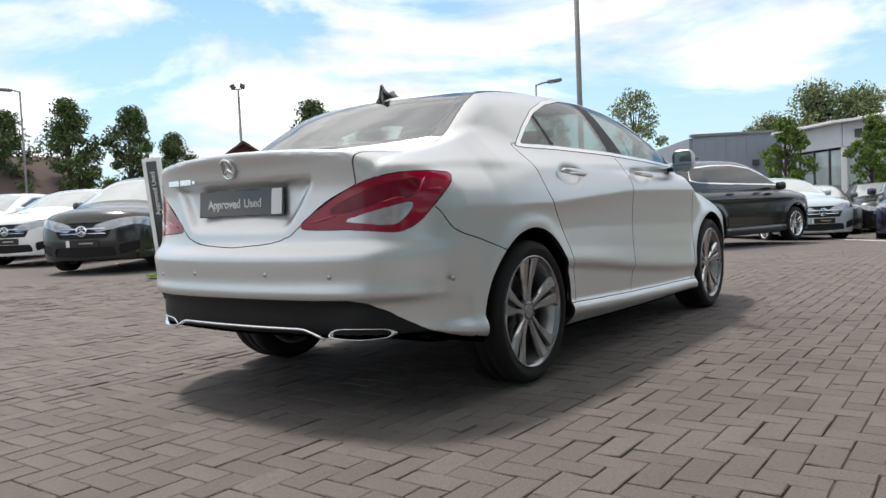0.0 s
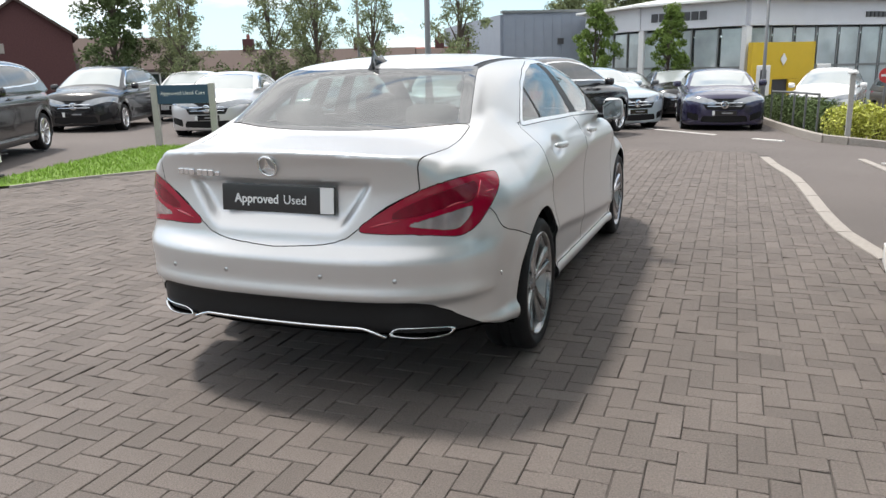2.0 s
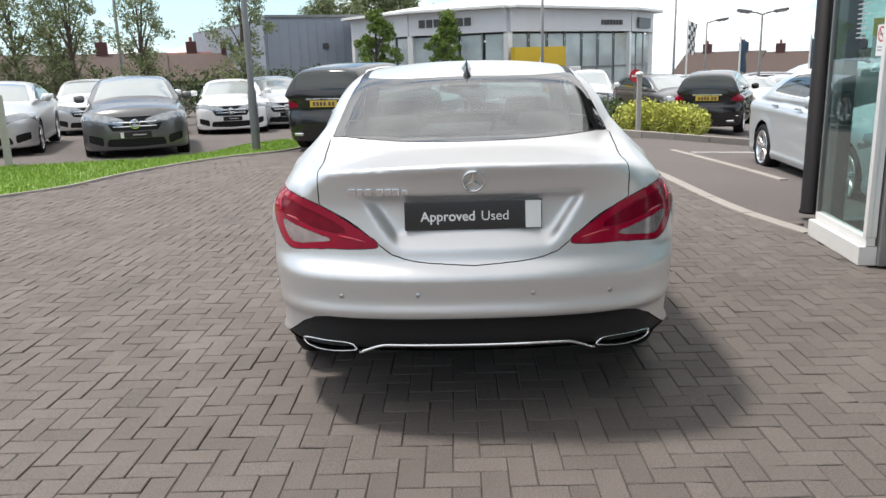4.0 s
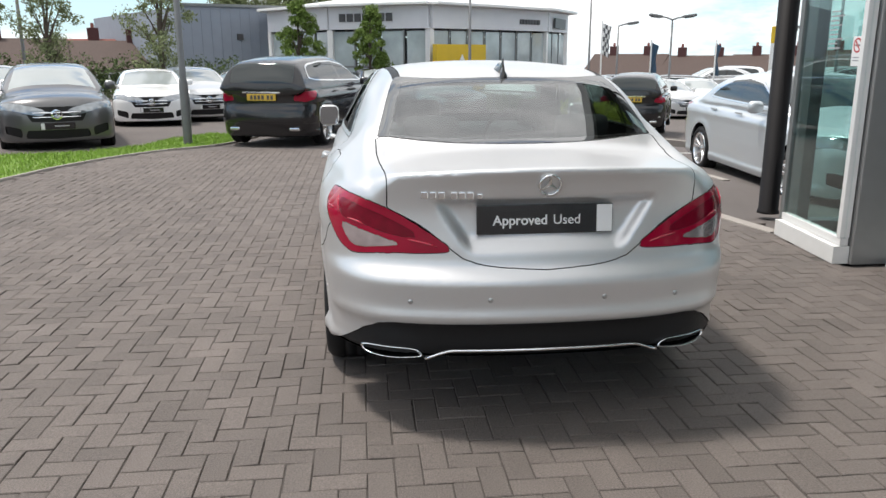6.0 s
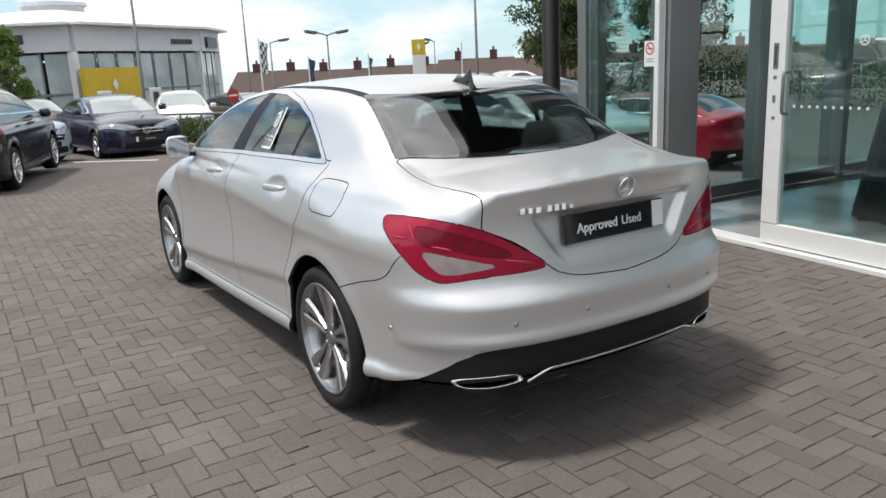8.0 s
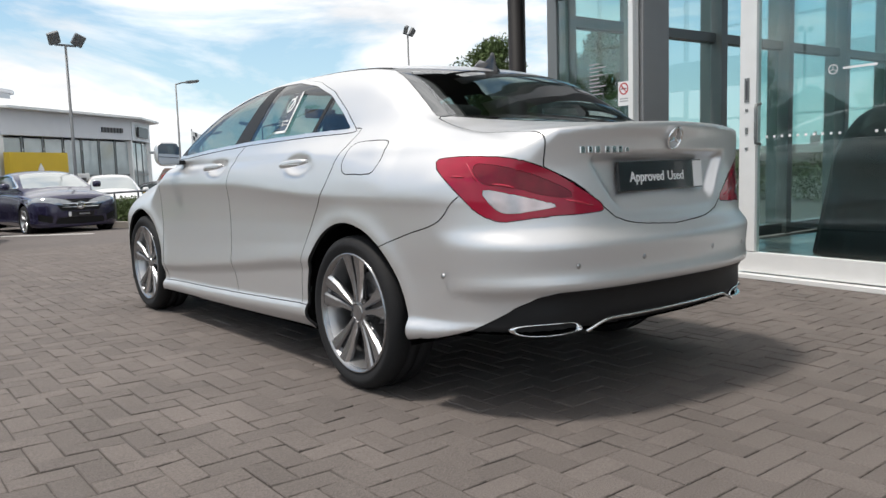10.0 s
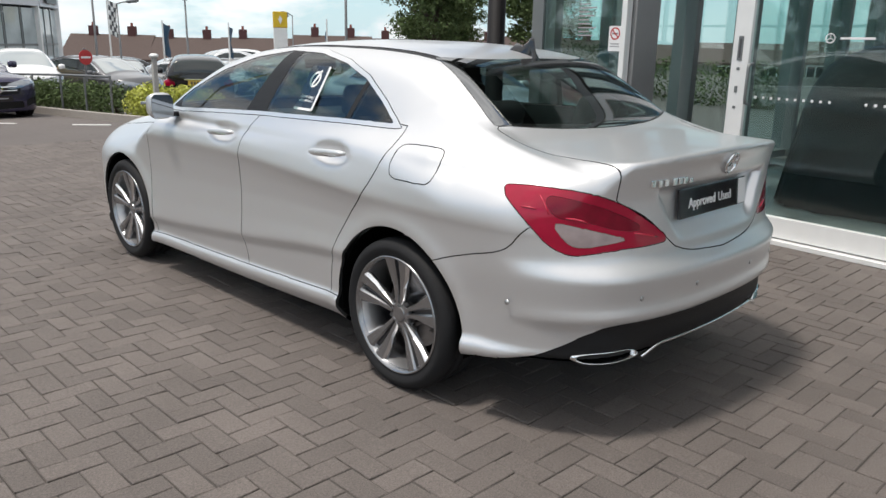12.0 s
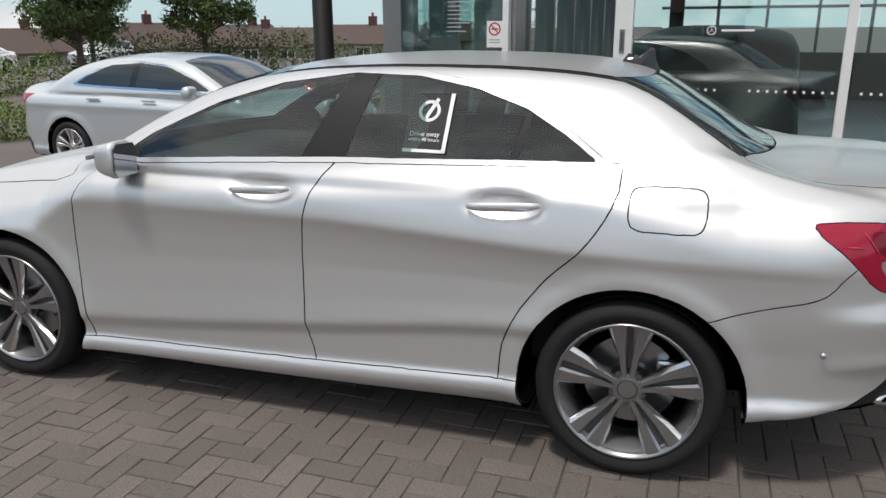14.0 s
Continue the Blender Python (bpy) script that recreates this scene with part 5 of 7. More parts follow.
def glass_pane(name, a, b, z0, z1, parent, thick=0.012):
    d = (b - a).normalized()
    n = Vector((d.y, -d.x, 0)) * thick / 2
    bm = bmesh.new()
    c = [a + n, b + n, b - n, a - n]
    lo, hi = [bm.verts.new((p.x, p.y, z0)) for p in c], [bm.verts.new((p.x, p.y, z1)) for p in c]
    for k in range(4):
        bm.faces.new((lo[k], lo[(k + 1) % 4], hi[(k + 1) % 4], hi[k]))
    bm.faces.new(lo[::-1])
    bm.faces.new(hi)
    ob = part(name, bm, M["shop_glass"], parent)
    ob.visible_shadow = False
    return ob


def bar_between(name, a, b, z0, z1, w, d, material, parent, bevel=0.004, label=""):
    """An upright slab from a to b on plan."""
    v = b - a
    bm = box_bm(0, v.length, -d / 2, d / 2, z0, z1, bevel)
    bmesh.ops.transform(bm, matrix=Matrix.Translation((a.x, a.y, 0)) @ Matrix.Rotation(math.atan2(v.y, v.x), 4, "Z"), verts=bm.verts[:])
    return part(name, bm, material, parent, label)


def showroom():
    TOP = 6.6
    # left bay: a pane that stands forward, with sill, header and posts
    A, B = Vector((2.80, 2.25, 0)), Vector((2.72, 1.30, 0))
    bay = thing("window_1", Matrix.Identity(4), "tall glass bay with white sill and grey posts", "window", kind="structure")
    bar_between("window_sill", A, B, 0.0, 0.13, 0.1, 0.14, M["frame_white"], bay)
    bar_between("window_frame", A + Vector((0.01, 0, 0)), B, 0.134, 0.19, 0.1, 0.06, M["frame_white"], bay)
    bar_between("window_frame", A, B, 2.40, 2.52, 0.1, 0.12, M["frame_grey"], bay)
    glass_pane("pane", A, B, 0.19, 2.4, bay)
    d = (B - A).normalized()
    bar_between("window_post", B - d * 0.05, B, 0.192, 2.4, 0.05, 0.07, M["frame_white"], bay)
    bar_between("window_post", A, A + d * 0.02, 0.192, 2.4, 0.05, 0.04, M["frame_grey"], bay)
    # sign with a struck-out cigarette on the glass
    sg = thing("no_smoking_sign", Matrix.Translation(B - d * 0.12 + Vector((-0.012, 0.0, 1.50))) @ Matrix.Rotation(math.atan2(d.y, d.x), 4, "Z"), "small white no smoking sticker on the glass", "sign")
    part("card", box_bm(-0.065, 0.065, -0.001, 0.001, -0.115, 0.085), M["plate_white"], sg)
    rg = part("ring", lathe_bm([(0.05, 0), (0.05, 0.001), (0.039, 0.001), (0.039, 0)], 28, "z"), M["red_sign"], sg)
    rg.matrix_local = pose(0, -0.0015, 0.025, 90, 0, 0)
    bm = box_bm(-0.042, 0.042, -0.0024, -0.0012, -0.005, 0.005)
    br = part("bar", bm, M["red_sign"], sg)
    br.matrix_local = pose(0, 0, 0.025, 0, 45, 0)
    part("cigarette", box_bm(-0.03, 0.03, -0.0018, -0.0011, 0.020, 0.030), M["sign_dark"], sg)
    for k in range(2):
        part("writing_bar", box_bm(-0.045, 0.045, -0.0018, -0.0011, -0.062 - 0.02 * k, -0.052 - 0.02 * k), M["ink_grey"], sg)
    notice = thing("opening_hours_notice", Matrix.Translation(B - d * 0.42 + Vector((-0.012, 0.0, 1.62))) @ Matrix.Rotation(math.atan2(d.y, d.x), 4, "Z"), "white unreadable opening hours lettering on the glass", "sign")
    rng = random.Random(8)
    for k in range(9):
        part("writing_bar", box_bm(-0.10, -0.10 + rng.uniform(0.10, 0.19), -0.001, 0.0005, 0.14 - 0.032 * k, 0.149 - 0.032 * k), M["ink_grey"], notice)
    # broad grey column beside the door
    col = thing("grey_column", Matrix.Identity(4), "broad grey aluminium-clad column beside the showroom door", "column", kind="structure")
    bm = box_bm(2.765, 3.12, 1.26, 1.46, 0.0, TOP, 0.01)
    part("cladding", bm, M["column_grey"], col)
    # sliding doors and fixed leaves
    door = thing("door_1", Matrix.Identity(4), "white-framed glass sliding door with steel pull handle, half open", "door", kind="structure")
    fbox("threshold", -6.5, 2.28, -0.09, 0.10, 0.0, 0.035, M["frame_white"], door)
    fbox("bottom_rail", -0.0, 1.62, -0.03, 0.03, 0.045, 0.20, M["frame_white"], door)
    fbox("stile", 1.48, 1.62, -0.032, 0.032, 0.204, 2.9, M["frame_white"], door)
    fbox("stile", -0.065, 0.0, -0.03, 0.03, 0.045, 2.9, M["frame_white"], door)
    fbox("top_rail", -0.065, 1.62, -0.03, 0.03, 2.904, 3.04, M["frame_white"], door)
    glass_pane("pane", fpt(0.004), fpt(1.476), 0.204, 2.9, door)
    h = tube_bm([fpt(1.44, -0.03, 1.02), fpt(1.44, -0.085, 1.03), fpt(1.44, -0.09, 1.06), fpt(1.44, -0.09, 1.28), fpt(1.44, -0.085, 1.31), fpt(1.44, -0.03, 1.32)], 0.012, 10)
    part("pull_handle", h, M["frame_grey"], door, smooth=True)
    for z0, z1, wd in ((1.34, 1.52, 0.02), (1.27, 1.29, 0.012), (1.10, 1.15, 0.012), (0.98, 1.0, 0.012)):
        fbox("lock_plate", 1.555 - wd, 1.555 + wd, -0.038, -0.033, z0, z1, M["frame_grey"], door, 0.001)
    fbox("lock_recess", 1.547, 1.563, -0.0395, -0.0385, 1.36, 1.50, M["sign_dark"], door, 0.0)
    # row of white dots and a round emblem on the glass
    for k in range(44):
        u = 1.40 - 0.062 * k
        if 0.62 < u < 0.84 or -0.1 < u < 0.02:
            continue
        fbox("safety_dot", u - 0.009, u + 0.009, -0.009, -0.0075, 1.065, 1.083, M["plate_white"], door, 0.0)
    em = part("emblem", lathe_bm([(0.034, 0), (0.034, 0.001), (0.028, 0.001), (0.028, 0)], 28, "z"), M["plate_white"], door)
    em.matrix_local = Matrix.Translation(fpt(0.90, -0.009, 1.51)) @ Matrix.Rotation(math.atan2(FD.y, FD.x), 4, "Z") @ pose(0, 0, 0, -90, 0, 0)
    for k in range(3):
        a = math.radians(90 + 120 * k)
        e2 = fbox("emblem_bar", 0.0, 0.03, -0.0015, 0.0, -0.002, 0.002, M["plate_white"], door, 0.0)
        me_m = Matrix.Translation(fpt(0.90, -0.009, 1.51)) @ Matrix.Rotation(math.atan2(FD.y, FD.x), 4, "Z") @ Matrix.Rotation(-a, 4, "Y") @ (Matrix.Translation(FP) @ Matrix.Rotation(math.atan2(FD.y, FD.x), 4, "Z")).inverted()
        e2.data.transform(me_m)
    fbox("writing_bar", 0.60, 0.83, -0.010, -0.0085, 1.503, 1.518, M["plate_white"], door, 0.0)
    # further glazing to the near end
    leaf = thing("window_2", Matrix.Identity(4), "large showroom panes in white frames", "window", kind="structure")
    us = [-0.075, -1.6, -3.1, -4.6, -6.4]
    for a, b in zip(us, us[1:]):
        fbox("bottom_rail", b + 0.03, a, -0.03, 0.03, 0.04, 0.20, M["frame_white"], leaf)
        glass_pane("pane", fpt(b + 0.032), fpt(a - 0.002), 0.202, 2.9, leaf)
        fbox("window_post", b - 0.03, b + 0.03, -0.04, 0.04, 0.04, TOP, M["frame_white"], leaf)
    fbox("window_frame", -6.4, 2.2, -0.05, 0.05, 3.044, 3.2, M["frame_grey"], leaf)
    for a, b in zip([2.2, 0.7, -0.8, -2.3, -3.8], [0.7, -0.8, -2.3, -3.8, -6.3]):
        glass_pane("pane", fpt(b + 0.03), fpt(a - 0.03), 3.2, TOP - 0.2, leaf)
    fbox("window_frame", -6.4, 2.2, -0.06, 0.06, TOP - 0.2, TOP, M["frame_grey"], leaf)
    # end wall, all glass, running away from the bay
    end = thing("wall_end", Matrix.Identity(4), "glazed end wall of the showroom in grey frames", "window wall", kind="structure")
    E0, ed = Vector((2.90, 2.28, 0)), Vector((0.9985, -0.055, 0))
    bar_between("window_sill", E0, E0 + ed * 12.2, 0.0, 0.12, 0.1, 0.16, M["frame_grey"], end)
    for z in (2.18, 3.5):
        bar_between("transom", E0, E0 + ed * 12.2, z, z + 0.10, 0.1, 0.12, M["frame_grey"], end)
    stops = [0.0] + [1.0 + 1.3 * k for k in range(9)]
    for s0, s1 in zip(stops, stops[1:] + [None]):
        a = E0 + ed * s0
        if s1 is not None:
            b = E0 + ed * s1
            glass_pane("pane", a + ed * 0.06, b - ed * 0.06, 0.124, 2.18, end)
            glass_pane("pane", a + ed * 0.06, b - ed * 0.06, 2.28, TOP, end)
        bar_between("mullion", a - ed * 0.05, a + ed * 0.05, 0.0, TOP, 0.1, 0.28, M["frame_grey"], end)
    # black pole outside the corner, canopy over it
    pole = thing("black_pole", Matrix.Translation((3.14, 3.12, 0)), "round black steel pole carrying the canopy", "column", kind="structure")
    part("shaft", lathe_bm([(0.0, 0), (0.10, 0), (0.10, 0.02), (0.09, 0.03), (0.09, 5.0), (0.0, 5.0)], 28), M["column_black"], pole, smooth=True)
    canopy = thing("canopy", Matrix.Identity(4), "dark canopy projecting over the showroom entrance", "canopy", kind="structure")
    fbox("soffit", 1.0, 4.4, -1.0, 0.1, 5.02, 5.30, M["column_black"], canopy, 0.01)
    fbox("edge_beam", 1.0, 4.4, -1.07, -1.005, 4.96, 5.36, M["frame_grey"], canopy, 0.01)
    # floor, back wall, ceiling
    fl = thing("floor", Matrix.Identity(4), "pale grey polished showroom floor tiles", "floor", kind="structure")
    vs, fs = [], []
    for i in range(20):
        for j in range(-13, 7):
            a = fpt(0.6 * j + 0.004, 0.10 + 0.6 * i + 0.004)
            p = [fpt(0.6 * j + 0.004, 0.12 + 0.6 * i), fpt(0.6 * j + 0.596, 0.12 + 0.6 * i), fpt(0.6 * j + 0.596, 0.12 + 0.6 * i + 0.592), fpt(0.6 * j + 0.004, 0.12 + 0.6 * i + 0.592)]
            if max(q.y for q in p) > 2.2:
                continue
            b = len(vs)
            vs += [(q.x, q.y, 0.03) for q in p]
            fs.append((b + 3, b + 2, b + 1, b))
    tagged(mesh_ob("floor_tiles", vs, fs, M["tile"], fl), "pale grey floor tiles", kind="stuff")
    fbox("slab", -8.2, 3.0, 0.11, 12.4, -0.6, 0.026, M["frame_grey"], fl, 0.0)
    back = thing("wall_back", Matrix.Identity(4), "back wall of the showroom, dark gallery band between rows of windows", "wall", kind="structure")
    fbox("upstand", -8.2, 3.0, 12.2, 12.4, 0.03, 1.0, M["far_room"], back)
    fbox("gallery_band", -8.2, 3.0, 12.0, 12.4, 2.75, 3.45, M["column_black"], back)
    for k in range(12):
        u = -8.2 + k * 1.0
        fbox("window_post", u - 0.03, u + 0.03, 12.2, 12.35, 1.0, 6.6, M["frame_grey"], back)
    for z in (1.9, 4.2):
        fbox("transom", -8.2, 3.0, 12.2, 12.3, z, z + 0.06, M["frame_grey"], back)
    near = tagged(fbox("wall_near", -8.4, -8.2, 0.0, 12.4, 0.0, 6.6, M["plaster"], None), "plain white end wall inside the showroom", "wall", kind="structure")
    ceil = tagged(fbox("ceiling", -8.4, 3.8, -0.06, 12.4, 6.602, 6.85, M["plaster"], None), "white showroom ceiling and flat roof", "ceiling", kind="structure")
    for (u, o) in ((1.9, 6.0), (-2.2, 4.6), (-2.2, 8.5)):
        c = thing("inner_column", Matrix.Translation(fpt(u, o, 0.03)), "slim black column inside the showroom", "column", "showroom columns", "structure")
        part("shaft", lathe_bm([(0.0, 0), (0.10, 0), (0.10, 6.56), (0.0, 6.56)], 20), M["column_black"], c, smooth=True)
    # car under a black cover
    cover()
    for (u, o, rz) in ((-2.6, 6.2, 70), (-5.0, 4.0, 100)):
        p = fpt(u, o)
        PARKED.append(("saloon", "black_paint", p.x, p.y, rz, "black saloon on show inside the glazed showroom", 0.03))


def cover():
    """A car hidden by a draped black cloth."""
    rng = np.random.default_rng(5)
    nu, nv = 64, 30
    vs, fs = [], []
    prof = curve([-2.3, -2.0, -1.2, -0.3, 0.9, 1.5, 2.2, 2.35], [0.55, 0.95, 1.42, 1.52, 1.48, 1.02, 0.85, 0.5])
    for i in range(nv):
        t = i / (nv - 1)
        for k in range(nu):
            a = 2 * math.pi * k / nu
            ex, ey = math.copysign(abs(math.cos(a)) ** 0.5, math.cos(a)), math.copysign(abs(math.sin(a)) ** 0.35, math.sin(a))
            if t < 0.5:
                s = t / 0.5
                y, x = 2.3 * ey * s, 0.86 * ex * s
                z = float(prof(y)) - 0.12 * abs(ex * s) ** 4
            else:
                s = (t - 0.5) / 0.5
                fold = 0.035 * s * math.sin(a * 19 + 2 * math.sin(3 * a)) + 0.02 * s * math.sin(a * 41)
                y, x = (2.3 + 0.12 * s + fold) * ey, (0.86 + 0.10 * s + fold) * ex
                z0 = float(prof(2.3 * ey)) - 0.12 * abs(ex) ** 4
                z = z0 * (1 - s) + 0.005
            vs.append((x, y, z))
    for i in range(nv - 1):
        for k in range(nu):
            a, b = i * nu + k, i * nu + (k + 1) % nu
            fs.append((a, b, b + nu, a + nu))
    c = thing("covered_car", Matrix.Translation((6.6, -0.27, 0.03)) @ pose(0, 0, 0, 0, 0, -93), "car hidden under a loose black cloth cover in the showroom", "covered car")
    mesh_ob("cloth", vs, fs, M["cloth_black"], c, smooth=True)


PARKED = []
showroom()
kerbs()
grass()
road_line([(3.74, 8.7), (5.2, 9.6)])
road_line([(-0.48, 15.52), (1.4, 13.28)])
road_line([(2.1, 12.4), (2.62, 12.0)])
road_line([(-10.5, 4.9), (-9.9, 6.2)])

# ---------- other parked cars ----------
SPECS = {
    # wheelbase, rear end, front end, half width, deck line, roof line, side window outline
    "saloon": dict(wb=2.84, back=-1.0, nose=3.68, hw=0.90, deck=([-1.05, -0.95, -0.55, 0.3, 2.1, 2.5, 3.0, 3.45, 3.75], [1.06, 1.08, 1.10, 1.09, 1.04, 1.02, 0.985, 0.92, 0.82]),
                   roof=([-0.75, -0.45, 0.1, 0.5, 1.0, 1.4, 1.7, 2.1, 2.5, 2.7], [1.0, 1.12, 1.36, 1.43, 1.455, 1.445, 1.40, 1.24, 1.05, 0.95]),
                   dlo=[(2.2, 1.03), (1.6, 1.04), (0.6, 1.06), (0.05, 1.08), (0.30, 1.22), (0.6, 1.34), (1.05, 1.37), (1.5, 1.33), (1.9, 1.20), (2.2, 1.06)], post=1.02, screen=(-0.45, 0.12), wind=(1.62, 2.42)),
    "coupe": dict(wb=2.76, back=-0.98, nose=3.62, hw=0.89, deck=([-1.05, -0.95, -0.55, 0.3, 2.1, 2.5, 3.0, 3.4, 3.7], [1.03, 1.05, 1.07, 1.05, 1.00, 0.975, 0.94, 0.87, 0.78]),
                  roof=([-0.75, -0.45, 0.1, 0.5, 1.0, 1.3, 1.6, 2.0, 2.4, 2.7], [0.98, 1.09, 1.31, 1.37, 1.39, 1.375, 1.32, 1.17, 1.0, 0.88]),
                  dlo=[(2.1, 1.0), (1.5, 1.01), (0.6, 1.03), (0.15, 1.06), (0.40, 1.20), (0.7, 1.29), (1.05, 1.305), (1.5, 1.26), (1.85, 1.14), (2.1, 1.03)], post=0.75, screen=(-0.45, 0.10), wind=(1.52, 2.36)),
    "hatch": dict(wb=2.70, back=-0.80, nose=3.56, hw=0.895, deck=([-0.9, -0.8, 0.3, 2.1, 2.45, 3.0, 3.35, 3.65], [1.06, 1.08, 1.10, 1.08, 1.06, 1.01, 0.94, 0.84]),
                  roof=([-0.85, -0.74, -0.62, -0.3, 0.3, 0.9, 1.3, 1.6, 2.1, 2.5, 2.7], [0.95, 1.20, 1.43, 1.50, 1.545, 1.555, 1.54, 1.48, 1.27, 1.08, 0.98]),
                  dlo=[(2.2, 1.06), (1.6, 1.08), (0.6, 1.10), (-0.2, 1.13), (-0.46, 1.17), (-0.36, 1.36), (-0.2, 1.41), (0.4, 1.455), (1.0, 1.46), (1.5, 1.40), (1.9, 1.25), (2.2, 1.09)], post=1.05, screen=(-0.86, -0.60), wind=(1.58, 2.42)),
    "small": dict(wb=2.45, back=-0.62, nose=3.12, hw=0.82, deck=([-0.7, -0.6, 0.3, 1.9, 2.2, 2.7, 3.0, 3.2], [1.0, 1.02, 1.04, 1.03, 1.0, 0.95, 0.88, 0.78]),
                  roof=([-0.68, -0.58, -0.48, -0.2, 0.4, 0.9, 1.3, 1.7, 2.15, 2.4], [0.95, 1.18, 1.38, 1.45, 1.49, 1.49, 1.46, 1.34, 1.06, 0.95]),
                  dlo=[(1.95, 1.02), (1.4, 1.03), (0.5, 1.06), (-0.15, 1.10), (-0.30, 1.16), (-0.2, 1.33), (0.4, 1.39), (0.9, 1.40), (1.3, 1.33), (1.7, 1.17), (1.95, 1.04)], post=0.85, screen=(-0.68, -0.46), wind=(1.35, 2.15)),
}
SHAPES = {}


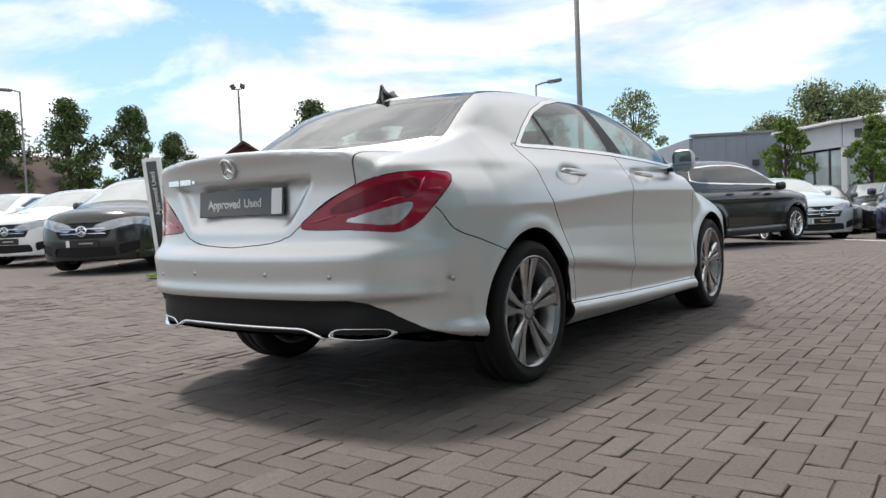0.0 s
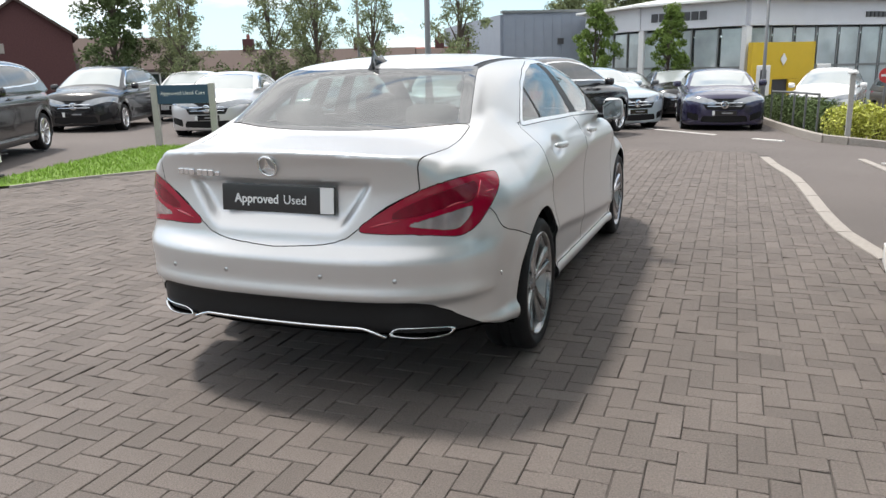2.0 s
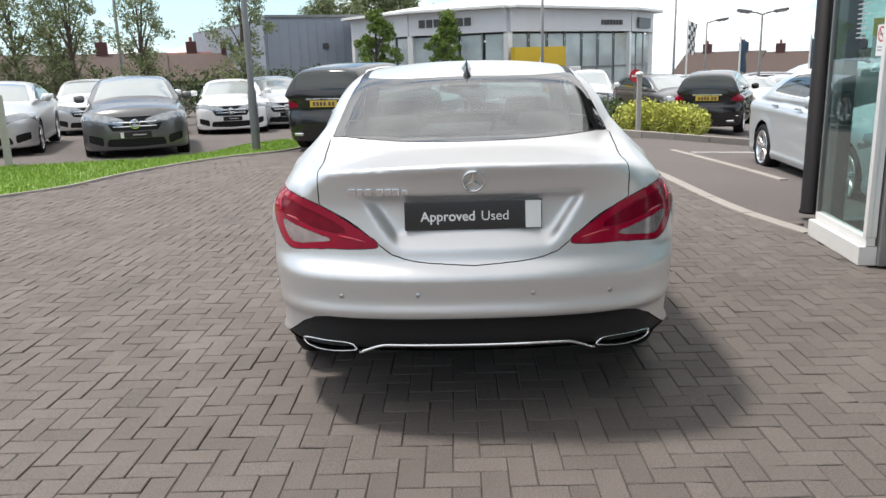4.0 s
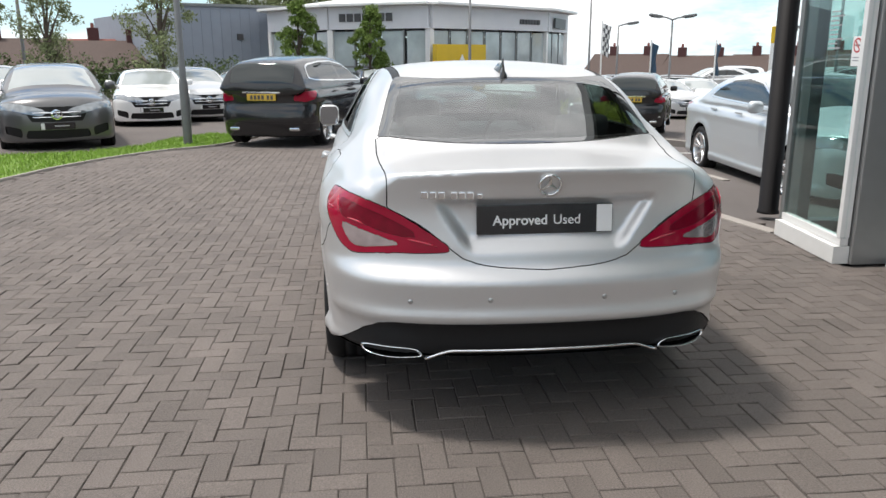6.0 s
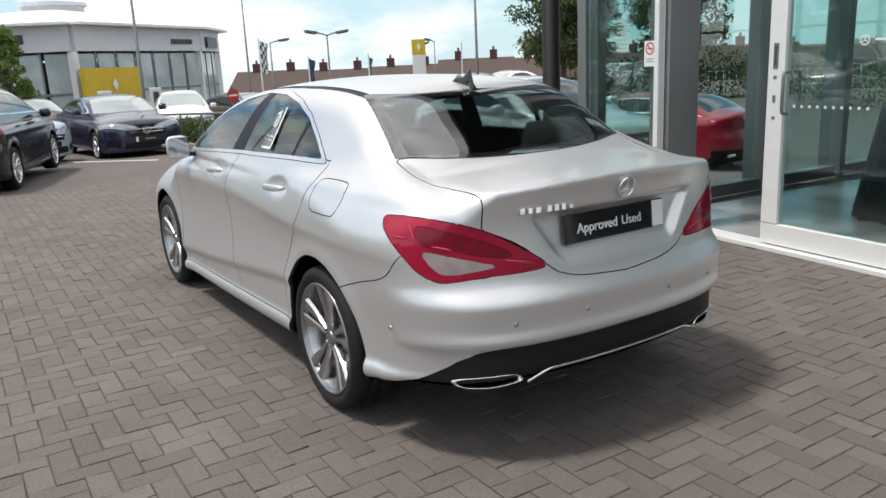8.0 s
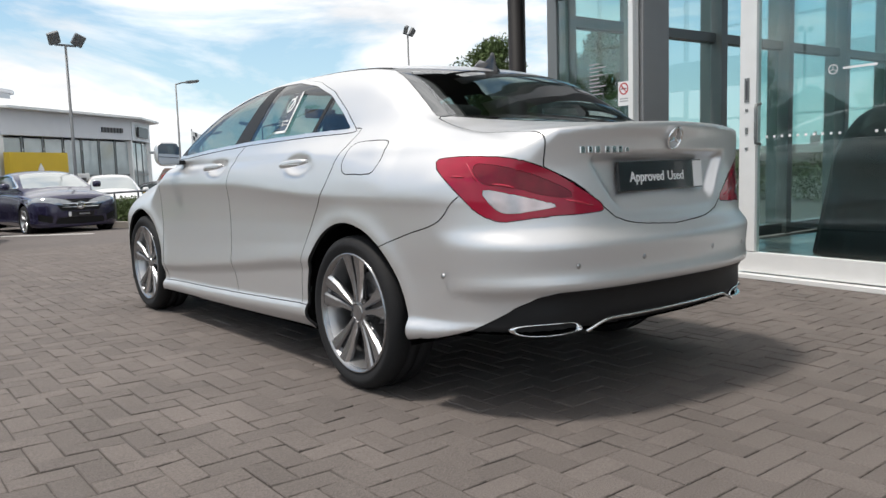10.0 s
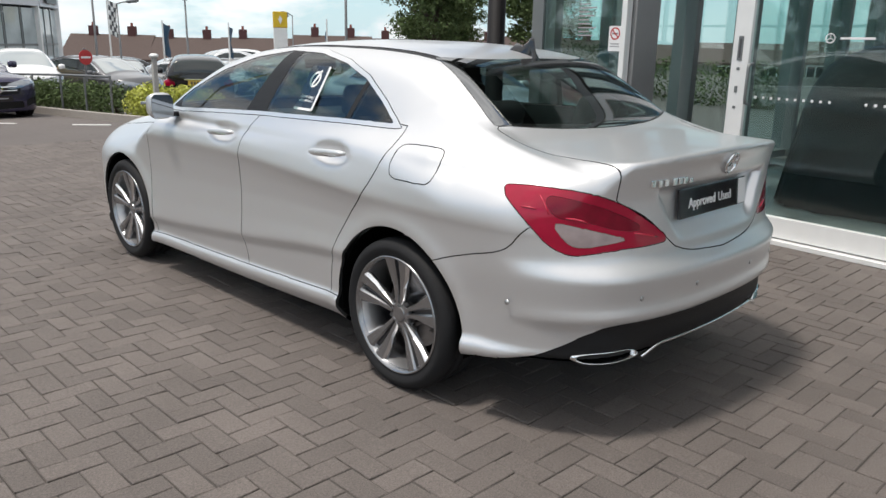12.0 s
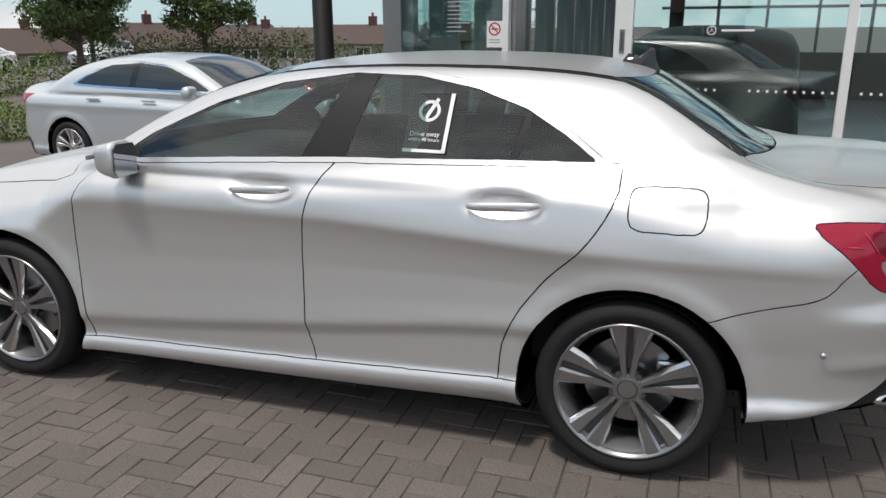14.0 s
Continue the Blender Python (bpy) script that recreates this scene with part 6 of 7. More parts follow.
def plain_shape(kind):
    if kind in SHAPES:
        return SHAPES[kind]
    S = SPECS[kind]
    hw, wb, back, nose = S["hw"], S["wb"], S["back"], S["nose"]
    wy = (0.0, wb)

    def W(y, z):
        prof = np.interp(z, [0.1, 0.2, 0.28, 0.32, 0.55, 0.78, 0.84, 0.95, 1.05, 1.15, 1.5], np.array([-0.13, -0.04, -0.012, -0.03, -0.014, -0.012, 0.0, -0.018, -0.06, -0.12, -0.4])) + hw
        prof = prof - 0.05 * np.clip((back + 0.5 - y) / 0.5, 0, 2) ** 2 - 0.06 * np.clip((y - nose + 0.7) / 0.7, 0, 2) ** 2
        for c in wy:
            prof = prof + 0.014 * np.exp(-((np.hypot(y - c, z - 0.32) - 0.40) / 0.05) ** 2)
        return prof

    r0 = curve([0.1, 0.3, 0.5, 0.62, 0.75, 1.0, 1.15], [back + 0.14, back + 0.05, back, back + 0.01, back + 0.045, back + 0.03, back + 0.06])
    R = lambda x, z: r0(z) + 0.11 * x ** 2 + 0.22 * x ** 4
    f0 = curve([0.0, 0.22, 0.45, 0.62, 0.75, 0.95], [nose - 0.14, nose - 0.03, nose, nose - 0.005, nose - 0.04, nose - 0.16])
    F = lambda x, z: f0(z) - 0.14 * x ** 2 - 0.40 * x ** 4
    d0, g0 = curve(*S["deck"]), curve(*S["roof"])
    T = lambda x, y: d0(y) - 0.03 * (x / 0.6) ** 2 - 0.02 * (x / 0.6) ** 4
    GT = lambda x, y: g0(y) - 0.035 * (x / 0.6) ** 2 - 0.02 * (x / 0.6) ** 4
    GW = lambda y, z: hw - 0.095 - 0.05 * np.clip(-y, 0, 1) - 0.42 * (np.maximum(z, 1.0) - 1.07) - 0.35 * (np.maximum(z, 1.0) - 1.07) ** 2 - 1.2 * np.maximum(1.0 - z, 0)
    tw, tr, tf = table(W, back - 0.1, nose + 0.1, 0.05, 1.6, 0.012, 1), table(R, 0, 1.0, 0.05, 1.4, 0.012, 1), table(F, 0, 1.0, 0.0, 1.4, 0.012, 1)
    tt, tg = table(T, 0, 1.0, back - 0.1, nose + 0.1, 0.015, 1), table(GT, 0, 1.0, back - 0.1, nose + 0.1, 0.015, 1)

    def f(x, y, z):
        e = smax(smax(x - tw(y, z), tr(x, z) - y, 0.16), y - tf(x, z), 0.13)
        low = smax(smax(e, (z - tt(x, y)) * 0.97, 0.08), 0.18 - z, 0.04)
        gh = smax(x - GW(y, z), (z - tg(x, y)) * 0.93, 0.09)
        gh = smax(smax(gh, back + 0.03 - y, 0.06), 0.9 - z, 0.05)
        return smin(low, gh, 0.05)

    h = 0.04
    V, Q = skin(f, hw + 0.06, back - 0.07, nose + 0.07, 0.12, 1.62, h)
    far = lambda c, d: np.where(c, d, 9.0)
    s0, s1 = S["screen"]
    w0, w1 = S["wind"]
    steep = kind in ("hatch", "small")
    zs0 = 1.05 if steep else 1.0
    fns = dict(
        arch=lambda P: far((P[:, 0] > 0.45) & (P[:, 2] < 0.9), np.minimum(np.hypot(P[:, 1], P[:, 2] - 0.32) - 0.375, np.hypot(P[:, 1] - wb, P[:, 2] - 0.32) - 0.375)),
        dlo=lambda P: far((P[:, 0] > 0.4) & (P[:, 2] > 0.95), poly_dist(S["dlo"], P[:, 1], P[:, 2])),
        dlo_in=lambda P: far((P[:, 0] > 0.4) & (P[:, 2] > 0.95), poly_dist(S["dlo"], P[:, 1], P[:, 2]) + 0.022),
        post=lambda P: far(P[:, 2] > 0.95, np.abs(P[:, 1] - S["post"]) - 0.05),
        wind=lambda P: far((P[:, 2] > 1.0) & (P[:, 1] > 1.1), np.maximum(np.maximum(P[:, 0] - (0.56 + 0.15 * np.clip((P[:, 1] - w0) / 0.8, 0, 1)), w0 - P[:, 1]), P[:, 1] - w1)),
        screen=lambda P: far((P[:, 2] > zs0) & (P[:, 1] < 0.4), np.maximum(np.maximum(P[:, 0] - 0.57, P[:, 1] - s1), (1.10 - P[:, 2]) if steep else (s0 - P[:, 1]))),
        head=lambda P: far(P[:, 1] > wb, poly_dist([(-0.04, 0.86), (0.10, 0.80), (0.27, 0.74), (0.33, 0.67), (0.22, 0.62), (0.04, 0.655), (-0.10, 0.74), (-0.16, 0.84)], nose - P[:, 1] - P[:, 0] + 0.45, P[:, 2])),
        grille=lambda P: far(P[:, 1] > wb + 0.3, poly_dist([(-0.1, 0.765), (0.42, 0.765), (0.475, 0.70), (0.38, 0.53), (-0.1, 0.52)], P[:, 0], P[:, 2])),
        intake=lambda P: far(P[:, 1] > wb + 0.3, np.minimum(poly_dist([(-0.1, 0.39), (0.46, 0.39), (0.50, 0.26), (-0.1, 0.24)], P[:, 0], P[:, 2]), poly_dist([(0.54, 0.42), (0.78, 0.47), (0.78, 0.34), (0.54, 0.27)], P[:, 0], P[:, 2]))),
        tail=lambda P: far(P[:, 1] < 0.0, poly_dist([(-0.30, 0.97), (0.10, 0.96), (0.34, 0.92), (0.36, 0.80), (0.10, 0.78), (-0.15, 0.82)], back + 1.0 - P[:, 1] - P[:, 0], P[:, 2])),
        low=lambda P: far((P[:, 1] < -0.3), P[:, 2] - 0.42),
    )
    for k in fns:
        V, Q = cut(V, Q, fns[k])
    g = slope(f, V, 0.02)
    N = g / np.maximum(np.linalg.norm(g, axis=1, keepdims=True), 1e-9)
    cen = np.array([V[list(q)].mean(0) for q in Q])
    nrm = np.array([N[list(q)].mean(0) for q in Q])
    val = {k: settle(fn(V), Q) for k, fn in fns.items()}
    gr = {}
    for i, q in enumerate(Q):
        I = lambda k: val[k][i] < 0
        n = nrm[i]
        if I("arch"):
            continue
        if n[2] < -0.75:
            key = "pan"
        elif I("dlo") and n[0] > 0.3:
            key = "trim" if not I("dlo_in") else ("post" if I("post") else ("glass_f" if cen[i][1] > S["post"] else "glass_r"))
        elif I("wind") and n[2] > 0.15:
            key = "wind"
        elif I("screen") and (n[1] < -0.2 or n[2] > 0.3):
            key = "screen"
        elif I("head") and n[1] > 0.1:
            key = "head"
        elif I("grille") and n[1] > 0.15:
            key = "grille"
        elif I("intake") and n[1] > 0.2:
            key = "intake"
        elif I("tail") and (n[1] < -0.15 or n[0] > 0.6):
            key = "tail"
        elif I("low") and n[1] < -0.3:
            key = "low"
        else:
            key = "body"
        gr.setdefault(key, []).append(q)
    SHAPES[kind] = (V, N, gr, S)
    return SHAPES[kind]


def parked_car(kind, paint, x, y, rz, label, group="", z=None, plate="front", bright=True, flat=False):
    V, N, gr, S = plain_shape(kind)
    hw, wb, back, nose = S["hw"], S["wb"], S["back"], S["nose"]
    zz = ground_z(x, y) if z is None else z
    car = thing({"saloon": "saloon_car", "coupe": "coupe_car", "hatch": "hatchback_car", "small": "small_car"}[kind], pose(x, y, zz, 0, 0, rz), label, "car", group)
    panel("body_shell", V, N, gr["body"], M[paint], car, 0, 0.001, 0.01)
    panel("floor_pan", V, N, gr["pan"], M["dark"], car, 0, 0, 0)
    panel("windscreen", V, N, gr["wind"], M["sky_painted_glass"] if bright else M["far_glass"], car, 0, 0.001, 0.0)
    panel("rear_screen", V, N, gr["screen"], M["far_glass"], car, 0, 0.001, 0.0)
    panel("grille", V, N, gr["grille"], M["black_plastic"], car, 0, 0.001, 0.01, push=-0.012)
    panel("lower_intake", V, N, gr["intake"], M["black_plastic"], car, 0, 0.001, 0.01, push=-0.015)
    panel("rear_valance", V, N, gr.get("low", []), M["black_plastic"] if paint != "black_paint" else M["black_paint"], car, 0, 0.001, 0.01)
    for s in (-1, 1):
        panel("side_window", V, N, gr["glass_f"], M["far_glass"], car, s, 0.0, 0.0)
        panel("side_window", V, N, gr["glass_r"], M["far_glass"], car, s, 0.0, 0.0)
        panel("window_trim", V, N, gr["trim"], M["chrome"], car, s, 0.0, 0.008, push=0.003)
        panel("window_post", V, N, gr["post"], M["gloss_black"], car, s, 0.0, 0.0)
        panel("headlamp", V, N, gr["head"], M["head_lens"], car, s, 0.002, 0.012)
        panel("tail_lamp", V, N, gr["tail"], M["lamp_red"], car, s, 0.002, 0.012)
        bm = bmesh.new()
        bmesh.ops.create_uvsphere(bm, u_segments=12, v_segments=8, radius=1.0)
        for v in bm.verts:
            v.co = Vector((s * (hw + 0.075) + 0.095 * math.copysign(abs(v.co.x) ** 0.6, v.co.x), S["wind"][1] - 0.42 + 0.07 * v.co.y, 1.05 + 0.075 * math.copysign(abs(v.co.z) ** 0.6, v.co.z)))
        part("door_mirror", bm, M[paint], car, smooth=True)
        for hy in (S["post"] - 0.55, S["post"] + 0.30):
            bm = box_bm(-0.012, 0.012, -0.10, 0.10, -0.014, 0.014, 0.008)
            bmesh.ops.translate(bm, verts=bm.verts[:], vec=(s * (hw - 0.012), hy, 0.93))
            part("door_handle", bm, M[paint], car)
        for wy in (0.0, wb):
            wheel(car, s * (hw - 0.115), wy, r=0.32, rim=0.235, side=s, simple=True)
            bm = bmesh.new()
            rows = [[bm.verts.new((s * xx, wy + 0.377 * math.cos(a), 0.32 + 0.377 * math.sin(a))) for a in np.linspace(-0.4, math.pi + 0.4, 16)] for xx in (hw - 0.32, hw - 0.06)]
            for k in range(15):
                bm.faces.new((rows[0][k], rows[0][k + 1], rows[1][k + 1], rows[1][k]))
            bm.faces.new(rows[0])
            part("wheel_housing", bm, M["dark"], car)
    # grille bars, emblem, plates
    fy = lambda xx: nose - 0.045 - 0.14 * xx * xx - 0.3 * xx ** 4
    for zb in (0.60, 0.675):
        part("grille_bar", tube_bm([(xx, fy(xx) + 0.03, zb) for xx in np.linspace(-0.36, 0.36, 9)], 0.011, 6), M["chrome"], car)
    em = part("emblem", lathe_bm([(0.085, 0), (0.085, 0.012), (0.066, 0.016), (0.062, 0.004)], 24, "z"), M["chrome"], car)
    em.matrix_local = pose(0, nose - 0.004, 0.64, -90, 0, 0)
    for k in range(3):
        a = math.radians(-90 + 120 * k)
        part("emblem_bar", tube_bm([(0, nose + 0.010, 0.64), (0.068 * math.cos(a), nose + 0.010, 0.64 + 0.068 * -math.sin(a))], 0.009, 5), M["chrome"], car)
    p1 = part("front_plate", box_bm(-0.26, 0.26, nose - 0.012, nose + 0.006, 0.40, 0.51, 0.003), M["plate_black"], car, "black dealer plate")
    part("plate_bar", box_bm(-0.17, 0.05, nose + 0.006, nose + 0.008, 0.445, 0.465), M["ink_grey"], p1)
    part("plate_square", box_bm(0.20, 0.255, nose + 0.006, nose + 0.009, 0.405, 0.505), M["plate_white"], p1)
    pz = 0.86
    part("plate_surround", box_bm(-0.34, 0.34, back + 0.012, back + 0.05, pz + 0.062, pz + 0.092, 0.006), M["chrome"], car)
    p2 = part("rear_plate", box_bm(-0.26, 0.26, back + 0.006, back + 0.03, pz - 0.055, pz + 0.055, 0.003), M["plate_yellow"], car, "yellow rear number plate")
    for k in range(6):
        xx = -0.20 + 0.068 * k + (0.03 if k > 3 else 0)
        part("plate_bar", box_bm(xx, xx + 0.045, back + 0.003, back + 0.0055, pz - 0.035, pz + 0.035), M["sign_dark"], p2)
    part("bumper_strip", tube_bm([(xx, back + 0.02 + 0.11 * xx * xx + 0.22 * xx ** 4, 0.44) for xx in np.linspace(-0.72, 0.72, 11)], 0.012, 6), M["chrome"] if plate == "rear" else M[paint], car)
    for s in (-1, 1):
        part("exhaust_trim", box_bm(s * 0.55 - 0.09, s * 0.55 + 0.09, back + 0.06, back + 0.14, 0.29, 0.35, 0.02), M["chrome"], car)
    return car


def heading(hx, hy):
    return math.degrees(math.atan2(-hx, hy))


def by_front(kind, paint, fx, fy, hx, hy, label, **kw):
    """Places a car by the middle of its front axle."""
    n = math.hypot(hx, hy)
    wb = SPECS[kind]["wb"]
    parked_car(kind, paint, fx - wb * hx / n, fy - wb * hy / n, heading(hx, hy), label, **kw)


def by_rear(kind, paint, rx, ry, hx, hy, label, **kw):
    parked_car(kind, paint, rx, ry, heading(hx, hy), label, **kw)


ROW = "cars parked in the sales rows"
by_rear("hatch", "black_paint", -2.15, 10.6, 0.30, 0.954, "black compact people carrier with chrome window trim", plate="rear")
by_front("saloon", "pale_blue", -0.85, 15.5, 0.60, -0.80, "pale ice-blue luxury saloon with a mesh grille", group=ROW)
by_front("coupe", "grey_paint", -1.1, 19.3, 0.35, -0.94, "grey convertible with a dark soft top", group=ROW)
by_front("coupe", "purple_paint", 1.45, 15.5, 0.10, -0.995, "dark blue-purple coupe with a silver lip spoiler", group=ROW)
by_front("saloon", "black_paint", 0.2, 21.0, 0.20, -0.98, "black saloon behind the dark blue coupe", group=ROW)
by_front("saloon", "grey_paint", -6.0, 10.5, 0.36, -0.93, "dark grey executive saloon facing the grass verge", group=ROW)
by_front("coupe", "silver", -9.0, 10.9, 0.36, -0.93, "silver coupe parked behind the blue sign", group=ROW)
by_front("coupe", "white_paint", -5.9, 16.4, 0.25, -0.97, "white roadster with wide front intakes", group=ROW)
by_front("hatch", "black_paint", -9.0, 3.95, 0.49, -0.87, "black hatchback with bright window trim beside the banner", group=ROW)
by_front("hatch", "black_paint", -12.9, 11.1, 0.42, -0.91, "black compact people carrier in the second row", group=ROW)
by_front("saloon", "white_paint", -12.3, 4.4, 0.44, -0.90, "white saloon with dark grille", group=ROW)
by_front("saloon", "white_paint", -15.0, 4.2, 0.44, -0.90, "white saloon at the end of the row", group=ROW)
by_front("saloon", "silver", -8.2, 16.3, 0.40, -0.92, "silver saloon in the second row", group=ROW)
by_front("saloon", "silver", -5.0, 18.2, 0.38, -0.92, "silver saloon in the second row", group=ROW)
by_front("saloon", "silver", -9.9, 17.0, 0.40, -0.92, "silver saloon in the second row", group=ROW)
by_front("coupe", "white_paint", -3.9, 21.6, 0.35, -0.94, "white coupe near the lamp post", group=ROW)
by_front("saloon", "white_paint", -13.6, 15.5, 0.42, -0.91, "white saloon in the second row", group=ROW)
by_rear("saloon", "silver_blue", 5.16, 7.2, -0.07, -1.0, "pale metallic blue saloon in the bay beside the showroom", bright=False)
by_rear("small", "black_paint", 6.2, 15.6, 0.42, 0.91, "black small hatchback with a yellow rear plate", plate="rear")
by_rear("coupe", "red_paint", 9.6, 6.4, -0.12, 0.99, "bright red coupe parked beyond the showroom end wall", bright=False)
for k, (cx, cy, rz, col, kd) in enumerate([(6.2, 22.5, 75, "white_paint", "hatch"), (9.0, 21.6, 80, "grey_paint", "hatch"), (8.2, 24.8, 95, "black_paint", "saloon"), (11.8, 23.6, 85, "silver", "saloon"), (13.6, 26.5, 70, "white_paint", "hatch"),
                                           (12.2, 19.6, 100, "silver", "saloon"), (15.0, 21.5, 95, "grey_paint", "saloon"), (16.5, 27.0, 90, "purple_paint", "hatch"), (18.5, 23.5, 95, "white_paint", "saloon"), (20.5, 26.5, 95, "black_paint", "hatch"),
                                           (14.2, 25.0, 150, "red_paint", "hatch"), (22.0, 21.0, 100, "silver", "hatch")]):
    cx, cy = 1.42 * cx + 2.0, 1.42 * cy + 1.5
    parked_car(kd, col, cx, cy, rz, {"white_paint": "white", "grey_paint": "dark grey", "black_paint": "black", "silver": "silver", "purple_paint": "dark blue", "red_paint": "red"}[col] + " car standing in the neighbouring car park", group="cars in the neighbouring car park")
for kd, col, cx, cy, rz in (("hatch", "white_paint", 4.7, 24.3, 168), ("hatch", "grey_paint", 6.9, 25.6, 195), ("hatch", "black_paint", 8.7, 26.4, 160), ("saloon", "silver", 10.9, 27.3, 185), ("saloon", "white_paint", 12.9, 28.0, 172)):
    parked_car(kd, col, cx, cy, rz, {"white_paint": "white", "grey_paint": "dark grey", "black_paint": "black", "silver": "silver"}[col] + " car parked before the dealership windows", group="cars before the dealership")
for kind_, col_, px_, py_, rz_, lab_, z_ in PARKED:
    parked_car(kind_, col_, px_, py_, rz_, lab_, z=z_, bright=False)


# ---------- trees, hedges, shrubs ----------
def leaves(rng, pts, size, vs, fs):
    n = len(pts)
    a, b = rng.normal(size=(n, 3)), rng.normal(size=(n, 3))
    a /= np.linalg.norm(a, axis=1, keepdims=True)
    b -= a * (a * b).sum(1, keepdims=True)
    b /= np.linalg.norm(b, axis=1, keepdims=True) + 1e-9
    q = size * rng.uniform(0.6, 1.3, (n, 1))
    k = len(vs)
    vs += np.stack([pts - a * q, pts + b * q * 0.45, pts + a * q, pts - b * q * 0.45], 1).reshape(-1, 3).tolist()
    fs += (k + np.arange(4 * n).reshape(n, 4)).tolist()


def tree(seed, height, radius, leaf, base=0.3, clumps=46, per=70, size=0.10, shape=1.0):
    """A trunk with limbs and an uneven crown of small leaves, at the origin."""
    rng = np.random.default_rng(seed)
    t = thing("tree", Matrix.Identity(4), "x", "tree")
    bm = tube_bm([(0, 0, -0.1), (0.03, 0.02, height * 0.3), (-0.02, 0.05, height * 0.6), (0.03, 0, height * 0.9)], 0.022 * height, 8, taper=[1, 0.8, 0.45, 0.12])
    cl = []
    for k in range(clumps):
        u = (k + rng.random()) / clumps
        z = height * (base + (1 - base) * u ** 0.9)
        env = radius * (math.sin(math.pi * min(1.0, 0.12 + 0.86 * u ** shape)) ** 0.75) * rng.uniform(0.55, 1.08)
        a = rng.uniform(0, 6.283)
        rr = env * math.sqrt(rng.uniform(0.08, 1.0))
        cl.append((rr * math.cos(a), rr * math.sin(a), z))
    for c in cl[::3]:
        z0 = c[2] * rng.uniform(0.55, 0.8)
        tube_bm([(0, 0, z0), (c[0] * 0.5, c[1] * 0.5, 0.5 * (z0 + c[2]) + 0.05), c], 0.008 * height, 5, bm, [1, 0.6, 0.25])
    part("trunk", bm, M["bark"], t)
    vs, fs = [], []
    for c in cl:
        r = radius * rng.uniform(0.16, 0.34)
        q = rng.normal(size=(per, 3))
        q = q / np.linalg.norm(q, axis=1, keepdims=True) * (rng.random((per, 1)) ** 0.5) * r * np.array([1, 1, 0.8])
        leaves(rng, q + np.array(c), size, vs, fs)
    mesh_ob("crown", vs, fs, M[leaf], t)
    return t


def plant(proto, x, y, scale, rz, label, group=""):
    c = copy_thing(proto, pose(x, y, ground_z(x, y), 0, 0, rz))
    c.scale = (scale, scale, scale)
    tagged(c, label, "tree", group)
    return c


def bush(name, pts, radii, leaf, size, n, label, seed=1, wood=True):
    rng = np.random.default_rng(seed)
    t = thing(name, Matrix.Identity(4), label, "hedge" if name == "hedge" else "shrub")
    vs, fs = [], []
    for (x, y, z), (rx, ry, rz) in zip(pts, radii):
        q = rng.normal(size=(n, 3))
        q = q / np.linalg.norm(q, axis=1, keepdims=True) * (rng.random((n, 1)) ** 0.25)
        q = q * np.array([rx, ry, rz]) * (1 + 0.12 * np.sin(7 * q[:, :1] + 5 * q[:, 1:2]))
        q[:, 2] = np.maximum(q[:, 2], -z)
        leaves(rng, q + np.array([x, y, z + ground_z(x, y)]), size, vs, fs)
    mesh_ob("foliage", vs, fs, M[leaf], t)
    bm = bmesh.new()
    for (x, y, z) in pts:
        for k in range(3):
            a = rng.uniform(0, 6.28)
            tube_bm([(x, y, ground_z(x, y) - 0.02), (x + 0.1 * math.cos(a), y + 0.1 * math.sin(a), z * 0.8 + ground_z(x, y))], 0.02, 5, bm, [1, 0.5])
    tagged(part("stem_tangle", bm, M["bark"], t), kind="stuff")
    return t


ROWT = "trees along the back of the site"
pa = tree(11, 5.0, 1.35, "leaf", 0.28, 50, 110, 0.055)
pb = tree(23, 5.6, 1.6, "leaf_dark", 0.16, 70, 170, 0.075, 0.62)
pc = tree(31, 3.3, 0.75, "leaf_lime", 0.22, 60, 150, 0.05, 0.8)
pd = tree(47, 8.0, 3.4, "leaf", 0.12, 80, 200, 0.11, 0.8)
for x, y, s, r in ((-13.9, 20.9, 0.9, 10), (-12.4, 21.6, 0.94, 80), (-9.9, 21.0, 0.86, 150), (-15.9, 18.6, 0.86, 220), (-14.3, 24.0, 0.86, 300), (-17.5, 20.0, 0.86, 40)):
    plant(pa, x, y, s, r, "slender green street tree with an open leafy crown", ROWT)
plant(pa, -6.3, 19.6, 0.86, 120, "young tree with sparse leaves beside the lamp post")
for x, y, s, r in ((-18.8, 18.6, 0.92, 0), (-32.4, 16.2, 1.16, 60), (-31.2, 18.6, 1.12, 130), (-33.6, 13.9, 1.05, 200), (-31.6, 21.4, 0.95, 280)):
    plant(pb, x, y, s, r, "dense dark green conical tree", ROWT)
plant(pc, -2.72, 23.0, 1.05, 0, "small clipped green tree before the grey shed", "pair of clipped trees")
plant(pc, -0.34, 23.2, 1.02, 70, "small clipped green tree before the grey shed", "pair of clipped trees")
pe = tree(53, 8.0, 2.7, "leaf_dark", 0.30, 110, 230, 0.10, 0.85)
for x, y, s, r in ((17.5, 19.2, 0.72, 0), (20.4, 16.4, 0.72, 100), (21.5, 22.3, 0.6, 200)):
    plant(pe, x, y, s, r, "broad dark green tree behind the parking bays", "trees behind the bays")
for x, y, s, r in ((-5.5, 46.0, 0.95, 0), (-3.4, 46.6, 0.90, 90), (-8.3, 46.0, 0.76, 170)):
    plant(pd, x, y, s, r, "tall tree rising behind the grey shed", "trees behind the shed")
for o in (pa, pb, pc, pd, pe):
    for ch in list(o.children):
        bpy.data.objects.remove(ch)
    bpy.data.objects.remove(o)
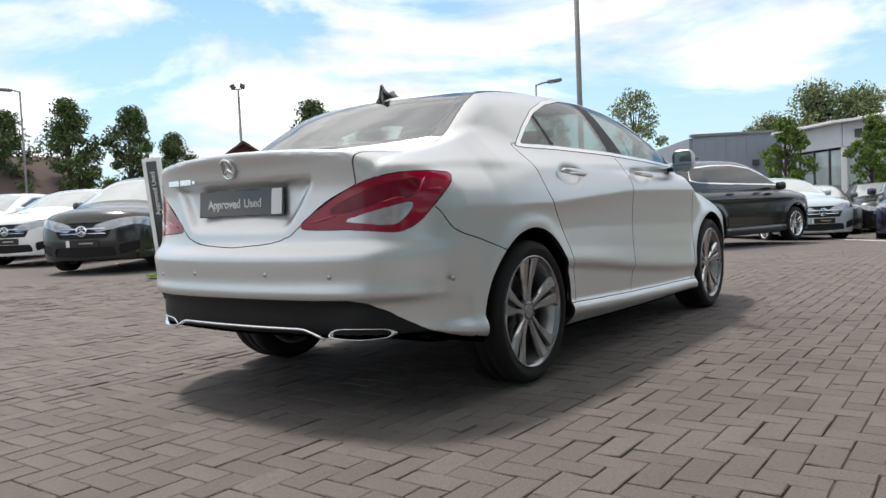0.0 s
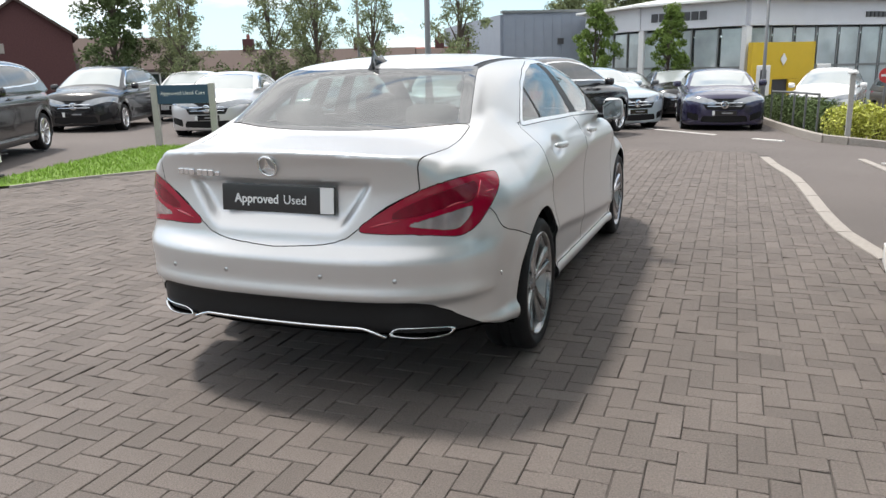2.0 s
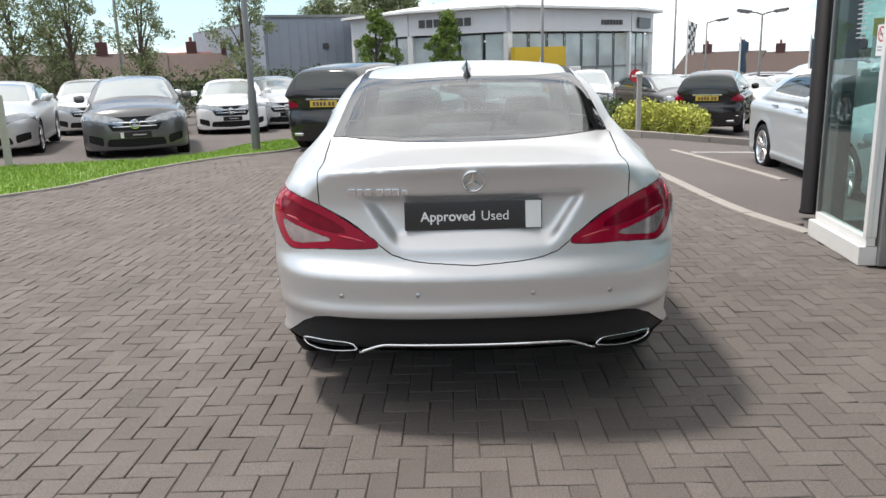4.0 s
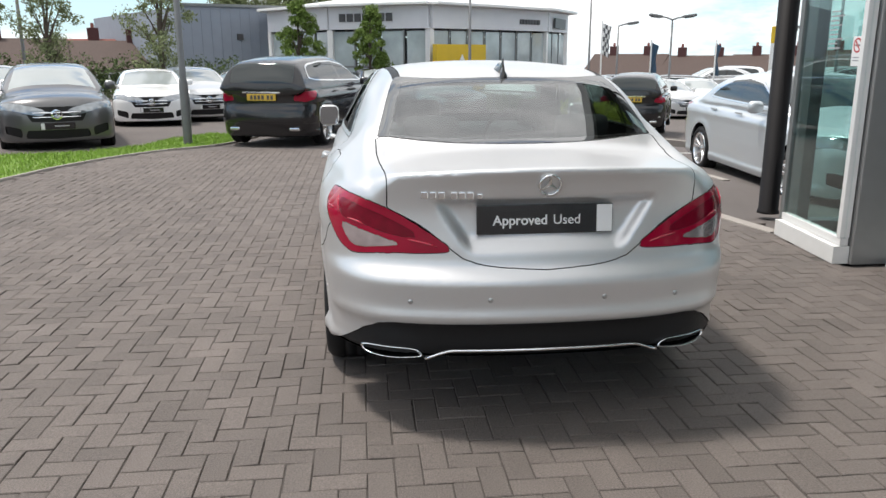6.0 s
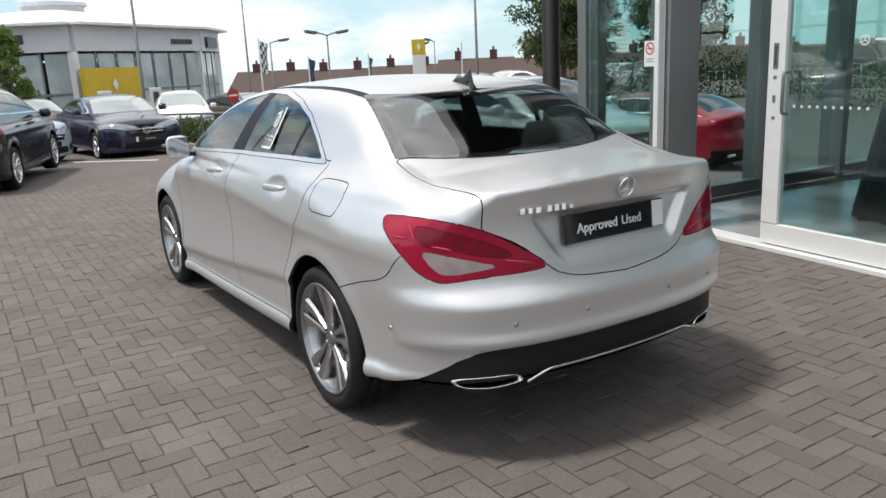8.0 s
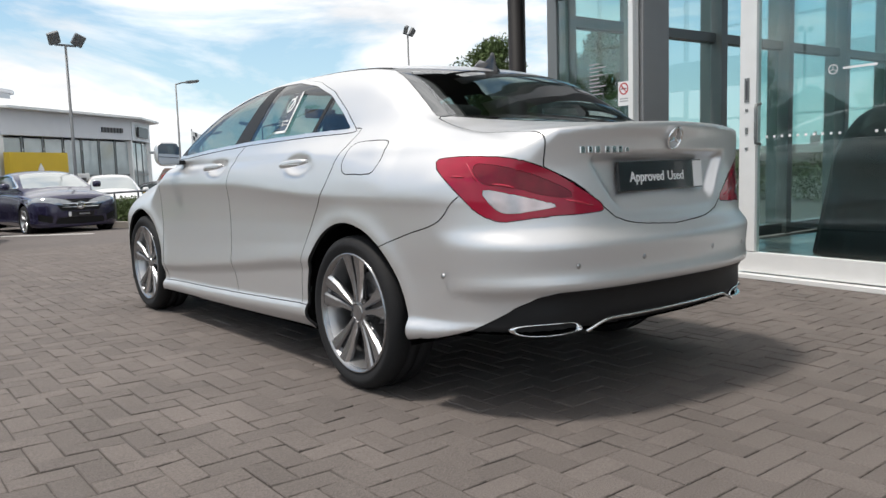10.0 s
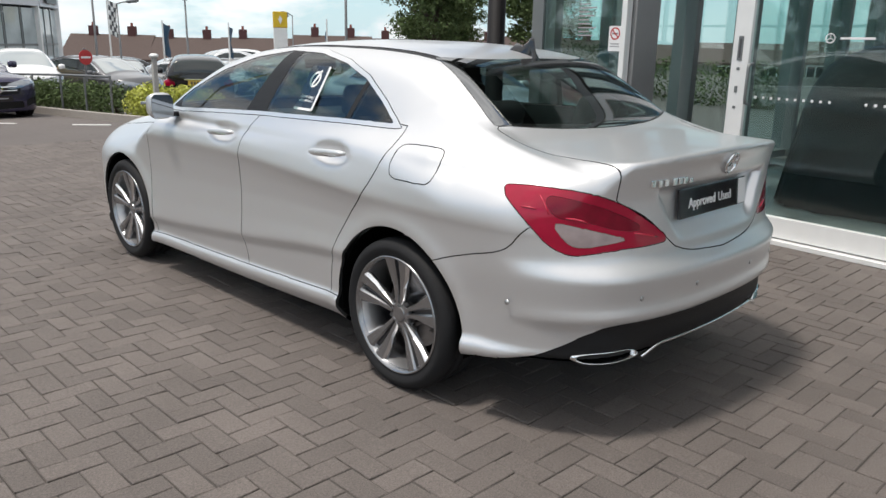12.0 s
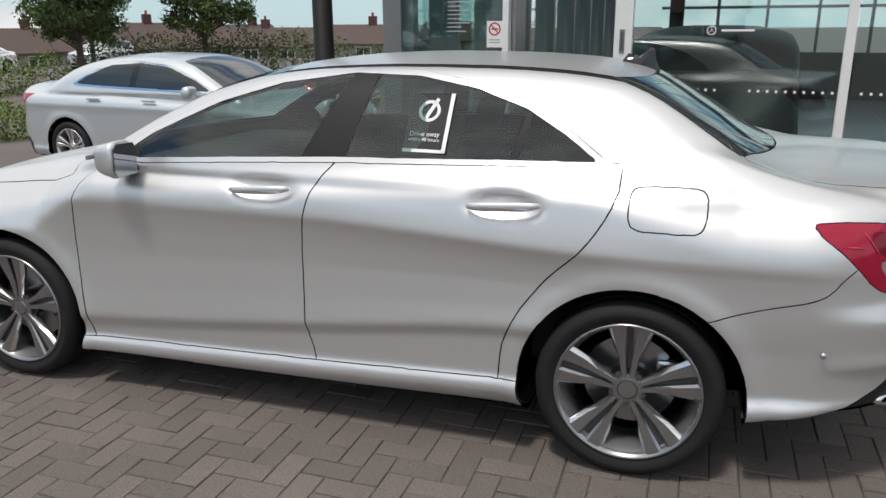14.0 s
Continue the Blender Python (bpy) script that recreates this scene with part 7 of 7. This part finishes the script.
bush("shrub", [(3.75, 13.0, 0.32), (4.3, 12.8, 0.34), (4.85, 12.6, 0.30), (4.05, 13.4, 0.38), (4.7, 13.2, 0.35)], [(0.42, 0.40, 0.36)] * 5, "leaf_yellow", 0.038, 1700, "low yellow-green variegated shrub in the kerbed bed")
bush("hedge", [(3.6 - 0.09 * k, 14.2 + 0.58 * k, 0.32) for k in range(11)], [(0.42, 0.5, 0.38)] * 11, "leaf_dark", 0.035, 1300, "dark green clipped hedge along the planting bed", 2)
bush("hedge", [(-1.2 + 0.55 * k, 22.0 - 0.05 * k, 0.40) for k in range(7)], [(0.5, 0.5, 0.5)] * 7, "leaf", 0.045, 900, "green hedge behind the parked cars", 3)
bush("hedge", [(-20 + 1.3 * k, 24.0 + 0.35 * k, 0.9) for k in range(12)], [(1.0, 0.8, 1.0)] * 12, "leaf_dark", 0.07, 1100, "tall dark hedge along the back of the site", 4)
bush("hedge", [(8.5 + 0.9 * k, 12.9 - 0.30 * k, 0.35) for k in range(8)], [(0.6, 0.5, 0.45)] * 8, "leaf_lime", 0.04, 1300, "low green planting beside the bays", 5)
bush("hedge", [(19.3 + 0.82 * k, 19.6 - 1.35 * k, 0.75) for k in range(8)], [(1.2, 1.1, 0.95)] * 8, "leaf_dark", 0.06, 1500, "tall leafy hedge before the far houses", 6)
bush("hedge", [(13.2 + 0.9 * k, 24.5 - 0.75 * k, 0.5) for k in range(6)], [(0.9, 0.8, 0.7)] * 6, "leaf_lime", 0.055, 1000, "light green shrubs at the car park edge", 7)

# ---------- buildings beyond ----------
def dealership():
    """The pale many-sided dealership across the road, glass under a deep fascia."""
    P = [(-4.6, 32.5), (-1.85, 29.1), (2.0, 27.1), (7.6, 31.6), (9.2, 34.3), (8.5, 41.0), (-3.5, 40.0)]
    b = thing("dealership_building", Matrix.Identity(4), "pale grey many-sided car dealership with deep fascia and white roof", "building")
    z0, zf, zt = -1.2, 2.45, 3.32
    n = len(P)
    for i in range(n):
        a, c = Vector((*P[i], 0)), Vector((*P[(i + 1) % n], 0))
        d = (c - a).normalized()
        nn = Vector((d.y, -d.x, 0))
        L = (c - a).length
        bar_between("fascia", a, c, zf, zt, 0, 0.35, M["fascia"], b, 0.01)
        bar_between("eave", a + nn * 0.25 - d * 0.1, c + nn * 0.25 + d * 0.1, zt + 0.004, zt + 0.10, 0, 0.7, M["frame_white"], b, 0.01)
        bar_between("corner_post", a - d * 0.12, a + d * 0.12, z0, zf - 0.004, 0, 0.26, M["frame_white"], b, 0.01)
        k = max(2, int(L / 0.9))
        for j in range(k):
            p, q = a + d * (L * j / k + 0.13), a + d * (L * (j + 1) / k - 0.03)
            for za, zb in ((z0 + 0.15, 0.95), (1.03, zf - 0.08)):
                win = bar_between("window", p, q, za, zb, 0, 0.03, M["far_window"], b, 0.0)
            bar_between("mullion", q, q + d * 0.06, z0, zf - 0.004, 0, 0.09, M["frame_white"] if j == k - 1 else M["frame_grey"], b, 0.0)
        bar_between("transom", a, c, 0.95, 1.03, 0, 0.08, M["frame_grey"], b, 0.0)
    cx, cy = 2.5, 34.2
    bm = bmesh.new()
    ring = [bm.verts.new((x + (x - cx) * 0.03, y + (y - cy) * 0.03, zt + 0.10)) for x, y in P]
    ring2 = [bm.verts.new((cx + (x - cx) * 0.22, cy + (y - cy) * 0.22, zt + 0.95)) for x, y in P]
    for i in range(n):
        bm.faces.new((ring[i], ring[(i + 1) % n], ring2[(i + 1) % n], ring2[i]))
    bm.faces.new(ring2)
    part("roof", bm, M["frame_white"], b)
    part("roof_lantern", lathe_bm([(1.2, zt + 0.85), (1.2, zt + 1.15), (1.35, zt + 1.16), (1.35, zt + 1.3), (0, zt + 1.4)], 12), M["fascia"], b).location = (cx, cy, 0)
    # dark sign bars on the fascia
    a, c = Vector((-1.85, 29.1, 0)), Vector((2.0, 27.1, 0))
    d = (c - a).normalized()
    nn = Vector((d.y, -d.x, 0)) * 0.20
    for k in range(7):
        p = a + nn + d * (0.50 + 0.345 * k)
        bar_between("sign_letter", p, p + d * 0.27, 2.74, 3.05, 0, 0.05, M["sign_dark"], b, 0.004, "dark sign letter block")
    a, c = Vector((2.0, 27.1, 0)), Vector((7.6, 31.6, 0))
    d = (c - a).normalized()
    nn = Vector((d.y, -d.x, 0)) * 0.20
    for k in range(7):
        p = a + nn + d * (5.2 + 0.2 * k)
        bar_between("sign_letter", p, p + d * 0.15, 2.72, 2.92, 0, 0.05, M["sign_dark"], b, 0.003, "dark sign letter block")
    a = Vector((7.75, 31.75, 0))
    d = (Vector((9.2, 34.3, 0)) - a).normalized()
    bar_between("sign_panel", a + d * 0.4 + Vector((0.2, -0.12, 0)), a + d * 2.2 + Vector((0.2, -0.12, 0)), 2.6, 3.05, 0, 0.05, M["sign_dark"], b, 0.004)
    y = thing("yellow_entrance_wall", Matrix.Identity(4), "bright yellow entrance wall with a white emblem", "wall")
    a, c = Vector((2.15, 26.65, 0)), Vector((4.3, 28.2, 0))
    d = (c - a).normalized()
    bar_between("panel", a, c, 0.55, 1.85, 0, 0.25, M["yellow"], y, 0.01)
    bar_between("panel", a, a + d * 0.9, -1.0, 0.546, 0, 0.25, M["yellow"], y, 0.01)
    bar_between("panel", c - d * 1.05, c, -1.0, 0.546, 0, 0.25, M["yellow"], y, 0.01)
    # dark slab fills the door opening, with the shade inside as its colour
    bar_between("doorway", a + d * 0.9, c - d * 1.05, -1.0, 0.546, 0, 0.06, M["sign_dark"], y, 0.0)
    m_ = 0.5 * (a + c) + Vector((d.y, -d.x, 0)) * 0.14
    bm = prism_bm([(0, 0.22), (0.13, 0), (0, -0.22), (-0.13, 0)], 0.03)
    e = part("emblem", bm, M["plate_white"], y)
    e.matrix_local = Matrix.Translation((m_.x, m_.y - 0.05, 1.25)) @ Matrix.Rotation(math.atan2(d.y, d.x), 4, "Z")
    for k in range(2):
        t = thing("display_totem", Matrix.Translation((2.6 + 2.0 * k, 25.6 + 1.5 * k, ground_z(3, 26))), "white upright totem with a dark panel", "totem", "dealership totems")
        part("slab", box_bm(-0.22, 0.22, -0.06, 0.06, 0, 1.55, 0.03), M["frame_white"], t)
        part("dark_panel", box_bm(-0.10, 0.10, -0.066, -0.061, 0.25, 1.4), M["sign_dark"], t)


def shed():
    s = thing("industrial_shed", Matrix.Identity(4), "long blue-grey profiled metal shed", "building")
    a, c = Vector((-8.75, 33.0, 0)), Vector((-1.5, 36.7, 0))
    d = (c - a).normalized()
    nn = Vector((d.y, -d.x, 0))
    bar_between("wall", a, c, -1.2, 3.60, 0, 0.3, M["shed"], s, 0.0)
    e = a - nn * 14 - d * 1.0
    bar_between("wall", e, a, -1.2, 3.55, 0, 0.3, M["shed"], s, 0.0)
    bar_between("roof_edge", a - d * 0.1, c, 3.60, 3.72, 0, 0.5, M["frame_grey"], s, 0.01)
    L = (c - a).length
    for k in range(int(L / 0.45)):
        p = a + d * (0.45 * k + 0.1) + nn * 0.16
        bar_between("cladding_rib", p, p + d * 0.05, -1.2, 3.58, 0, 0.03, M["shed"], s, 0.0)
    v = a + d * 2.6 + nn * 0.2
    bar_between("vent", v, v + d * 0.28, 2.15, 2.42, 0, 0.10, M["sign_dark"], s, 0.01)
    bar_between("downpipe", a + d * 5.6 + nn * 0.2, a + d * 5.68 + nn * 0.2, -1.2, 3.55, 0, 0.08, M["frame_grey"], s, 0.0)
    bar_between("sign_panel", a - nn * 2.2 - d * 0.22, a - nn * 1.2 - d * 0.22, 0.6, 1.5, 0, 0.03, M["navy"], s, 0.0)


def house(x, y, rz, L, D, eave, ridge, wall, roof, label, windows=4, chimneys=2, hip=False, group=""):
    h = thing("house", pose(x, y, ground_z(x, y), 0, 0, rz), label, "house", group)
    bm = bmesh.new()
    for pts in (((-L / 2, -D / 2), (L / 2, -D / 2), (L / 2, D / 2), (-L / 2, D / 2)),):
        lo = [bm.verts.new((px, py, -1.5)) for px, py in pts]
        hi = [bm.verts.new((px, py, eave)) for px, py in pts]
        for k in range(4):
            bm.faces.new((lo[k], lo[(k + 1) % 4], hi[(k + 1) % 4], hi[k]))
        r0, r1 = bm.verts.new((-L / 2, 0, ridge)), bm.verts.new((L / 2, 0, ridge))
        bm.faces.new((hi[0], r0, hi[3]))
        bm.faces.new((hi[1], hi[2], r1))
    part("wall", bm, M[wall], h)
    for sgn in (-1, 1):
        bm = bmesh.new()
        o, t = 0.25, 0.12
        sl = (ridge - eave) / (D / 2)
        a = [(-L / 2 - o, sgn * (D / 2 + o), eave - o * sl), (L / 2 + o, sgn * (D / 2 + o), eave - o * sl), (L / 2 + o, 0, ridge), (-L / 2 - o, 0, ridge)]
        lo, hi = [bm.verts.new(p) for p in a], [bm.verts.new((p[0], p[1], p[2] + t)) for p in a]
        bm.faces.new(lo)
        bm.faces.new(hi)
        for k in range(4):
            bm.faces.new((lo[k], lo[(k + 1) % 4], hi[(k + 1) % 4], hi[k]))
        bmesh.ops.recalc_face_normals(bm, faces=bm.faces[:])
        part("roof", bm, M[roof], h)
    for k in range(chimneys):
        cx = -L / 2 + L * (k + 0.5) / chimneys
        c = part("chimney", box_bm(cx - 0.28, cx + 0.28, -0.25, 0.25, ridge - 0.4, ridge + 0.7, 0.02), M["brick_red"], h)
        part("chimney_pot", lathe_bm([(0.10, ridge + 0.69), (0.08, ridge + 0.95), (0, ridge + 0.95)], 10), M["roof_red"], c).location = (cx, 0, 0)
    for k in range(windows):
        wx = -L / 2 + L * (k + 0.5) / windows
        for z0 in ((0.7, 2.6) if eave > 4 else ((0.7,) if eave > 1.8 else (eave - 1.15,))):
            if z0 + 1.0 < eave:
                w = part("window", box_bm(wx - 0.55, wx + 0.55, -D / 2 - 0.03, -D / 2 + 0.02, z0, z0 + 1.0), M["frame_white"], h)
                for s in (-1, 1):
                    part("pane", box_bm(wx + s * 0.26 - 0.22, wx + s * 0.26 + 0.22, -D / 2 - 0.04, -D / 2 - 0.031, z0 + 0.08, z0 + 0.92), M["far_glass"], w)
    if windows == 0:
        part("vent", box_bm(-L / 2 - 0.03, -L / 2 + 0.02, 0.62, 0.82, eave - 0.75, eave - 0.35, 0.01), M["render_wall"], h)
    return h


# ---------- posts, lamps, signs ----------
def lamp_post(x, y, h, label, heads=1, rz=0.0, r=0.07, gap=0.0, flood=False, door=True):
    p = thing("lamp_post", pose(x, y, ground_z(x, y), 0, 0, rz), label, "street lamp")
    part("post", lathe_bm([(r * 1.35, 0), (r * 1.35, 1.05), (r, 1.15), (r * 0.62, h), (0, h)], 14), M["post_grey"], p, smooth=True)
    if door:
        part("service_door", box_bm(-0.04, 0.04, -r * 1.38, -r * 1.3, 0.35, 0.85), M["post_grey"], p)
    for k in range(heads):
        s = 1 if k == 0 else -1
        if flood:
            a = part("arm", box_bm(min(0.0, 0.26 * s), max(0.0, 0.26 * s), -0.025, 0.025, h - 0.04, h + 0.01), M["post_grey"], p)
            hd = part("lamp_head", box_bm(-0.14, 0.14, -0.05, 0.05, 0.0, 0.30, 0.02), M["post_grey"], p)
            hd.matrix_local = pose(0.25 * s, 0, h, 25, 22 * s, 0)
        else:
            part("arm", tube_bm([(0, 0, h - 0.03), (0.25 * s, 0, h + 0.05), (0.55 * s, 0, h + 0.10)], 0.03, 8), M["post_grey"], p)
            hd = part("lamp_head", box_bm(-0.28, 0.28, -0.10, 0.10, -0.05, 0.06, 0.035), M["post_grey"], p)
            hd.matrix_local = pose(0.72 * s, 0, h + 0.12, 0, -8 * s, 0)
            part("lamp_glass", box_bm(-0.2, 0.2, -0.07, 0.07, -0.075, -0.051, 0.008), M["head_lens"], hd)
    return p


def flag(x, y, h, rz, mats_, label):
    f = thing("flagpole", pose(x, y, ground_z(x, y), 0, 0, rz), label, "flag", "dealership flags")
    part("pole", lathe_bm([(0.045, 0), (0.03, h), (0, h)], 10), M["frame_white"], f)
    vs, fs = [], []
    nx, nz = 7, 14
    for j in range(nz + 1):
        for i in range(nx + 1):
            u = i / nx
            vs.append((0.04 + 0.34 * u * (1 - 0.2 * j / nz), 0.06 * math.sin(5 * u + j * 0.5) * u, h - 0.1 - 1.3 * j / nz - 0.15 * u))
    for j in range(nz):
        for i in range(nx):
            a = j * (nx + 1) + i
            fs.append((a, a + 1, a + nx + 2, a + nx + 1))
    mesh_ob("cloth", vs, fs, None, f, mats=[M[m] for m in mats_], idx=[((k // nx // 2) + (k % nx) // 2) % len(mats_) for k in range(len(fs))])


# opaque panes: the bright room and sky behind are put into the pale colour
M["far_window"] = mat("showroom_window", (0.40, 0.46, 0.47), 0.05, spec=1.0, noise_amt=0.35, noise_scale=0.8)
dealership()
shed()
house(-29.8, 24.6, 137.5, 9.0, 4.0, 3.2, 4.6, "brick_red", "roof_tile", "dark red brick house end with a pitched roof", 0, 0)
house(-31.0, 30.0, 47, 9.0, 7.0, 1.8, 3.4, "render_wall", "roof_tile", "low rendered house with a brown tiled roof", 3, 0)
house(-36.0, 11.0, 80, 12.0, 7.0, 2.2, 4.0, "render_wall", "roof_tile", "brown-roofed house behind the trees", 3, 1)
house(-15.0, 41.0, 20, 7.5, 6.0, 1.4, 2.9, "render_wall", "roof_red", "rendered house with a red tiled roof", 3, 1)
for k in range(4):
    house(-24.0 + 5.8 * k, 34.5 + 2.2 * k, 20, 5.8, 6.0, 1.5, 2.75, "render_wall", "roof_tile", "terraced house with a brown tiled roof", 2, 1, group="terraced houses")
for k in range(8):
    house(20.0 + 4.2 * k, 55.5 - 3.1 * k, -36, 5.3, 6.5, 0.9, 2.3 + (0.2 if k % 3 == 0 else 0), "render_wall", "roof_tile", "terraced house with a brown tiled roof and chimneys", 2, 2, group="terraced houses across the road")
for k in range(4):
    house(49.0 + 1.5 * k, 31.0 - 8.0 * k, -78, 8.0, 7.0, 0.8, 2.0, "render_wall", "roof_tile", "low brown-roofed house far off", 3, 1, group="terraced houses across the road")

lamp_post(-3.8, 10.5, 7.5, "grey steel lamp post on the grass verge", 1, 90, 0.058)
lamp_post(-11.4, 22.9, 5.6, "tall slim grey lamp post among the parked cars", 1, 40, 0.06)
lamp_post(-31.8, 25.9, 8.3, "tall twin floodlight mast", 2, 20, 0.09, flood=True)
lamp_post(-29.0, 12.5, 6.2, "street lamp among the trees", 1, 200, 0.05)
lamp_post(2.4, 18.6, 4.55, "twin floodlight post beside the hedge", 2, 10, 0.045, flood=True)
lamp_post(9.25, 30.1, 5.75, "slim grey lamp post beyond the planting bed", 1, 0, 0.05)
lamp_post(11.9, 34.3, 3.9, "street lamp by the dealership", 1, 0, 0.05)
lamp_post(12.07, 27.97, 3.8, "twin-arm street lamp in the far car park", 2, 0, 0.05)
lamp_post(21.5, 36.0, 3.2, "street lamp in the far car park", 1, 30, 0.045)
lamp_post(25.0, 40.0, 3.6, "street lamp in the far car park", 1, 200, 0.045)
lamp_post(16.06, 22.7, 6.9, "tall twin floodlight mast by the bays", 2, 30, 0.06, flood=True)
for k, (x, y, h) in enumerate(((9.7, 29.8, 3.85), (12.0, 30.0, 3.05), (14.5, 29.0, 3.0), (18.6, 27.5, 2.8))):
    flag(x, y, h, 20 * k, ("frame_white", "sign_dark") if k < 1 else ("navy", "navy"), "tall feather flag on a white pole")

tt = thing("totem_sign", Matrix.Translation((18.5, 31.2, ground_z(18.5, 31.2))) @ pose(0, 0, 0, 0, 0, -28), "tall white and yellow dealership totem", "sign")
part("pylon", box_bm(-0.33, 0.33, -0.14, 0.14, -0.6, 2.5, 0.04), M["frame_white"], tt)
part("yellow_head", box_bm(-0.34, 0.34, -0.15, 0.15, 2.5, 3.25, 0.03), M["yellow"], tt)
part("emblem", prism_bm([(0, 3.08), (0.10, 2.88), (0, 2.68), (-0.10, 2.88)], 0.02), M["plate_white"], tt).location = (0, -0.175, 0)

# bollard and no-entry sign by the planting bed
bl = thing("bollard_post", Matrix.Translation((3.72, 12.45, ground_z(3.72, 12.45))), "pale grey square post standing in the planting bed", "post")
part("post", box_bm(-0.045, 0.045, -0.045, 0.045, 0, 1.22, 0.012), M["post_wood"], bl)
part("cap", lathe_bm([(0.0, 1.22), (0.085, 1.22), (0.085, 1.26), (0.05, 1.29), (0, 1.29)], 16), M["frame_white"], bl, smooth=True)
ne = thing("no_entry_sign", Matrix.Translation((5.68, 21.5, ground_z(5.68, 21.5))) @ pose(0, 0, 0, 0, 0, 12), "round red no entry sign on a grey post", "sign")
part("post", lathe_bm([(0.03, 0), (0.03, 1.62), (0, 1.62)], 10), M["post_grey"], ne)
dsc = part("disc", lathe_bm([(0.0, 0), (0.21, 0), (0.21, 0.012), (0, 0.012)], 28), M["red_sign"], ne)
dsc.matrix_local = pose(0, -0.045, 1.36, 90, 0, 0)
part("white_bar", box_bm(-0.15, 0.15, -0.0605, -0.058, 1.33, 1.39), M["plate_white"], ne)
# hand rail along the hedge
hr = thing("hand_rail", Matrix.Identity(4), "low grey steel rail along the hedge", "railing")
part("rail", tube_bm([(3.3, 13.6, 0.62), (2.98, 15.5, 0.58), (2.62, 18.0, 0.50)], 0.025, 8), M["post_grey"], hr)
for x, y in ((3.3, 13.6), (3.14, 14.55), (2.98, 15.5), (2.8, 16.75), (2.62, 18.0)):
    part("upright", tube_bm([(x, y, ground_z(x, y)), (x, y, 0.62 - 0.027 * (y - 13.6))], 0.022, 8), M["post_grey"], hr)

# blue sign on two posts
sg = thing("sales_sign", Matrix.Translation((-7.8, 8.3, ground_z(-7.8, 8.3))) @ pose(0, 0, 0, 0, 0, 24), "navy blue sign board on two pale posts in the grass", "sign")
for s in (-1, 1):
    part("post", box_bm(s * 0.52 - 0.055, s * 0.52 + 0.055, -0.055, 0.055, 0, 1.12, 0.01), M["post_wood"], sg)
bd = part("board", box_bm(-0.465, 0.465, -0.03, 0.03, 0.76, 1.10, 0.006), M["navy"], sg)
writing("sign_writing", "Approved Used Cars", 0.094, pose(0.0, -0.033, 0.95, 90, 0, 0), M["plate_white"], bd)
# upright banner
bn = thing("sales_banner", Matrix.Translation((-7.35, 3.8, ground_z(-7.35, 3.8))) @ pose(0, 0, 0, 0, -5, 35), "tall black and silver upright banner board beside a black car", "sign")
part("frame", box_bm(-0.135, 0.135, -0.03, 0.03, 0.20, 1.70, 0.008), M["frame_white"], bn)
fc = part("face", box_bm(-0.075, 0.075, -0.034, -0.031, 0.25, 1.65), M["plate_black"], bn)
part("foot", box_bm(-0.11, 0.11, -0.09, 0.09, -0.02, 0.04, 0.012), M["black_plastic"], bn)
part("stem", box_bm(-0.03, 0.03, -0.02, 0.02, 0.03, 0.21, 0.004), M["black_plastic"], bn)
writing("banner_writing", "Approved Used", 0.10, pose(0, -0.0365, 1.18, 90, 0, 0) @ pose(0, 0, 0, 0, 0, 90), M["plate_white"], fc)

paving()
